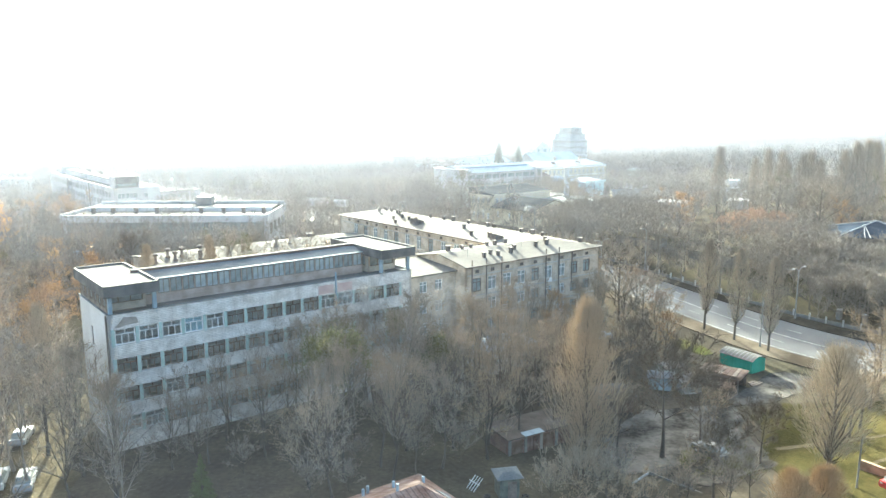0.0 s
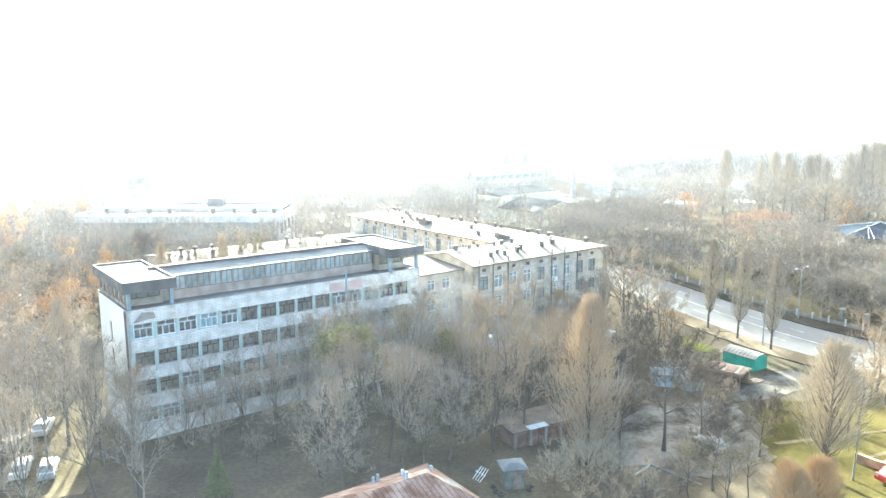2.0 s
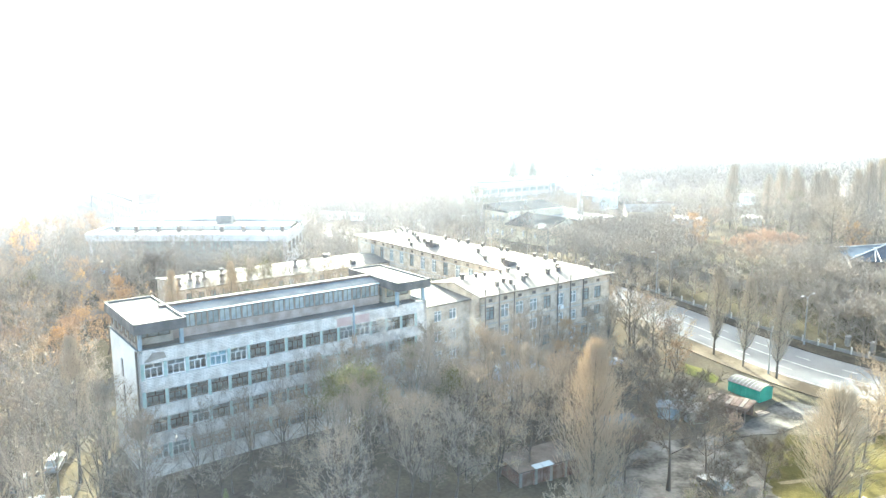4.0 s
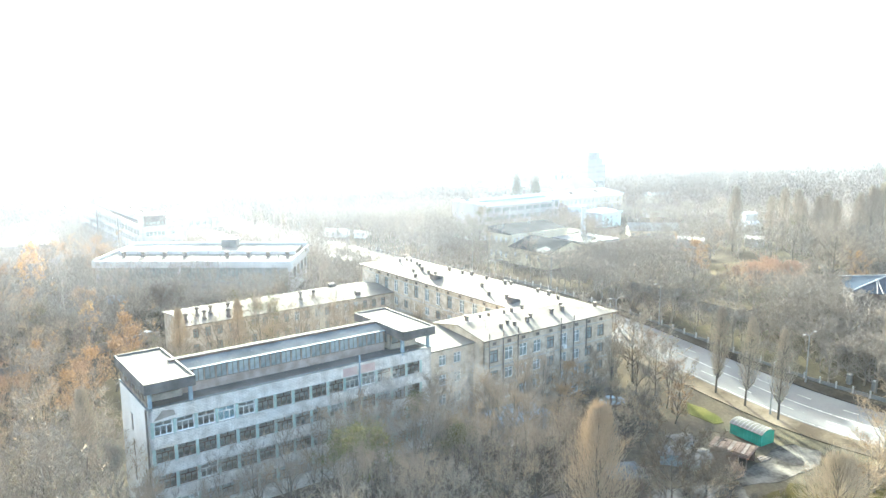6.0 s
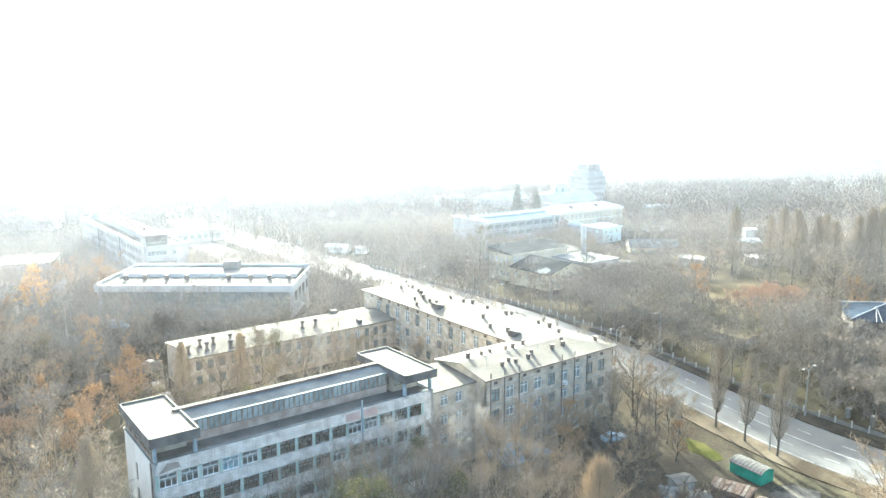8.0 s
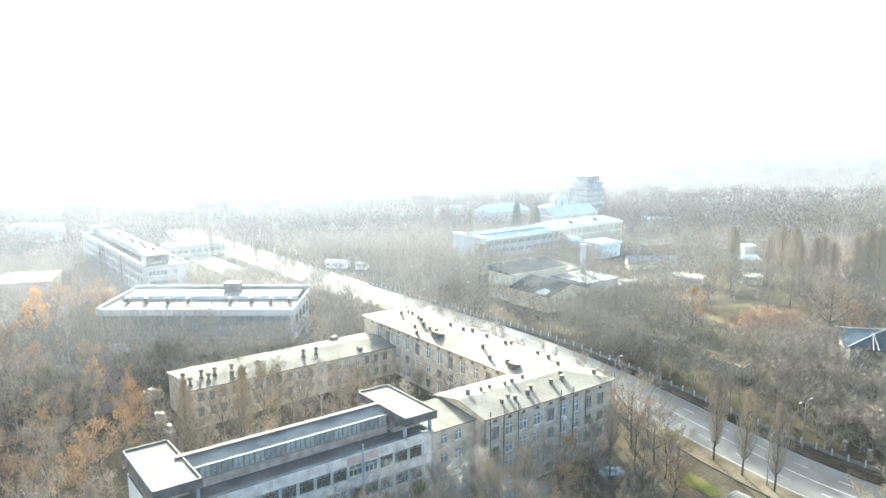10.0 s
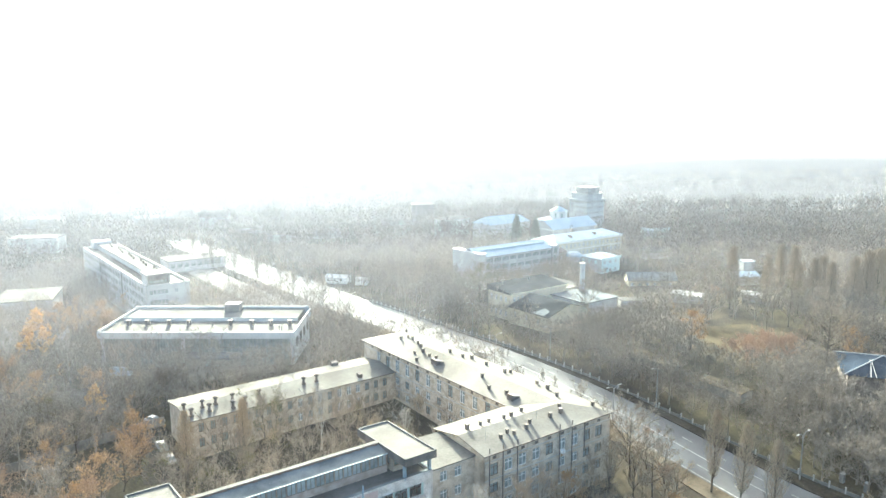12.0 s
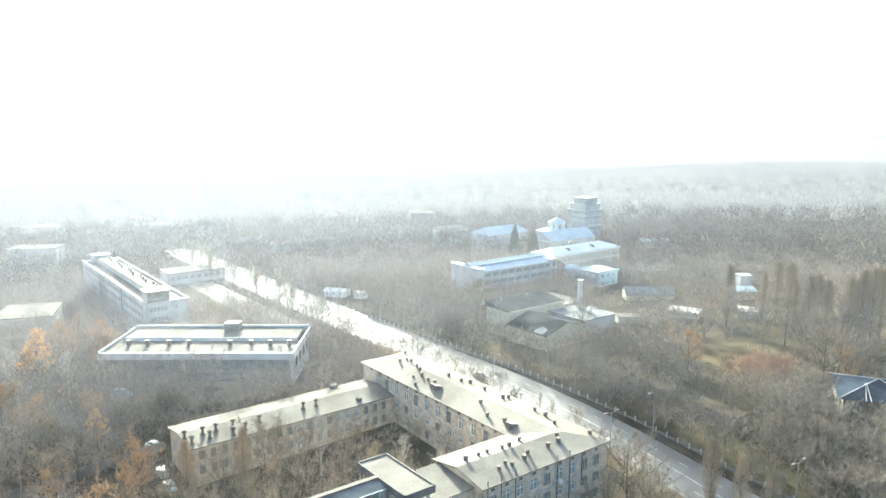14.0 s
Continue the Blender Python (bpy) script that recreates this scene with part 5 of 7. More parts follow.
def joined(pieces):
    vs, fs, k = [], [], 0
    for v, f in pieces:
        vs.append(v)
        fs.append(f + k)
        k += len(v)
    return np.concatenate(vs), np.concatenate(fs)


def tri_mesh(name, v, f):
    me = bpy.data.meshes.new(name)
    me.vertices.add(len(v))
    me.vertices.foreach_set("co", np.asarray(v, np.float32).ravel())
    me.loops.add(3 * len(f))
    me.loops.foreach_set("vertex_index", np.asarray(f, np.int32).ravel())
    me.polygons.add(len(f))
    me.polygons.foreach_set("loop_start", np.arange(0, 3 * len(f), 3, dtype=np.int32))
    me.update(calc_edges=True)
    return me


def grow(seed, height, reach, base=0.28, limbs=13, boughs=8, twigs=11, lift=45, trunk=0.2, twig_len=1.1, twig_r=0.019, shape="round", droop=0.35, wander=0.9, leaves=0, leaf=0.1, leaf_low=0.0, clumps=0):
    """A bare tree: trunk and limbs; boughs and twigs; and leaves that still hang. All lie about the origin."""
    rng = np.random.RandomState(seed)
    zs = np.linspace(0, height * 0.93, 7)
    spine = np.stack([np.cumsum(rng.normal(0, 0.012 * height, 7)) * (zs > 0), np.cumsum(rng.normal(0, 0.012 * height, 7)) * (zs > 0), zs], 1)
    rad = trunk * (1 - 0.93 * (zs / zs[-1]) ** 0.8)
    rad[0] *= 1.25
    wood = [rods(spine[:-1], spine[1:], rad[:-1], rad[1:], 7)]
    s = np.sort(rng.uniform(base, 0.97, limbs))
    s[-1] = 0.98
    at = np.stack([np.interp(s * zs[-1], zs, spine[:, k]) for k in range(3)], 1)
    az = 2.4 * np.arange(limbs) + rng.uniform(-0.5, 0.5, limbs)
    h = (s - base) / (1 - base)
    prof = {"round": np.sqrt(np.clip(1 - (1.35 * h - 0.45) ** 2, 0.1, 1)), "spire": 1 - 0.6 * np.abs(h - 0.3), "cone": 1.05 - h, "vase": 0.5 + 0.5 * h, "column": 1 + 0 * h}[shape]
    el = np.radians(np.clip(lift + 25 * h + rng.normal(0, 7, limbs), 5, 86))
    length = reach * prof * rng.uniform(0.8, 1.15, limbs) / np.maximum(np.cos(el), 0.28)
    length = np.minimum(length, (height * 1.02 - at[:, 2]) / np.maximum(np.sin(el), 0.3) + 0.4)
    d = np.stack([np.cos(az) * np.cos(el), np.sin(az) * np.cos(el), np.sin(el)], 1)
    if shape == "spire":  # upright limbs that end on a slim cone
        rise = (height - at[:, 2]) * rng.uniform(0.22, 0.5, limbs) + 0.3
        tip_z = at[:, 2] + rise
        out_r = reach * np.clip(1.45 * (1 - tip_z / height), 0.06, 1) ** 0.75 * np.clip(0.45 + 2.2 * tip_z / height, 0, 1) * rng.uniform(0.7, 1.1, limbs)
        d = np.stack([np.cos(az) * out_r, np.sin(az) * out_r, rise], 1)
        length = np.linalg.norm(d, axis=1)
        d = d / length[:, None]
    if shape == "column":  # steep limbs from the foot up, under one slim pointed outline
        s = base + (0.95 - base) * np.linspace(0, 1, limbs) ** 1.25
        at = np.stack([np.interp(s * zs[-1], zs, spine[:, k]) for k in range(3)], 1)
        rise = np.minimum((height - at[:, 2]) * 0.9, rng.uniform(0.7, 1.3, limbs) * (0.05 + 0.2 * s) * height) + 0.2
        tip = (at[:, 2] + rise) / height
        out_r = reach * np.clip(2.2 * (1.02 - tip), 0.05, 1) ** 0.6 * np.clip(0.55 + 1.4 * tip, 0, 1) * rng.uniform(0.6, 1.05, limbs)
        d = np.stack([np.cos(az) * out_r, np.sin(az) * out_r, rise], 1)
        length = np.linalg.norm(d, axis=1)
        d = d / length[:, None]
    T = np.linspace(0, 1, 5)
    bend = np.stack([rng.normal(0, 0.14, limbs), rng.normal(0, 0.14, limbs), 0.12 + rng.normal(0, 0.09, limbs)], 1)
    curve = at[:, None] + length[:, None, None] * (d[:, None] * T[None, :, None] + bend[:, None] * (T**2)[None, :, None])
    lr = np.interp(s * zs[-1], zs, rad)[:, None] * 0.6 * (1 - 0.85 * T)[None]
    for k in range(4):
        wood.append(rods(curve[:, k], curve[:, k + 1], np.maximum(lr[:, k], 0.014), np.maximum(lr[:, k + 1], 0.012), 5))
    # boughs
    t = rng.uniform(0.18, 1.0, (limbs, boughs))
    k = np.minimum((t * 4).astype(int), 3)
    w = (t * 4 - k)[..., None]
    rows = np.arange(limbs)[:, None]
    p = (curve[rows, k] * (1 - w) + curve[rows, k + 1] * w).reshape(-1, 3)
    tan = unit(curve[rows, k + 1] - curve[rows, k]).reshape(-1, 3)
    bd = unit(tan * 0.75 + wander * 0.8 * unit(rng.normal(size=p.shape)) + [0, 0, droop])
    bl = (0.5 * length[:, None] * (1.15 - 0.75 * t)).reshape(-1) * rng.uniform(0.7, 1.2, len(p))
    q = p + bd * bl[:, None]
    thick = np.minimum(0.03, 0.009 + 0.007 * bl)
    mid = (p + q) / 2 + rng.normal(0, 0.13, p.shape) * bl[:, None]
    fine = [rods(p, mid, thick, thick * 0.65, 3), spikes(mid, q, thick * 0.65)]
    # twigs
    t = rng.uniform(0.15, 1.0, (len(p), twigs))
    low, up = np.minimum(2 * t, 1)[..., None], np.maximum(2 * t - 1, 0)[..., None]
    tp = (p[:, None] + (mid - p)[:, None] * low + (q - mid)[:, None] * up).reshape(-1, 3)
    td = unit(np.repeat(bd, twigs, 0) * 0.55 + wander * unit(rng.normal(size=tp.shape)) + [0, 0, droop])
    tq = tp + td * (twig_len * rng.uniform(0.5, 1.3, len(tp)))[:, None]
    fine.append(spikes(tp, tq, twig_r * rng.uniform(0.7, 1.3, len(tp))))
    light = [blades(rng, p, mid, thick * 1.2), blades(rng, mid, q, thick), blades(rng, tp, tq, twig_r * 1.35)]
    out = {"trunk": tri_mesh("trunk", *joined(wood)), "crown": tri_mesh("crown", *joined(fine)), "whole": joined([rods(spine[:-1], spine[1:], rad[:-1], rad[1:], 4), rods(curve[:, 0], curve[:, 2], np.maximum(lr[:, 0], 0.014), np.maximum(lr[:, 2], 0.012), 3)] + light)}
    if leaves:
        keep = np.flatnonzero(tq[:, 2] > leaf_low * height)
        if clumps:
            near = rng.choice(keep, clumps)
            pick = np.repeat(near, leaves // clumps + 1)[:leaves]
        else:
            pick = rng.choice(keep, leaves)
        out["leaves"] = tri_mesh("leaves", *flakes(rng, tp[pick] + (tq - tp)[pick] * rng.uniform(0.2, 1.1, (leaves, 1)) + rng.normal(0, 0.42 if clumps else 0.12, (leaves, 3)), leaf))
    return out


def conifer(seed, height, reach, tiers=26, per=15):
    """A spruce: whorls of drooping boughs, each a flat spray of short needled twigs."""
    rng = np.random.RandomState(seed)
    wood = [rods(np.array([[0, 0, 0.0]]), np.array([[0, 0, height]]), 0.018 * height, 0.01, 6)]
    z = np.repeat(np.linspace(0.08, 0.97, tiers) * height, per)
    az = rng.uniform(0, 6.283, len(z))
    ln = reach * (1.02 - z / height) * rng.uniform(0.75, 1.1, len(z))
    d = unit(np.stack([np.cos(az), np.sin(az), -0.18 + 0.5 * z / height + rng.normal(0, 0.08, len(z))], 1))
    p = np.stack([0 * z, 0 * z, z], 1)
    q = p + d * ln[:, None]
    fine = [spikes(p, q, 0.03)]
    k = 9
    t = rng.uniform(0.15, 1, (len(z), k))
    tp = (p[:, None] + (q - p)[:, None] * t[..., None]).reshape(-1, 3)
    td = unit(np.repeat(d, k, 0) * 0.8 + 0.9 * rng.normal(size=tp.shape) * [1, 1, 0.5] + [0, 0, -0.25])
    fine.append(spikes(tp, tp + td * (0.1 * height * (1.1 - tp[:, 2] / height))[:, None].clip(0.15), 0.008 * height))
    return {"trunk": tri_mesh("trunk", *joined(wood)), "crown": tri_mesh("crown", *joined(fine))}


def plume(seed, height, reach, n, base=0.05, limbs=40, lean=0.22, twig_len=1.1, twig_r=0.018, trunk=0.2, foot=0.5, top=2.0, stout=1.0):
    """A poplar or willow: fine upright twigs that fill one outline evenly, on steep limbs."""
    rng = np.random.RandomState(seed)
    zs = np.linspace(0, 0.95 * height, 7)
    spine = np.stack([np.cumsum(rng.normal(0, 0.006 * height, 7)) * (zs > 0), np.cumsum(rng.normal(0, 0.006 * height, 7)) * (zs > 0), zs], 1)
    rad = trunk * (1 - 0.93 * (zs / zs[-1]) ** 0.8)
    wood = [rods(spine[:-1], spine[1:], rad[:-1], rad[1:], 7)]
    wave = rng.uniform(0, 6.283, 4)

    def outline(z, az):
        h = (z / height - base) / (1 - base)
        return reach * np.clip(foot + (1 - foot) * 2.6 * h, 0, 1) * np.clip(top * (1.02 - h), 0.02, 1) ** 0.65 * (
            1 + 0.16 * np.sin(2 * az + wave[0] + 6 * h) + 0.16 * np.sin(5 * az + wave[1] + 19 * h) + 0.13 * np.sin(9 * az + wave[2] + 37 * h))

    def spread(count):
        z = height * (base + (0.96 - base) * rng.uniform(0, 1, count) ** 0.9)
        az = rng.uniform(0, 6.283, count)
        r = outline(z, az) * rng.uniform(0.03, 1, count) ** 0.6
        mid = np.stack([np.interp(z, zs, spine[:, k]) for k in (0, 1)], 1)
        return np.stack([mid[:, 0] + np.cos(az) * r, mid[:, 1] + np.sin(az) * r, z], 1), az, r
    tip, az, r = spread(limbs)
    z0 = np.maximum(tip[:, 2] - r * rng.uniform(1.2, 2.6, limbs) - 0.3, base * height * 0.8)
    foot_p = np.stack([np.interp(z0, zs, spine[:, 0]), np.interp(z0, zs, spine[:, 1]), z0], 1)
    knee = foot_p * 0.5 + tip * 0.5 + np.stack([np.cos(az) * r * 0.12, np.sin(az) * r * 0.12, 0 * r], 1)
    thick = stout * (0.02 + 0.1 * trunk * (1 - z0 / height))
    wood += [rods(foot_p, knee, thick, thick * 0.7, 5), rods(knee, tip, thick * 0.7, 0.01, 5)]
    p, az, r = spread(n)
    out = np.stack([np.cos(az), np.sin(az), 0 * az], 1) * (lean * (0.3 + r / reach))[:, None]
    q = p + unit(out + rng.normal(0, 0.28, p.shape) + [0, 0, 1.0]) * (twig_len * rng.uniform(0.5, 1.3, n))[:, None]
    fine = [spikes(p, q, twig_r * rng.uniform(0.7, 1.3, n))]
    return {"trunk": tri_mesh("trunk", *joined(wood)), "crown": tri_mesh("crown", *joined(fine)), "whole": joined(wood + fine)}


KINDS = {
    # meshes, twig material, leaf material, label
    "bare_a": (grow(1, 13, 4.2), twig_grey, None, "leafless tree with a rounded crown of grey-brown twigs"),
    "bare_b": (grow(2, 14, 3.6, limbs=14, lift=52, wander=0.8), twig_grey, None, "tall leafless tree with grey-brown twigs"),
    "bare_c": (grow(3, 11, 4.0, base=0.2, limbs=12, lift=40, leaves=350, leaf=0.09), twig_tan, leaf_brown, "leafless spreading tree with tan twigs"),
    "vase": (grow(4, 14.5, 4.6, base=0.16, limbs=15, lift=58, shape="vase", trunk=0.24, boughs=9, twigs=10, droop=0.5), twig_tan, None, "leafless tree with upswept pale tan branches"),
    "poplar": (plume(5, 15, 1.85, 2200, base=0.2, limbs=50, stout=1.5, twig_len=1.0, twig_r=0.021, trunk=0.2, foot=0.35, top=1.6), twig_fawn, None, "slim leafless poplar by the street"),
    "tan_poplar": (plume(6, 17.5, 3.4, 6400, base=0.03, limbs=70, lean=0.35, twig_len=1.2, twig_r=0.022, trunk=0.28, foot=0.45, top=1.9), twig_tan, None, "dense tan poplar with upright leafless twigs"),
    "yard_poplar": (plume(26, 17.5, 2.3, 3600, base=0.05, limbs=60, lean=0.3, twig_len=1.2, twig_r=0.024, trunk=0.26, foot=0.6, top=1.6), twig_tan, None, "tall dense tan poplar with upright leafless twigs"),
    "far_poplar": (plume(16, 17, 2.5, 1500, base=0.1, limbs=46, lean=0.3, twig_len=1.9, twig_r=0.034, trunk=0.22, foot=0.35, top=1.5), twig_fawn, None, "tall leafless poplar with dense upright twigs"),
    "light_a": (grow(17, 12, 4.6, base=0.16, limbs=15, boughs=6, twigs=6, twig_r=0.032, twig_len=1.35), twig_grey, None, "leafless tree with a rounded crown of grey-brown twigs"),
    "light_b": (grow(18, 13.5, 3.4, limbs=13, boughs=6, twigs=6, lift=54, twig_r=0.032, twig_len=1.35), twig_tan, None, "tall leafless tree with tan twigs"),
    "light_c": (grow(28, 12.5, 4.2, limbs=13, boughs=6, twigs=7, twig_r=0.03, twig_len=1.3), twig_pink, None, "leafless tree with a rounded crown of reddish tan twigs"),
    "egg": (plume(19, 14.5, 3.5, 4600, base=0.2, limbs=60, stout=2.2, lean=0.75, twig_len=1.3, twig_r=0.017, trunk=0.27, foot=0.45, top=1.9), twig_pale, None, "leafless tree with a full egg-shaped crown of pale upswept branches"),
    "full": (grow(27, 13.5, 5.6, base=0.18, limbs=22, boughs=10, twigs=12, lift=27, trunk=0.25, twig_r=0.02), twig_fawn, None, "broad full-crowned leafless tree at the house corner"),
    "orchard": (grow(22, 8.6, 4.4, base=0.1, limbs=15, boughs=8, twigs=9, lift=26, twig_r=0.026, twig_len=1.1), twig_grey, None, "low spreading leafless tree with a dense dark crown"),
    "dark": (grow(24, 12, 4.8, base=0.22, limbs=20, boughs=10, twigs=13, lift=24, trunk=0.24, twig_r=0.024), twig_dark, None, "broad dark-twigged leafless tree in the yard"),
    "birch": (grow(7, 12, 3.0, base=0.25, limbs=14, boughs=7, twigs=8, lift=55, droop=0.2), birch_bark, None, "leafless birch with whitish branches"),
    "rusty": (grow(8, 9, 3.4, base=0.15, limbs=14, boughs=8, twigs=9, lift=48, leaves=1500, leaf=0.17), twig_pink, leaf_orange, "small tree with rust-coloured dead leaves"),
    "green": (grow(9, 14, 3.0, base=0.15, limbs=14, boughs=8, twigs=8, lift=60, leaves=3000, leaf=0.15, leaf_low=0.1, clumps=70), twig_grey, leaf_green, "tall tree with clumps of yellow-green leaves"),
    "brush": (plume(10, 6.0, 2.3, 3000, base=0.03, limbs=36, lean=0.7, twig_len=0.9, twig_r=0.014, trunk=0.06, foot=0.4, top=1.6), twig_ochre, None, "dense leafless shrub with ochre tan twigs"),
    "low": (grow(20, 3.6, 2.2, base=0.03, limbs=18, boughs=7, twigs=9, lift=38, trunk=0.05, twig_len=0.6, twig_r=0.013), twig_grey, None, "low tangled leafless bush"),
    "white_bush": (grow(21, 4.6, 2.6, base=0.05, limbs=20, boughs=8, twigs=9, lift=42, trunk=0.07, twig_len=0.7, twig_r=0.013), twig_pale, None, "pale leafless bush with whitish twigs"),
    "slim": (grow(11, 12, 2.4, base=0.3, limbs=11, boughs=7, twigs=8, lift=60, trunk=0.14), twig_grey, None, "slim leafless tree with dark thin branches"),
    "flecked": (grow(12, 12, 3.8, base=0.25, limbs=13, boughs=8, twigs=9, lift=48, leaves=520, leaf=0.14, leaf_low=0.5, clumps=10), twig_grey, leaf_green, "leafless tree with yellow-green mistletoe clumps"),
    "rosy": (grow(23, 5.5, 3.4, base=0.04, limbs=18, boughs=8, twigs=11, lift=40, trunk=0.08, twig_len=0.8, twig_r=0.024), twig_rose, None, "wide rosy leafless shrub in the park"),
    "larch": (grow(13, 11, 3.2, base=0.12, limbs=22, boughs=8, twigs=9, lift=25, shape="cone", leaves=3000, leaf=0.3), twig_tan, leaf_gold, "conical tree with golden orange foliage"),
    "spruce": (conifer(14, 18, 3.7), needle, None, "tall dark green spruce among the bare trees"),
    "young_spruce": (conifer(15, 7, 1.9, 22, 13), young_needle, None, "young light green spruce in the shaded yard"),
}
KIND_TREE = {}


def plant(kind, x, y, scale=1.0, turn=0.0, tall=1.0, label=""):
    """One tree on the ground. The first of its kind is built, the others are copies."""
    m = pose(x, y, float(land(x, y)) - 0.05, 0, 0, turn) @ Matrix.Diagonal((scale, scale, scale * tall, 1))
    if kind not in KIND_TREE:
        meshes, twig, leafm, text = KINDS[kind]
        t = thing("shrub" if kind in ("brush", "low", "white_bush", "rosy") else "tree", Matrix(), text, "shrub" if kind in ("brush", "low", "white_bush", "rosy") else "tree", "trees of the quarter")
        part("trunk", meshes["trunk"], birch_bark if kind == "birch" else bark_grey, t)
        part("crown", meshes["crown"], twig, t)
        if "leaves" in meshes:
            part("leaves", meshes["leaves"], leafm, t)
        t.matrix_basis = m
        KIND_TREE[kind] = t
        return tagged(t, label)
    t = KIND_TREE[kind]
    keep = t.scale.copy()
    t.scale = (1, 1, 1)
    c = copy_thing(t, m)
    t.scale = keep
    return tagged(c, label)


TAKEN = []  # plan discs of trees that stand already
BLOCKED = [(-1.5, 41, -1.5, 15.5), (39, 50, 0, 14), (48, 82, -0.5, 75), (17, 68, 48, 66), (30.5, 50.5, 152, 252), (90, 111, -120, 362), (84, 111.5, 90, 362), (62, 92, 255, 280), (116.5, 132, -2, 42), (53, 84, 170, 290)]
SITE_CLEAR = [(-3, 41, -1, 15), (38, 50.5, 2, 15), (48.5, 82, -0.5, 69.5), (18.5, 67.5, 52.5, 68.5), (118, 168, 54, 104), (149, 203, 122, 142), (197, 243, 130, 149), (196, 222, 98, 132), (221, 256, 155, 186), (266, 284, 182, 200), (215, 250, 203, 222), (194, 216, 78, 94)]
CLEAR = [(56, 93, 168, 213), (-128, -107, 172, 200), (-99, -43, 177, 207), (42, 60, 90, 112), (83, 102, 149, 168), (66, 79, 233, 248), (88, 98, 234, 246), (97, 108, 261, 288), (59, 80, 262, 278), (-60, -41, 279, 293), (-322, -276, 562, 585), (-246, -210, 508, 530), (-190, -160, 488, 512), (-152, -128, 445, 462), (-62, -20, 474, 498), (-312, -278, 478, 504), (-256, -222, 592, 610), (-92, -70, 412, 430), (-250, -212, 368, 390), (-72, -54, 122, 146), (30, 62, 52, 90), (20, 42, 90, 106), (-165, -140, 228, 256), (-66, -56, 108, 132)]


def free_spot(x, y, gap):
    u, v = grid_uv(x, y)
    if any(a < u < b and c < v < d for a, b, c, d in BLOCKED) or any(a < x < b and c < y < d for a, b, c, d in CLEAR):
        return False
    du, dv = x - SX, y - SY
    u, v = du * SITE_C + dv * SITE_S, -du * SITE_S + dv * SITE_C
    if any(a < u < b and c < v < d for a, b, c, d in SITE_CLEAR):
        return False
    return all((x - a) ** 2 + (y - b) ** 2 > gap * gap for a, b in TAKEN)


def plant_at(kind, x, y, scale=1.0, tall=1.0, label=""):
    TAKEN.append((x, y))
    return plant(kind, x, y, scale, (x * 37 + y * 91) % 360, tall, label)


thicket = []  # crowns too many to count, joined into one mass


def grove_at(kind, x, y, scale=1.0):
    TAKEN.append((x, y))
    thicket.append((kind, x, y, scale, 1.0))


# single trees that stand out
plant_at("tan_poplar", 14.0, 73.2, 1.06, 1.03)
plant_at("dark", 23.5, 77.1, 1.05, 1.0, "dark-trunked leafless tree standing in the yard")
plant_at("dark", 28.4, 79.5, 0.75)
plant_at("dark", 25.6, 66.8, 0.62)
for x, y, sc in ((14.5, 90, 0.8), (18, 97.0, 0.7), (26, 103, 0.65)):
    plant_at("dark", x, y, sc, 1.0, "broad dark-twigged leafless tree between the huts")
plant_at("dark", 18.6, 77.5, 0.6)
plant_at("egg", 38.0, 69.4, 1.02, 1.0, "egg-shaped pale leafless tree on the sunlit grass")
plant_at("dark", 33.6, 75.0, 0.55)
plant_at("bare_c", 31.5, 85.5, 0.42)
plant_at("bare_c", 34.5, 90.5, 0.35)
plant_at("low", 17.0, 70.5, 0.9)
plant_at("low", 26.8, 66.5, 0.9)
plant_at("low", 22.0, 66.0, 0.8)
plant_at("rosy", 36.5, 93.0, 0.45)
plant_at("slim", 42.4, 84.1, 0.42)
for x, y, sc in ((46.4, 80.9, 0.7), (49.0, 83.5, 0.8), (45.0, 85.0, 0.6), (51.5, 80.5, 0.8)):
    plant_at("bare_c", x, y, sc, 1.0, "tan leafless tree on the sunlit grass")
plant_at("brush", 29.4, 58.0, 1.0, 1.0)
plant_at("brush", 32.2, 59.2, 1.05, 1.0)
plant_at("bare_c", 11.5, 60.0, 0.42)
plant_at("bare_c", 14.2, 58.8, 0.4)
plant_at("brush", 34.2, 62.0, 0.85)
plant_at("brush", 31.0, 62.6, 0.8)
for x, y, s in ((53.5, 89.5, 0.85), (57.5, 95.0, 0.95), (61.0, 87.0, 0.95), (66.0, 104.0, 0.95), (67.0, 97.0, 1.0), (63.5, 80.0, 1.0), (71.0, 90.0, 1.0), (72.0, 103.0, 0.9)):
    plant_at("bare_c", x, y, s, 1.0, "tan leafless tree at the edge of the grass")
for v in range(124, 300, 6):
    grove_at("slim", *world_xy(86.2 + 2.6 * (v // 6 % 2), v), 0.8 + 0.05 * (v % 4))
for k in range(22):
    plant_at("slim", *world_xy(84.6 + 1.7 * (k * 5 % 4), 128 + 7.4 * k), 0.75 + 0.06 * (k * 3 % 5), 1.0, "slim dark leafless tree in the row beside the wide street")
for v in range(118, 300, 8):
    grove_at("slim", *world_xy(ROAD1(v) + 1.2, v + v % 3), 0.8 + 0.05 * (v % 4))
for v in range(152, 280, 9):
    grove_at("slim", *world_xy(79.5 + 0.3 * (v % 7), v), 0.7)
plant_at("white_bush", 12.2, 66.5, 1.0)
plant_at("white_bush", 9.4, 65.5, 0.8)
plant_at("white_bush", 15.0, 66.0, 0.85)
plant_at("flecked", 22.0, 63.5, 0.5)
plant_at("flecked", 25.4, 62.4, 0.5)
plant_at("flecked", 28.0, 64.0, 0.48)
plant_at("bare_c", 17.0, 60.5, 0.5)
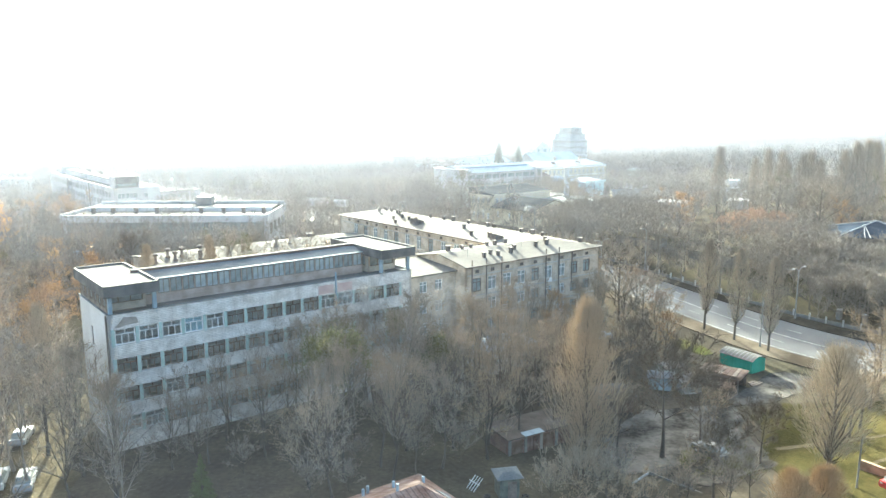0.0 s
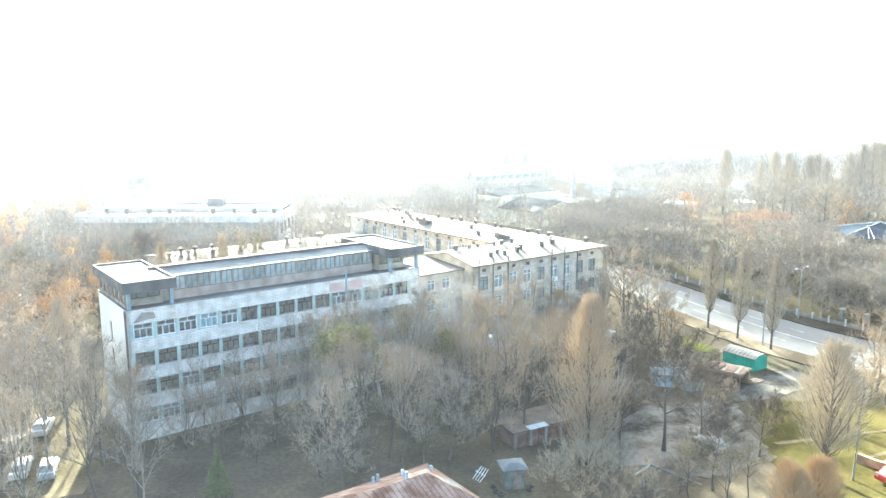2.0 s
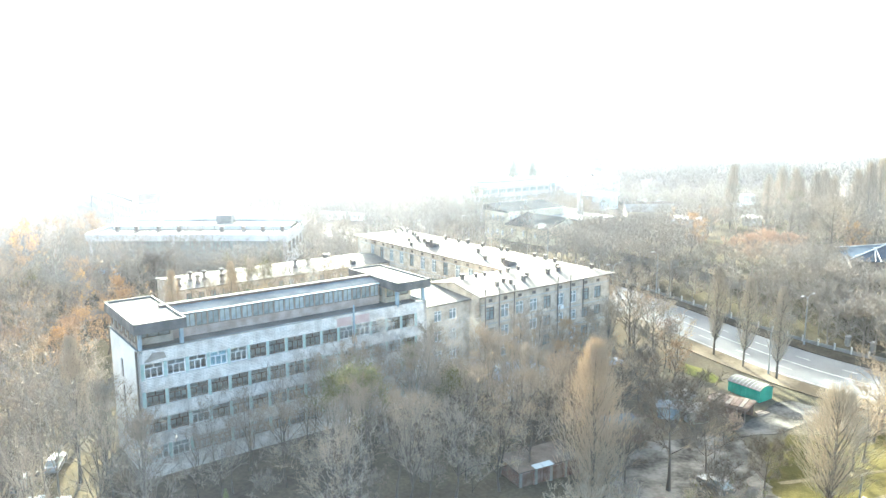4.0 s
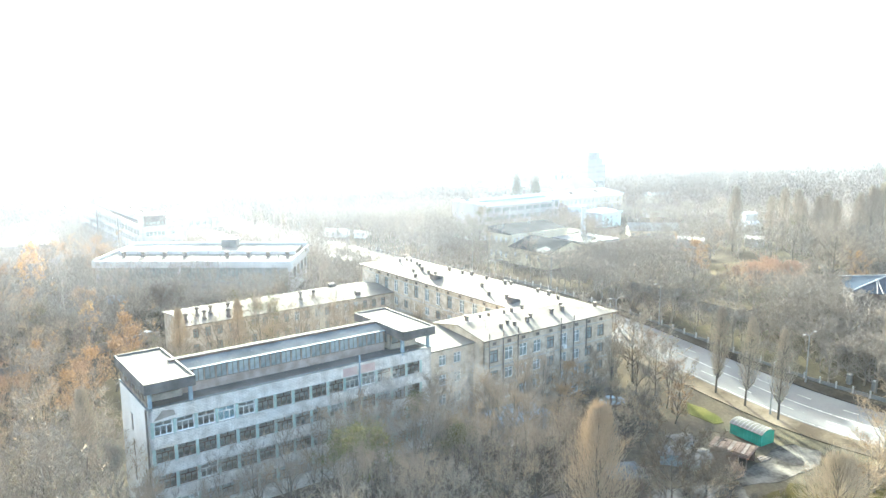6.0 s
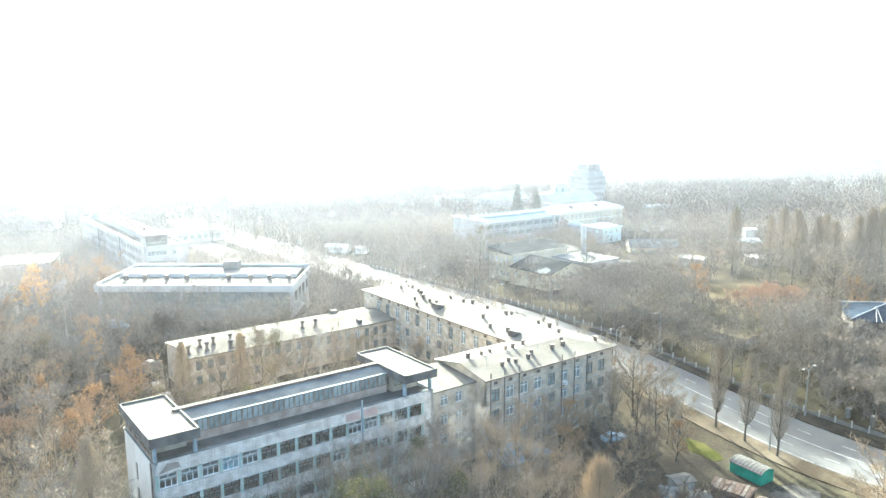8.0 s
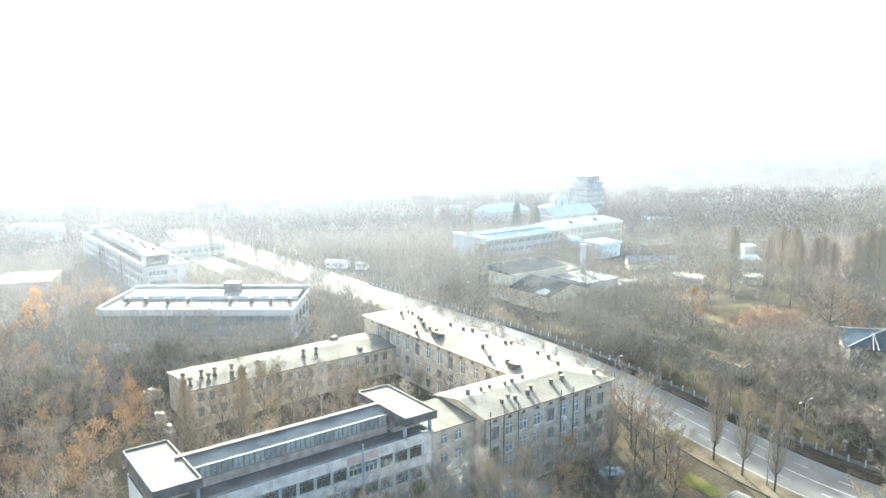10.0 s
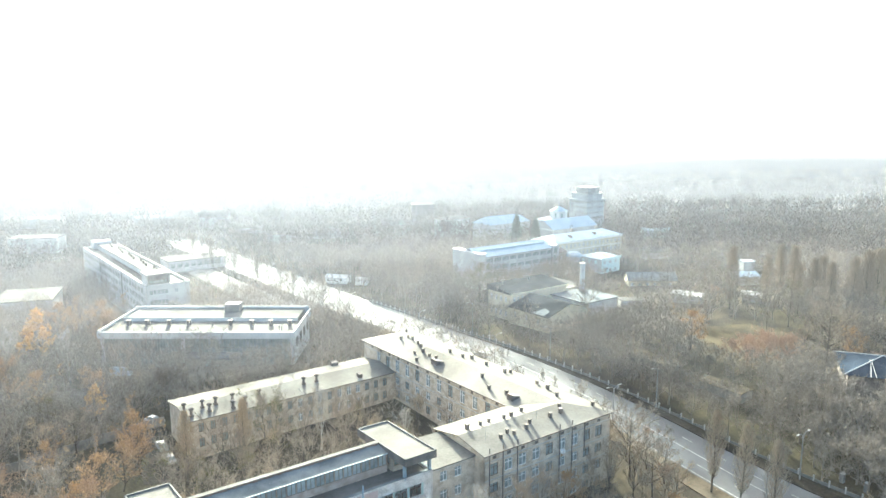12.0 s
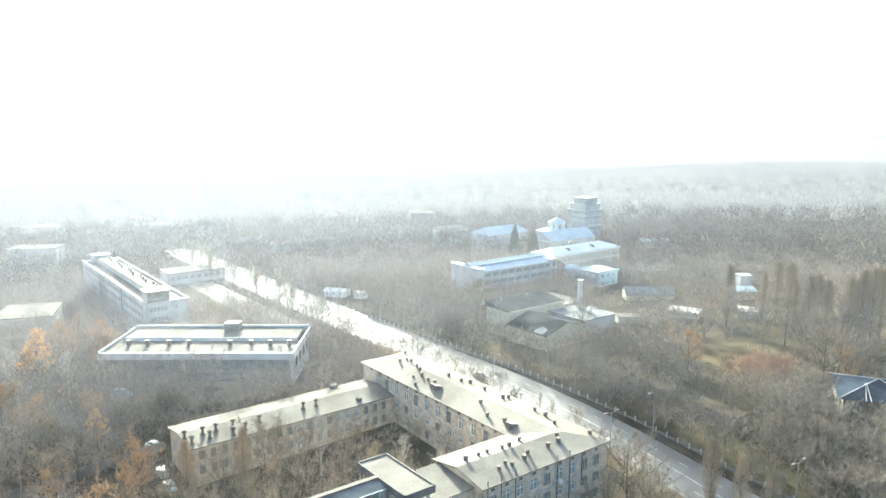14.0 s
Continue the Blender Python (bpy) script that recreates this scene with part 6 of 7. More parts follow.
for v in (-10.4, -16.2, -22.3):
    plant_at("poplar", *world_xy(93.0, v), 1.0 + 0.02 * v % 0.1, 1.0, "slim leafless poplar beside the street")
plant_at("young_spruce", -23.5, 63.0, 0.8)
plant_at("larch", -121.7, 192.6, 1.25)
for x, y, k, sc in ((-94.4, 143.5, "full", 0.72), (-100.5, 146.5, "full", 0.7), (-87.0, 138.0, "flecked", 0.8), (-79.0, 133.5, "full", 0.6), (-106.0, 152.0, "flecked", 0.85)):
    plant_at(k, x, y, sc, 1.0, "broad pale leafless tree beyond the long house" if k == "full" else "")
for x, y, k, sc in ((-64.4, 127.8, "rusty", 1.1), (-84.5, 154.3, "rusty", 0.85), (-100.2, 170.4, "birch", 1.1), (-118.9, 175.8, "birch", 1.0)):
    plant_at(k, x, y, sc)
for x, y, sc in ((-103, 196, 1.2), (-108, 204, 1.3), (-116, 200, 1.2), (-99, 188, 0.9), (-122, 206, 1.2), (-90, 160, 0.8), (-97, 152, 1.0), (-112, 160, 1.0)):
    plant_at("rusty", x, y, sc, 1.0, "spreading tree with rust-coloured dead leaves before the slab block")
plant_at("flecked", 3.2, 242.0, 1.15, 1.0, "large leafless tree with mistletoe before the clinic")
plant_at("full", 36.0, 220.0, 0.9, 1.0, "broad pale leafless tree beside the workshop")
plant_at("full", 101.9, 205.6, 0.85, 1.0, "broad leafless tree at the end of the park lawn")
for u, v, sc in ((9, 55, 0.95), (5, 51, 0.9), (1, 47, 1.0), (-6, 60, 0.9), (-4, 40, 0.95)):
    plant_at("rusty", *world_xy(u, v), sc)
plant_at("spruce", *site_xy(210.6, 169.5), 1.28)
plant_at("spruce", *site_xy(213.4, 159.8), 1.2)
for u, v, k, s in ((31.5, -16.0, "green", 0.72), (33.0, -4.0, "green", 0.7), (2.5, -8.5, "light_a", 0.6), (6.0, -9.5, "bare_a", 0.62), (9.0, -7.5, "light_a", 0.66), (11.5, -11.5, "bare_a", 0.7), (16.0, -8.0, "light_a", 0.7), (20.0, -8.5, "bare_a", 0.7), (4.0, -12.5, "bare_b", 0.55), (18, -9, "bare_a", 0.95), (22, -11, "bare_b", 1.0), (26.5, -7.5, "bare_a", 0.9), (30, -12, "bare_a", 1.0), (28.7, -5.0, "birch", 1.2), (27, -15, "bare_b", 0.95), (34, -7, "bare_a", 1.0),
                   (36, -14, "bare_c", 1.05), (38.5, -5.5, "birch", 1.05), (41, -12, "bare_a", 0.95), (44, -4.5, "birch", 1.0), (46, -10, "bare_c", 1.1), (32, -18, "bare_a", 0.9), (12, -9, "bare_c", 0.85), (14, -5, "slim", 0.9),
                   (9.5, -5, "slim", 0.8), (5.5, -4.5, "slim", 0.75), (3.0, -6, "slim", 0.6), (18.5, -4.5, "slim", 0.95), (-1.8, -2.5, "vase", 0.62),
                   (48, -2.5, "bare_a", 0.74), (52, -5, "bare_c", 0.84), (55, -3, "bare_b", 0.67), (57, -8, "rusty", 0.84), (60, -4.5, "vase", 0.61), (63, -3, "rusty", 0.91), (66, -6, "bare_c", 0.84), (69, -3, "bare_a", 0.72), (72, -4.5, "vase", 0.7),
                   (75, -2.5, "bare_b", 0.72), (78, -5, "vase", 0.72), (83.3, 0.4, "full", 1.0), (83, 5, "bare_a", 0.68), (51, -12, "bare_a", 0.68), (56, -13.5, "bare_c", 0.68), (62, -11, "bare_a", 0.68), (68, -12, "bare_c", 0.65),
                   (74, -10, "bare_a", 0.61), (47, -17, "bare_c", 0.9), (40, -19, "bare_b", 0.8), (60, -18, "bare_c", 0.8), (80, -11, "slim", 0.61)):
    plant_at(k, *world_xy(u, v), s)
for u, v, k, s in ((88.5, 6.0, "bare_c", 0.62), (88.8, 1.0, "light_c", 0.6), (87.8, -4.0, "bare_c", 0.68), (82.5, -5.5, "full", 0.72), (85.5, -8.5, "bare_c", 0.6), (80.5, -9.5, "light_c", 0.62)):
    plant_at(k, *world_xy(u, v), s, 1.0, "tan leafless tree between the house corner and the street")
rng = np.random.RandomState(11)


def fill(count, box, gap, kinds, lo, hi, in_grid=True, mass=False):
    """Scatters trees over a stretch of the plan where nothing stands."""
    done = tries = 0
    while done < count and tries < count * 40:
        tries += 1
        a, b = rng.uniform(box[0], box[1]), rng.uniform(box[2], box[3])
        x, y = world_xy(a, b) if in_grid else (a, b)
        if free_spot(x, y, gap):
            kind, s, tall = kinds[rng.randint(len(kinds))], rng.uniform(lo, hi), rng.uniform(0.9, 1.1)
            if mass:
                TAKEN.append((x, y))
                thicket.append((kind, x, y, s, tall))
            else:
                plant_at(kind, x, y, s, tall)
            done += 1


for x, y, sc in ((-13.3, 75.2, 0.86), (-15.4, 76.6, 0.78), (-11.0, 76.2, 0.84)):
    plant_at("green", x, y, sc, 1.0, "tall thin tree with clumps of yellow-green leaves before the block")
fill(26, (12, 50, -26, -3), 3.6, ["bare_a", "bare_b", "bare_c", "slim"], 0.8, 1.0)
fill(8, (48, 80, -14, -6), 3.6, ["bare_a", "bare_c", "rusty"], 0.5, 0.68)
fill(26, (8, 62, -26, -4), 2.4, ["low", "slim", "low"], 0.6, 0.95)
for u, v, s in ((14.9, 45.6, 0.84), (25.4, 44.0, 0.85)):
    plant_at("yard_poplar", *world_xy(u, v), s, 1.0)
for u, v, k, s in ((28.8, 41.5, "flecked", 1.15), (31.5, 43.0, "flecked", 1.0), (40.9, 43.5, "birch", 0.95), (36.5, 42.0, "light_a", 0.9), (21.0, 42.0, "light_a", 0.95), (23.0, 38.0, "light_a", 0.85), (34.0, 37.0, "light_a", 0.85)):
    plant_at(k, *world_xy(u, v), s)
for u, v, k, s in ((15.2, 79.8, "light_a", 0.8), (20.5, 80.5, "dark", 0.75), (11.5, 84.0, "light_a", 0.75), (25.0, 79.5, "light_a", 0.75), (18.0, 85.0, "light_a", 0.7)):
    plant_at(k, *world_xy(u, v), s, 1.0, "broad leafless tree behind the long house")
plant_at("larch", *world_xy(6.5, 86.0), 0.7)
for u, v, k, sc in ((52, 21, "light_a", 0.6), (57, 24, "birch", 0.65), (62, 29, "light_a", 0.68), (60, 37, "light_b", 0.62), (54, 33, "birch", 0.7), (51, 42, "light_a", 0.7), (63.5, 43, "low", 1.1), (57.5, 43, "light_a", 0.6), (51, 28, "low", 1.0)):
    plant_at(k, *world_xy(u, v), sc, 1.0, "small leafless tree in the courtyard" if k != "low" else "")
fill(34, (8, 64, 18, 46), 4.2, ["light_a", "slim", "flecked", "light_a", "light_b"], 0.7, 0.95)
fill(22, (-70, -6, 62, 128), 5.5, ["rusty", "rusty", "light_c", "birch"], 1.0, 1.35)
fill(24, (-30, -3, -24, 6), 3.6, ["bare_a", "bare_b", "slim", "bare_a"], 0.8, 1.05)
fill(36, (-44, -3, -22, 75), 4.4, ["bare_c", "rusty", "light_c", "poplar", "light_c"], 0.8, 1.05)
fill(44, (-48, -3, -22, 75), 3.6, ["light_a", "slim", "light_b"], 0.8, 1.05, mass=True)
fill(120, (-6, 76, 69, 100), 2.7, ["light_a", "orchard", "low", "orchard"], 0.6, 0.9, mass=True)
fill(110, (-60, 12, 74, 125), 4.2, ["light_a", "orchard", "light_a"], 0.8, 1.1, mass=True)
jig = np.random.RandomState(5)
for v in np.arange(-56, 150, 4.2):
    v = float(v + jig.uniform(-1.8, 1.8))
    TAKEN.append(world_xy(ROAD1(v) + jig.uniform(3.9, 8.5), v))
    thicket.append((("light_a", "orchard", "orchard", "low")[jig.randint(4)], *TAKEN[-1], jig.uniform(0.6, 1.0), 1.0))
fill(60, (113, 128, -30, 75), 2.8, ["orchard", "orchard", "orchard"], 0.7, 0.95, mass=True)
fill(26, (114, 140, 75, 125), 3.4, ["orchard", "light_a"], 0.7, 0.95, mass=True)
fill(90, (120, 152, -45, 75), 3.4, ["orchard", "orchard", "orchard"], 0.7, 0.95, mass=True)
fill(44, (150, 200, -30, 70), 4.4, ["orchard", "light_a"], 0.8, 1.05, mass=True)
for x, y, sc in ((66, 181, 0.85), (69.5, 179, 1.0), (73.5, 177, 1.1), (77.5, 179, 1.0), (75, 182.5, 1.05), (80.5, 181, 0.9), (71, 183, 0.9), (83, 184, 0.8), (69, 175, 0.9), (78, 174.5, 0.9)):
    plant_at("rosy", x, y - 2.0, sc * 1.1)
plant_at("full", 89.2, 177.4, 1.05, 1.0, "broad leafless tree at the edge of the park lawn")
plant_at("full", 95.0, 182.0, 0.85, 1.0, "broad leafless tree at the edge of the park lawn")
plant_at("rusty", 58.7, 188.9, 1.05)
plant_at("flecked", 86.0, 207.0, 0.4)
fill(110, (52, 112, 213, 292), 3.8, ["orchard", "low", "orchard"], 0.45, 0.68, in_grid=False, mass=True)
fill(10, (92, 118, 180, 212), 5.0, ["orchard", "light_a"], 0.6, 0.8, in_grid=False, mass=True)
for x, y, sc in ((58, 171, 1.0), (61, 175, 1.05), (59, 181, 0.9), (63, 170, 0.9), (87, 189, 0.8), (90, 192, 0.8), (66, 170, 0.8), (84, 172, 1.0), (87, 170, 1.1)):
    plant_at("low", x, y, sc * 1.15)
fill(12, (150, 190, -10, 60), 5.0, ["rusty", "rosy", "flecked"], 0.8, 1.1)
fill(14, (84, 90, 10, 90), 6.0, ["light_b", "slim"], 0.45, 0.7, mass=True)
for x, y, sc in ((83.9, 231.7, 1.3), (97.7, 237.7, 1.05), (104.2, 242.4, 1.2), (108.5, 243.0, 1.15), (101.8, 222.9, 1.05), (104.3, 220.4, 1.15), (107.0, 220.0, 1.2), (110.5, 222.0, 1.05), (114.5, 216.5, 1.2), (117.0, 214.0, 1.35), (119.6, 212.9, 1.4), (122.9, 213.9, 1.35), (127.0, 214.5, 1.25), (132.0, 216.0, 1.3), (138.0, 219.0, 1.2)):
    plant_at("far_poplar", x, y, sc * 0.9, 1.03, "tall dense fawn poplar in a row beyond the park")


tv, tf, tk = [], [], 0
for kind, x, y, s, tall in thicket:
    v, f = KINDS[kind][0]["whole"]
    a = rng.uniform(0, 6.283)
    c, sn = math.cos(a) * s, math.sin(a) * s
    tv.append(np.stack([v[:, 0] * c - v[:, 1] * sn + x, v[:, 0] * sn + v[:, 1] * c + y, v[:, 2] * s * tall + float(land(x, y))], 1))
    tf.append(f + tk)
    tk += len(v)
tagged(part("park_trees", tri_mesh("park_trees", np.concatenate(tv), np.concatenate(tf)), park_twig), "grove of leafless grey-brown trees beyond the street", "trees", kind="stuff")


# --- woods further off: one joined mass of simple leafless crowns ---
def far_tree(seed, height, reach, n, r, low=0.12):
    """A leafless crown: fans of twigs on upswept boughs under one domed, lumpy outline."""
    rg = np.random.RandomState(seed)
    k = 11
    az = 2.4 * np.arange(k) + rg.uniform(-0.5, 0.5, k)
    up = rg.uniform(0.35, 1.0, k)
    tip = np.stack([np.cos(az) * reach * np.sqrt(1.05 - up * up * 0.9), np.sin(az) * reach * np.sqrt(1.05 - up * up * 0.9), height * (low + 0.25 + (0.7 - low) * up)], 1) * rg.uniform(0.85, 1.08, (k, 1))
    foot = np.stack([0 * az, 0 * az, tip[:, 2] * rg.uniform(0.2, 0.45, k)], 1)
    b = rg.randint(k, size=n)
    t = rg.uniform(0.25, 1.0, (n, 1)) ** 0.7
    p = foot[b] + (tip - foot)[b] * t + rg.normal(size=(n, 3)) * [0.17 * reach, 0.17 * reach, 0.07 * height]
    p[:, 2] = np.clip(p[:, 2], 0.06 * height, 0.95 * height)
    q = p + unit(unit((tip - foot)[b]) * 0.6 + 0.75 * unit(rg.normal(size=(n, 3))) + [0, 0, 0.35]) * (0.13 * height * rg.uniform(0.6, 1.3, (n, 1)))
    return joined([blades(rg, p, q, r), blades(rg, foot, tip, 0.05), rods(np.array([[0, 0, 0.0]]), np.array([[0, 0, height * 0.55]]), 0.16, 0.06, 4)])


FAR = [far_tree(50, 12, 4.2, 260, 0.05), far_tree(51, 13, 3.8, 260, 0.05), far_tree(52, 10, 4.4, 260, 0.05), far_tree(53, 12, 5.2, 64, 0.2), far_tree(54, 13, 4.8, 64, 0.2), far_tree(55, 8.5, 4.2, 240, 0.05)]
wv, wf, base_i = [], [], 0


def wood_fill(count, draw, gap, templates, lo, hi):
    global base_i
    spots, tries = [], 0
    cells = {}
    while len(spots) < count and tries < count * 8:
        tries += 1
        x, y = draw()
        key = (int(x // gap), int(y // gap))
        if key in cells or not free_spot(x, y, 3.5):
            continue
        cells[key] = 1
        spots.append((x, y))
    for x, y in spots:
        v, f = FAR[templates[rng.randint(len(templates))]]
        a, s = rng.uniform(0, 6.283), rng.uniform(lo, hi)
        c, sn = math.cos(a) * s, math.sin(a) * s
        wv.append(np.stack([v[:, 0] * c - v[:, 1] * sn + x, v[:, 0] * sn + v[:, 1] * c + y, v[:, 2] * s * rng.uniform(0.85, 1.15) + float(land(x, y))], 1))
        wf.append(f + base_i)
        base_i += len(v)


def ring_draw(r0, r1, a0, a1):
    def draw():
        r, a = math.sqrt(rng.uniform(r0 * r0, r1 * r1)), radians(rng.uniform(a0, a1))
        return r * math.sin(a), r * math.cos(a)
    return draw


CLEAR += [(52, 112, 213, 292)]
wood_fill(1250, ring_draw(150, 350, -42, 8), 5.0, [0, 1, 2, 2, 5], 0.75, 1.1)
wood_fill(560, ring_draw(150, 350, 8, 42), 5.0, [2, 5, 5], 0.7, 1.0)
woods = part("woodland", tri_mesh("woodland", np.concatenate(wv), np.concatenate(wf)), wood_mat)
tagged(woods, "leafless grey-brown woodland behind the buildings", "woodland", kind="stuff")
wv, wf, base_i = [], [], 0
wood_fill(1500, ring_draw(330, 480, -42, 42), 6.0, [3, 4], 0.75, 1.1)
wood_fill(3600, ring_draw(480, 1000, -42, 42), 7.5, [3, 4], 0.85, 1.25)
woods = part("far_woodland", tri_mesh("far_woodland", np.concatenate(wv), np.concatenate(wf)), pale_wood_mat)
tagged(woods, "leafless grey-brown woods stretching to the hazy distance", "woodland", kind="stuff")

# ---- yard, street furniture and cars ----
def street_lamp(u, v, turn, height=9.0, double=True):
    lamp = thing("street_lamp", on_grid(u, v, 0, turn), "grey metal street lamp with a curved double arm" if double else "grey metal street lamp with one arm", "street lamp", "street lamps")
    part("pole", Geo().tube((0, 0, -0.3), (0, 0, height), 0.12, 0.07, 8), grey_metal, lamp)
    part("base", Geo().tube((0, 0, -0.3), (0, 0, 0.9), 0.17, 0.17, 8), grey_metal, lamp)
    for s in ((1, -1) if double else (1,)):
        part("arm", Geo().tube((0, 0, height - 0.1), (s * 0.9, 0, height + 0.45), 0.05, 0.045, 6).tube((s * 0.9, 0, height + 0.45), (s * 1.7, 0, height + 0.5), 0.045, 0.04, 6), grey_metal, lamp)
        part("lamp_head", Geo().hull([(s * 1.5, -0.14, height + 0.42), (s * 2.3, -0.12, height + 0.46), (s * 2.3, 0.12, height + 0.46), (s * 1.5, 0.14, height + 0.42)],
                                     [(s * 1.55, -0.1, height + 0.58), (s * 2.2, -0.07, height + 0.56), (s * 2.2, 0.07, height + 0.56), (s * 1.55, 0.1, height + 0.58)]), concrete, lamp)
    return lamp


for u, v, dbl in ((94.6, 15, True), (94.2, 54, True), (91.6, 85, True), (109.2, 15.5, False), (109.0, -18, True), (109.4, 50, False), (110, 84, False), (93.8, -20.4, False), (88, 120, True), (112, 118, True)):
    street_lamp(u, v, 0 if u < 100 else 180, 9.0 if u > 93.9 else 9.0, dbl)
pole = thing("utility_pole", pose(40.2, 68.0, float(land(40.2, 68.0))), "slim grey concrete utility pole", "pole")
part("shaft", Geo().tube((0, 0, -0.4), (0.1, 0, 5.6), 0.1, 0.07, 8), dark_concrete, pole)

# fence of concrete posts and panels along the far footway
fence = thing("fence", SITE, "weathered concrete post and panel fence along the street", "fence")
panel_me = Geo().box(-1.3, 1.3, -0.04, 0.04, 0.1, 0.85).mesh("fence_panel")
post_me = Geo().box(-0.11, 0.11, -0.11, 0.11, -0.5, 1.45).mesh("post")
for me, mat in ((panel_me, dark_concrete), (post_me, concrete)):
    fix_normals(me)
    me.materials.append(mat)
for k in range(68):
    v = -60 + 2.9 * k
    u = ROAD1(v) + 2.8
    x, y = world_xy(u, v)
    z = float(land(x, y))
    part("post", post_me, None, fence, "", pose(u, v, z))
    x2, y2 = world_xy(u, v + 1.45)
    part("fence_panel", panel_me, None, fence, "", pose(ROAD1(v + 1.45) + 2.8, v + 1.45, float(land(x2, y2)), 0, 0, 90))

# green container with a pale arched sheet roof
green = thing("green_shed", pose(41.6, 109.6, float(land(44, 107)) + 0.0, 0, 0, -56) @ Matrix.Scale(0.88, 4), "emerald green metal shed with a pale arched sheet roof", "shed")
part("body", Geo().box(0, 6.4, 0, 3.6, -0.4, 2.1), green_sheet, green)
for k in range(8):
    part("rib", Geo().box(0.4 + 0.8 * k, 0.46 + 0.8 * k, -0.04, 0.0, 0.05, 2.05), green_sheet, green)
arch = [(-0.2 + 0.6667 * i, 2.1 + 0.7 * math.sin(math.pi * i / 6.0) ** 0.8 if 0 < i < 6 else 2.1) for i in range(7)]
for (ya, za), (yb, zb) in zip(arch[:-1], arch[1:]):
    part("roof_sheet", Geo().sheet([(-0.15, ya, za), (6.55, ya, za), (6.55, yb, zb), (-0.15, yb, zb)], 0.05), pale_roof, green, "pale corrugated arched roof sheet")
for k in range(9):
    seam = Geo()
    for (ya, za), (yb, zb) in zip(arch[:-1], arch[1:]):
        seam.sheet([(0.75 * k - 0.1, ya, za + 0.05), (0.75 * k - 0.04, ya, za + 0.05), (0.75 * k - 0.04, yb, zb + 0.05), (0.75 * k - 0.1, yb, zb + 0.05)], 0.04)
    part("seam", seam, grey_metal, green)
part("end_panel", Geo().hull([(6.36, y, 2.1) for y in (0, 3.6)] + [(6.36, 1.8, 2.72)], [(6.4, y, 2.1) for y in (0, 3.6)] + [(6.4, 1.8, 2.72)]), green_sheet, green)

# open shed with a rusty roof beside it
shelter = thing("open_shed", pose(37.3, 103.1, float(land(39, 100)), 0, 0, -34), "low open shed of dark boards with a brown weathered roof", "shed")
part("roof", Geo().hull([(-0.3, -3.3, 1.95), (5.6, -4.2, 1.9), (5.9, 0.3, 2.15), (-0.3, 0.3, 2.25)], [(-0.3, -3.3, 2.03), (5.6, -4.2, 1.98), (5.9, 0.3, 2.23), (-0.3, 0.3, 2.33)]), brown_wood, shelter, "brown weathered board roof")
for k in range(9):
    part("roof_board", Geo().box(-0.25 + 0.66 * k, 0.3 + 0.66 * k, -3.2 - 0.09 * k, 0.2, 2.24 + 0.01 * (k % 3), 2.29 + 0.02 * (k * 5 % 4)), (brown_wood, old_wood, brown_wood)[k * 7 % 3], shelter)
part("back_wall", Geo().box(0, 5.6, -0.1, 0, -0.5, 2.15), brown_wood, shelter)
part("side_wall", Geo().box(0, 0.1, -3.1, -0.11, -0.5, 1.95), brown_wood, shelter)
part("front_wall", Geo().box(0.11, 3.9, -3.3, -3.2, -0.5, 1.8), brown_wood, shelter)
for x in (4.2, 5.3):
    part("post", Geo().tube((x, -3.9, -0.5), (x, -3.9, 1.92), 0.08), old_wood, shelter)
hut = plain_house("hut", pose(31.6, 96.2, float(land(33, 97)), 0, 0, 12), 3.0, 2.8, 1.9, 0.5, concrete, pale_roof, "small grey hut with a pale sheet roof", "shed", [(1.2, 2.1, 0.2, 1.9)], frame=brown_wood)
plain_house("hut", pose(27.6, 98.0, float(land(29, 99)), 0, 0, -12), 3.0, 2.6, 1.8, 0.3, pale_blue_metal, steel_blue, "small blue-grey hut with a dull blue roof", "shed")
plain_house("hut", pose(31.0, 101.5, float(land(32, 102)), 0, 0, 20), 3.0, 2.4, 1.8, 0.3, concrete, pale_roof, "low hut with a pale sheet roof behind the dark tree", "shed")
logs = thing("timber_stack", pose(42.6, 99.4, float(land(42.6, 99.4)) + 0.05, 0, 0, 35), "heap of dark boards beside the open shed", "timber")
for k in range(5):
    part("board", Geo().box(0.2 * k, 2.6 - 0.15 * k, 0.28 * k, 0.28 * k + 0.22, 0.0, 0.14 + 0.05 * (k % 2)), old_wood, logs)

# garages of red brick
old_roof = surface("old_felt_roof", (0.08, 0.066, 0.056), (0.14, 0.12, 0.105), 0.95, 0.5, 5, 0.3, spec=0.15)
old_green = surface("dirty_green_boards", (0.1, 0.115, 0.095), (0.19, 0.2, 0.16), 0.85, 1.2, 9, 0.2)
gar = thing("garage_row", pose(6.2, 76.3, float(land(9, 78)), 0, 0, 31), "row of red brick garages with dark felt roofs and grey piers", "garage")
part("wall", wall_geo((0, 0), (8.9, 0), -0.6, 2.1, [(0.35 + 2.2 * k, 2.0 + 2.2 * k, -0.5, 1.7) for k in range(4)], 0.25), red_brick, gar)
for p, q in (((8.9, 0), (8.9, 4)), ((8.9, 4), (0, 4)), ((0, 4), (0, 0))):
    part("wall", wall_geo(p, q, -0.6, 2.1, (), 0.25), red_brick, gar)
for k in range(4):
    part("garage_door", Geo().box(0.37 + 2.2 * k, 1.98 + 2.2 * k, 0.08, 0.14, -0.4, 1.68), rust_roof if k % 2 else brown_wood, gar)
for k in range(5):
    part("post", Geo().box(2.2 * k - 0.06, 2.2 * k + 0.3, -0.09, 0.0, -0.4, 2.08), dark_concrete, gar, "grey concrete pier")
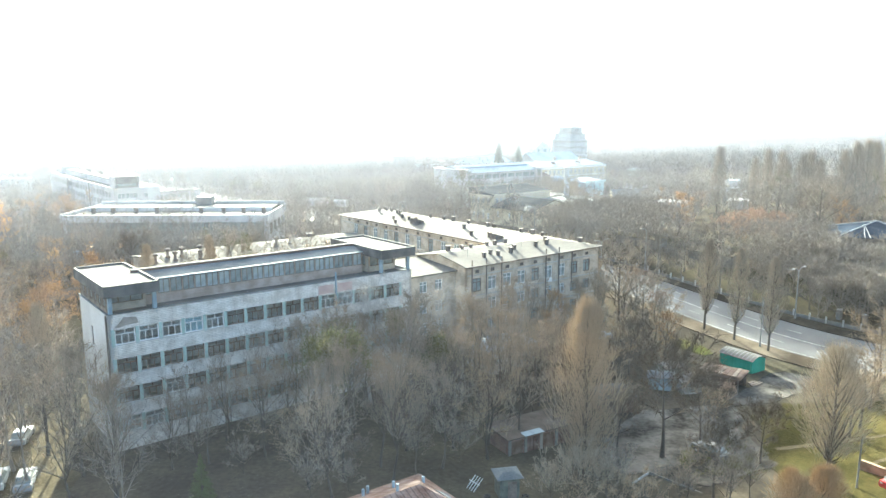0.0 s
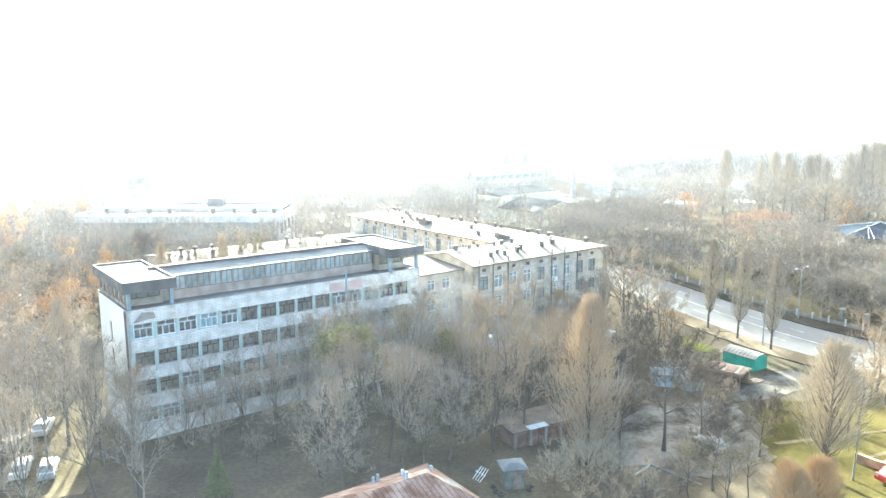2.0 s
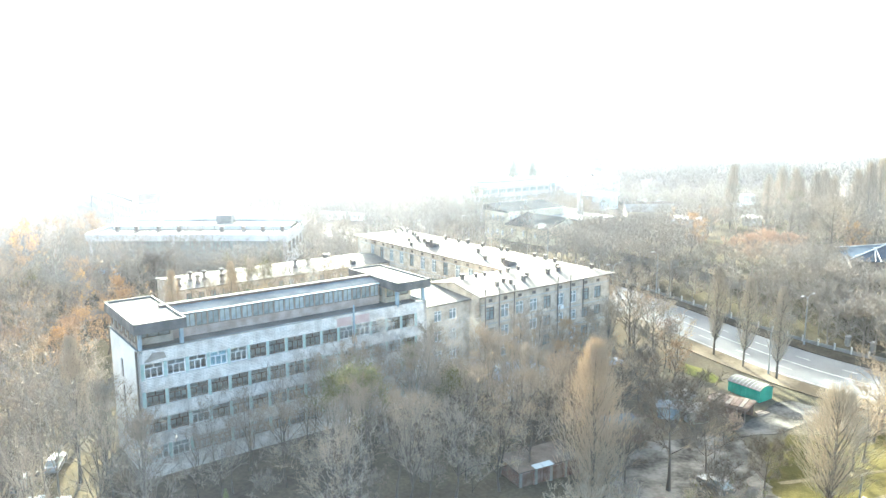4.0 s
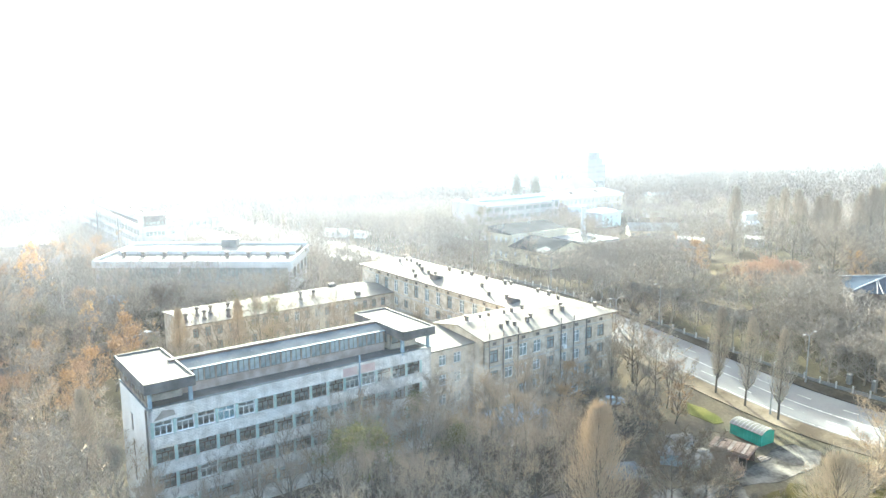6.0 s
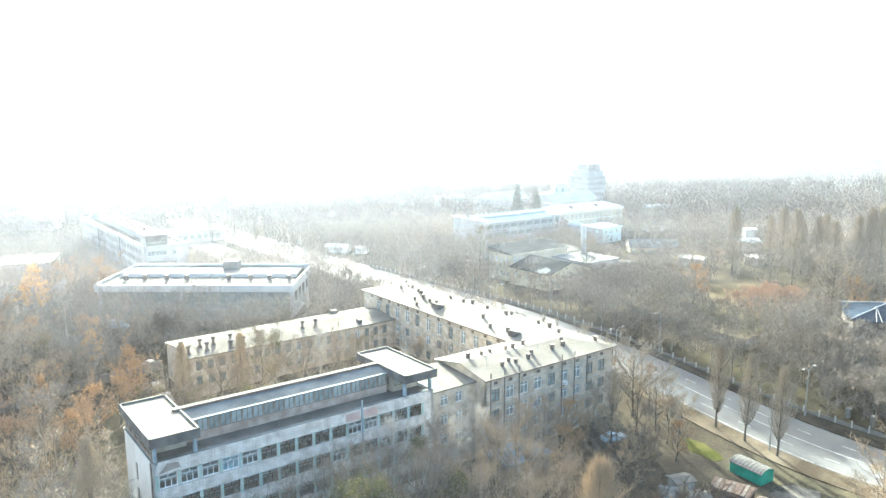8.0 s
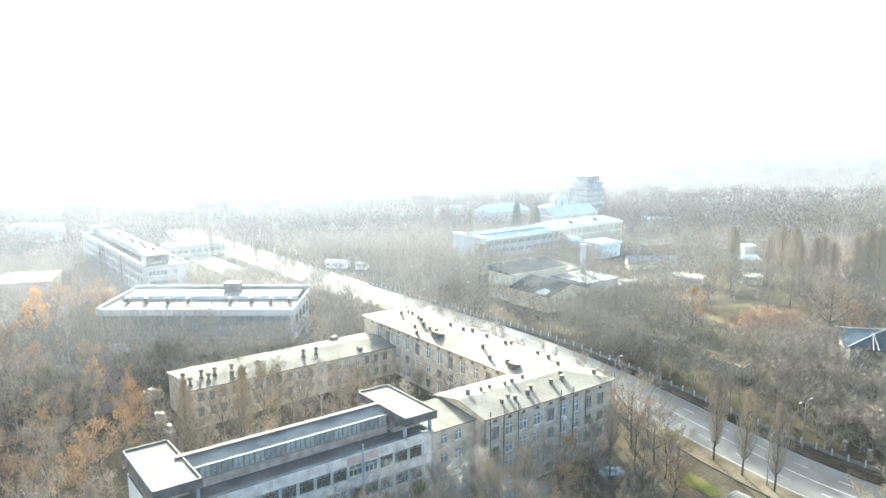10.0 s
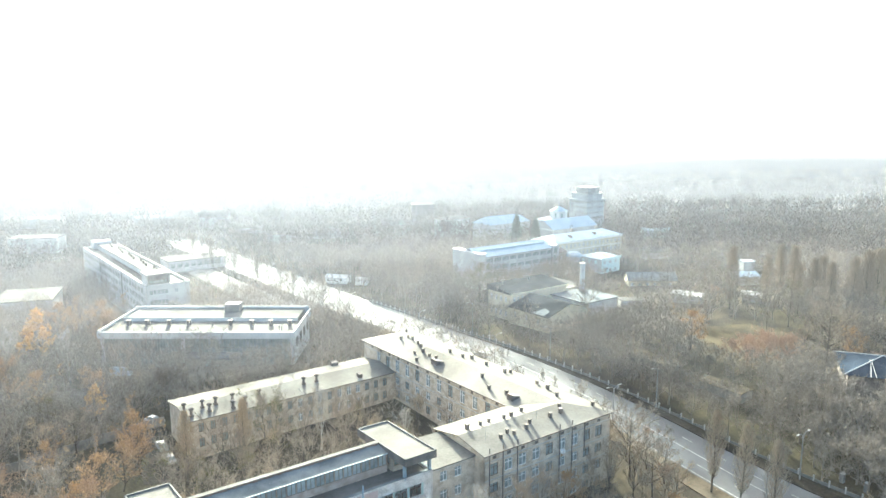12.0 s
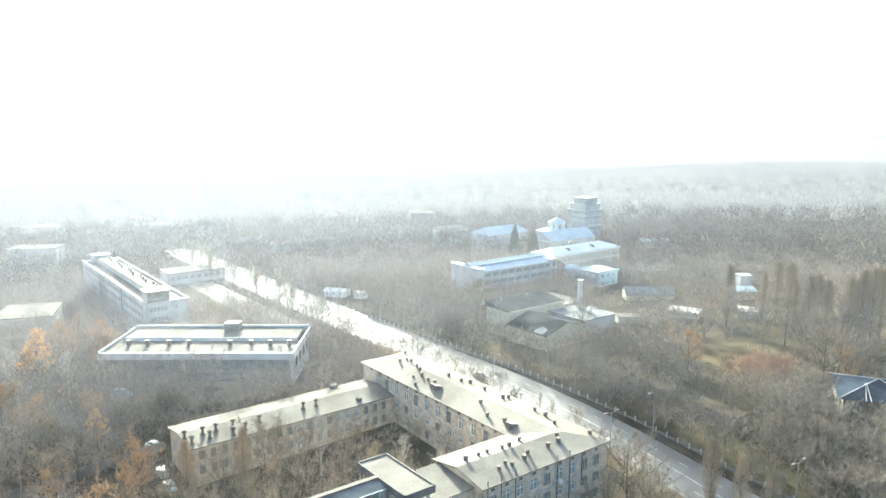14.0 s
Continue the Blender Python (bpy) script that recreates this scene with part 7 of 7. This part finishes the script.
part("roof", Geo().sheet([(-0.3, -0.25, 2.12), (9.2, -0.25, 2.12), (9.2, 4.3, 2.45), (-0.3, 4.3, 2.45)], 0.12), old_roof, gar)
part("roof_sheet", Geo().sheet([(2.0, -0.4, 2.16), (4.7, -0.4, 2.16), (4.7, 0.6, 2.24), (2.0, 0.6, 2.24)], 0.03), blue_roof, gar, "pale blue sheet on the roof")
gar2 = thing("garage_row", pose(18.9, 89.0, float(land(21, 90)), 0, 0, 12), "red brick garage with a blue-grey roof", "garage")
part("wall", wall_geo((0, 0), (4.6, 0), -0.5, 2.3, [(0.4, 2.1, -0.5, 1.8), (2.6, 4.3, -0.5, 1.8)], 0.25), red_brick, gar2)
for p, q in (((4.6, 0), (4.6, 3.6)), ((4.6, 3.6), (0, 3.6)), ((0, 3.6), (0, 0))):
    part("wall", wall_geo(p, q, -0.5, 2.3, (), 0.25), red_brick, gar2)
for k in range(2):
    part("garage_door", Geo().box(0.42 + 2.2 * k, 2.08 + 2.2 * k, 0.08, 0.14, -0.4, 1.78), rust_roof, gar2)
part("roof", Geo().sheet([(-0.3, -0.4, 2.32), (4.9, -0.4, 2.32), (4.9, 3.9, 2.55), (-0.3, 3.9, 2.55)], 0.14), steel_blue, gar2, "blue-grey felt roof")

# booth with a pyramid roof
booth = thing("booth", pose(5.3, 67.2, float(land(5, 67)), 0, 0, 12), "small pale green wooden booth with a grey pyramid roof", "booth")
part("body", Geo().box(-1.0, 1.0, -1.0, 1.0, -0.3, 2.2), old_green, booth)
part("door", Geo().box(-0.2, 0.7, -1.05, -1.0, -0.2, 1.8), old_wood, booth)
part("roof", Geo().hull([(-1.35, -1.35, 2.2), (1.35, -1.35, 2.2), (1.35, 1.35, 2.2), (-1.35, 1.35, 2.2)], [(-0.6, -0.4, 2.55), (0.6, -0.4, 2.55), (0.6, 0.4, 2.55), (-0.6, 0.4, 2.55)]), steel_blue, booth)
bx, by = 2.0, 67.4
junk = thing("scrap_frame", pose(bx, by, float(land(bx, by)), 0, 0, 40), "pale tubular scrap frame leaning on the ground", "scrap")
for k in range(4):
    part("bar", Geo().tube((0, 0.35 * k, 0.0), (1.4, 0.35 * k + 0.2, 0.9), 0.04, 0.04, 5), white_paint, junk)
part("bar", Geo().tube((0.7, -0.1, 0.5), (0.7, 1.4, 0.55), 0.04, 0.04, 5), white_paint, junk)

# house with a rusty hipped roof and blue vent pipes
red = thing("rusty_roof_house", pose(-3.6, 61.5, 0, 0, 0, 37), "low house with a rust-red patched hipped roof and blue vent pipes", "house")
part("wall", wall_geo((-11, -10), (0.4, -10), -0.5, 3.4, [(1.5 + 3 * k, 2.7 + 3 * k, 1.0, 2.4) for k in range(3)], 0.3), red_brick, red)
for p, q in (((0.4, -10), (0.4, 0)), ((0.4, 0), (-11, 0)), ((-11, 0), (-11, -10))):
    part("wall", wall_geo(p, q, -0.5, 3.4, (), 0.3), red_brick, red)
ra, rb, rc, rd = (-11.5, -10.5, 3.4), (0.9, -10.5, 3.4), (0.9, 0.5, 3.4), (-11.5, 0.5, 3.4)
r1, r2 = (-8.0, -4.6, 5.6), (-2.6, -4.6, 5.6)
for pts in ([ra, rb, r2, r1], [rb, rc, r2], [rc, rd, r1, r2], [rd, ra, r1]):
    part("roof_slope", Geo().sheet(pts, 0.1), rust_roof, red, "rust-red sheet roof with pale worn patches")
part("roof_patch", Geo().sheet([(0.5, -9.2, 3.62), (0.55, -4.4, 3.62), (-1.1, -4.6, 4.68), (-1.0, -7.2, 4.68)], 0.04), steel_blue, red, "blue-grey repair sheet on the roof")
for x, y, z in ((-6.0, -1.2, 4.2), (-5.2, -0.6, 4.0), (-3.6, -2.2, 4.6), (-1.2, -3.2, 4.7), (-4.6, -4.4, 5.6)):
    part("vent_pipe", Geo().tube((x, y, z - 0.3), (x, y, z + 0.55), 0.13, 0.13, 8), pale_blue_metal, red, "pale blue vent pipe")

# low white fence and wall pieces in the yard
wall_l = thing("yard_wall", pose(20.9, 72.9, float(land(22, 71)) - 0.1, 0, 0, -48), "low white slab edging bent round the yard", "wall")
for k in range(4):
    part("panel", Geo().box(1.75 * k + 0.08, 1.75 * k + 1.7, -0.06, 0.06, 0, 0.3), dark_concrete, wall_l)
for k in range(2):
    part("panel", Geo().add(*[[tuple(pose(0, 0, 0, 0, 0, -85) @ Vector(p)) for p in Geo().box(1.75 * k + 0.1, 1.75 * k + 1.7, -0.06, 0.06, 0, 0.3).v], Geo().box(0, 1, 0, 1, 0, 1).f]), concrete, wall_l)
for v in (-23.3, -27.6):
    pillar = thing("gate_pillar", on_grid(114.0, v), "square whitewashed gate pillar in the fence", "pillar", "gate pillars")
    part("shaft", Geo().box(-0.35, 0.35, -0.35, 0.35, -0.5, 1.7), dark_concrete, pillar)
    part("cap", Geo().hull([(-0.45, -0.45, 1.7), (0.45, -0.45, 1.7), (0.45, 0.45, 1.7), (-0.45, 0.45, 1.7)], [(-0.2, -0.2, 1.95), (0.2, -0.2, 1.95), (0.2, 0.2, 1.95), (-0.2, 0.2, 1.95)]), concrete, pillar)
for k, (x, y) in enumerate(((3.6, 65.2), (4.0, 64.7), (6.9, 66.0), (3.3, 66.4), (7.1, 66.8))):
    tyre = thing("tyre", pose(x, y, float(land(x, y)), 12 * (k % 3), 0, 40 * k), "old black tyre lying by the booth", "tyre", "tyres by the booth")
    ring_t = Geo()
    for a in range(12):
        p = [Vector((0.26 * math.cos(6.28319 * b / 12), 0.26 * math.sin(6.28319 * b / 12), 0.12)) for b in (a, a + 1)]
        ring_t.tube(p[0], p[1], 0.11, 0.11, 6)
    part("casing", ring_t, rubber, tyre)
boxw = thing("low_wall", pose(44.4, 69.6, float(land(45, 70)) - 0.3, 0, 0, 33), "low tan board enclosure with a weathered cap", "wall")
part("wall", Geo().box(0, 5, 0, 0.4, 0, 1.1), tan_board, boxw)
part("wall", Geo().box(0, 0.4, 0.41, 3, 0, 1.1), tan_board, boxw)
part("coping", Geo().box(-0.1, 5.1, -0.1, 0.5, 1.1, 1.22), old_wood, boxw)
wall_b = thing("boundary_wall", SITE, "long grey concrete wall behind the long house", "wall")
for k in range(16):
    x, y = world_xy(-20 + 2.5 * k, 72.6)
    part("panel", Geo().box(-20 + 2.5 * k, -17.6 + 2.5 * k, 72.5, 72.7, float(land(x, y)) - 0.5, float(land(x, y)) + 1.9), dark_concrete, wall_b)

bx, by = world_xy(48.2, -5.8)
plain_house("low_shed", pose(bx, by, 0, 0, 0, 37), 8.6, 5.6, 2.5, 0.0, concrete, blue_roof, "low flat shed with a pale blue sheet roof", "shed", [(1.0, 2.2, 0.2, 2.0)])

# cars


def car(x, y, turn, paint, label, van=False):
    """A parked car or van: body, glasshouse, wheels, lights."""
    ln, wd, ht = (5.2, 1.95, 2.2) if van else (4.3, 1.72, 1.45)
    c = thing("van" if van else "car", pose(x, y, float(land(x, y)) + 0.1, 0, 0, turn), label, "van" if van else "car", "parked cars")
    hw = wd / 2
    belt = 1.1 if van else 0.88
    ring = lambda x0, x1, w, z: [(x0, -w, z), (x1, -w, z), (x1, w, z), (x0, w, z)]
    body = Geo().hull(ring(0.08, ln - 0.08, hw - 0.05, 0.22), ring(0.0, ln, hw, 0.5)).hull(ring(0.0, ln, hw, 0.5), ring(0.06, ln - 0.1, hw - 0.06, belt))
    part("body", body, paint, c)
    if van:
        part("roof", Geo().hull(ring(0.1, ln - 1.0, hw - 0.07, belt), ring(0.2, ln - 1.5, hw - 0.16, ht)), paint, c)
        part("windscreen", Geo().hull(ring(ln - 1.02, ln - 0.98, hw - 0.16, belt + 0.05), ring(ln - 1.5, ln - 1.46, hw - 0.22, ht - 0.1)), dusty_glass, c)
    else:
        part("cabin_glass", Geo().hull(ring(0.45, 3.0, hw - 0.1, belt), ring(0.95, 2.35, hw - 0.24, ht - 0.06)), dusty_glass, c, "dark car windows")
        part("roof", Geo().hull(ring(0.9, 2.4, hw - 0.23, ht - 0.06), ring(1.05, 2.25, hw - 0.3, ht)), paint, c)
    for wx in (0.85, ln - 0.85):
        for s in (-1, 1):
            tyre = part("wheel", Geo().tube((wx, s * (hw - 0.2), 0.32), (wx, s * (hw + 0.01), 0.32), 0.32, 0.32, 14), rubber, c)
            part("rim", Geo().tube((wx, s * (hw + 0.011), 0.32), (wx, s * (hw + 0.03), 0.32), 0.19, 0.17, 10), grey_metal, tyre)
    for s in (-1, 1):
        part("headlight", Geo().box(ln - 0.06, ln + 0.012, s * (hw - 0.35) - 0.15, s * (hw - 0.35) + 0.15, 0.58, 0.74), white_paint, c)
        part("tail_light", Geo().box(-0.012, 0.06, s * (hw - 0.28) - 0.12, s * (hw - 0.28) + 0.12, 0.6, 0.76), pink_panel, c)
    return c


silver, white_c, red_c, dark_c, blue_c = (car_paint(n, c) for n, c in (("silver_paint", (0.3, 0.32, 0.34)), ("white_car_paint", (0.55, 0.55, 0.55)), ("red_car_paint", (0.5, 0.03, 0.03)), ("dark_grey_paint", (0.07, 0.075, 0.08)), ("pale_blue_paint", (0.35, 0.48, 0.6))))
for x, y, turn, paint, lab, van in (
    (-49.3, 77.0, 105, silver, "silver car parked under trees", False), (-50.4, 72.0, 100, dark_c, "dark grey car parked under trees", False),
    (-45.3, 66.2, 112, white_c, "white car parked under trees", False), (-42.3, 66.0, 112, silver, "silver car beside the dry grass", False),
    (30.0, 75.3, 120, dark_c, "dark grey car parked in the yard", False), (42.3, 66.6, 25, red_c, "red car by the low wall", False), (22.3, 116.5, 20, blue_c, "pale blue car parked before the block", False),
    (-70.3, 146.5, -20, white_c, "white car behind the long house", False), (-57.5, 128.5, 127, white_c, "white car parked behind the long house", False), (-61.0, 133.2, 125, silver, "grey car parked behind the long house", False),
    (-92.5, 176.0, 0, blue_c, "pale blue van by the hall", True),
):
    car(x, y, turn, paint, lab, van)
x, y = world_xy(97.5, 62)
car(x, y, 127, silver, "silver car standing at the kerb", False)

# ---- winter mist: see-through sheets added for haze and lens glare, lit by the sun and the sky, ever denser with distance and thinning out upwards ----
def veil_sheet(radius, top, dense, solid_to=0.4):
    m, n, l, p = nodes_of("mist_and_glare_veil")
    veil, clear, mix = n.new("ShaderNodeBsdfTranslucent"), n.new("ShaderNodeBsdfTransparent"), n.new("ShaderNodeMixShader")
    veil.inputs["Color"].default_value = VEIL_TINT
    co, sep, fade = n.new("ShaderNodeTexCoord"), n.new("ShaderNodeSeparateXYZ"), n.new("ShaderNodeMapRange")
    l.new(co.outputs["Object"], sep.inputs[0])
    l.new(sep.outputs["Z"], fade.inputs["Value"])
    fade.interpolation_type = "SMOOTHSTEP"
    fade.inputs["From Min"].default_value, fade.inputs["From Max"].default_value = top * solid_to, top
    fade.inputs["To Min"].default_value, fade.inputs["To Max"].default_value = dense, 0.0
    side, both = n.new("ShaderNodeMapRange"), n.new("ShaderNodeMath")  # denser towards the sun to veil it like glare, thinner over the hill
    l.new(sep.outputs["X"], side.inputs["Value"])
    side.inputs["From Min"].default_value, side.inputs["From Max"].default_value = -0.22 * radius, 0.38 * radius
    side.inputs["To Min"].default_value, side.inputs["To Max"].default_value = 1.0, (0.5 if radius < 500 else 0.92) if dense < 1 else 1.0
    both.operation = "MULTIPLY"
    l.new(fade.outputs["Result"], both.inputs[0])
    l.new(side.outputs["Result"], both.inputs[1])
    l.new(both.outputs[0], mix.inputs["Fac"])
    l.new(clear.outputs[0], mix.inputs[1])
    l.new(veil.outputs[0], mix.inputs[2])
    l.new(mix.outputs[0], n["Material Output"].inputs["Surface"])
    g = Geo()
    pts = [(radius * math.sin(radians(a)), radius * math.cos(radians(a))) for a in range(-180, 181, 4)]
    for (xa, ya), (xb, yb) in zip(pts[:-1], pts[1:]):
        g.add([(xa, ya, -30), (xb, yb, -30), (xb, yb, top), (xa, ya, top)], [(0, 1, 2, 3)])
    return tagged(part("backdrop", g, m), "see-through sheet added for winter mist in the distance and glare up close", "backdrop", kind="structure")


VEIL_TINT = (0.128, 0.136, 0.162, 1)
for radius, top, dense in ((165, 50, 0.06), (218, 55, 0.1), (297, 62, 0.13), (405, 74, 0.19), (560, 88, 0.46), (900, 112, 0.8)):
    veil_sheet(radius, top, dense)
veil_sheet(1250, 330, 1.0, 0.3)
# near veil around the eye, added to lift the darks as lens glare does
veil_sheet(50, 160, 0.022, 0.9)
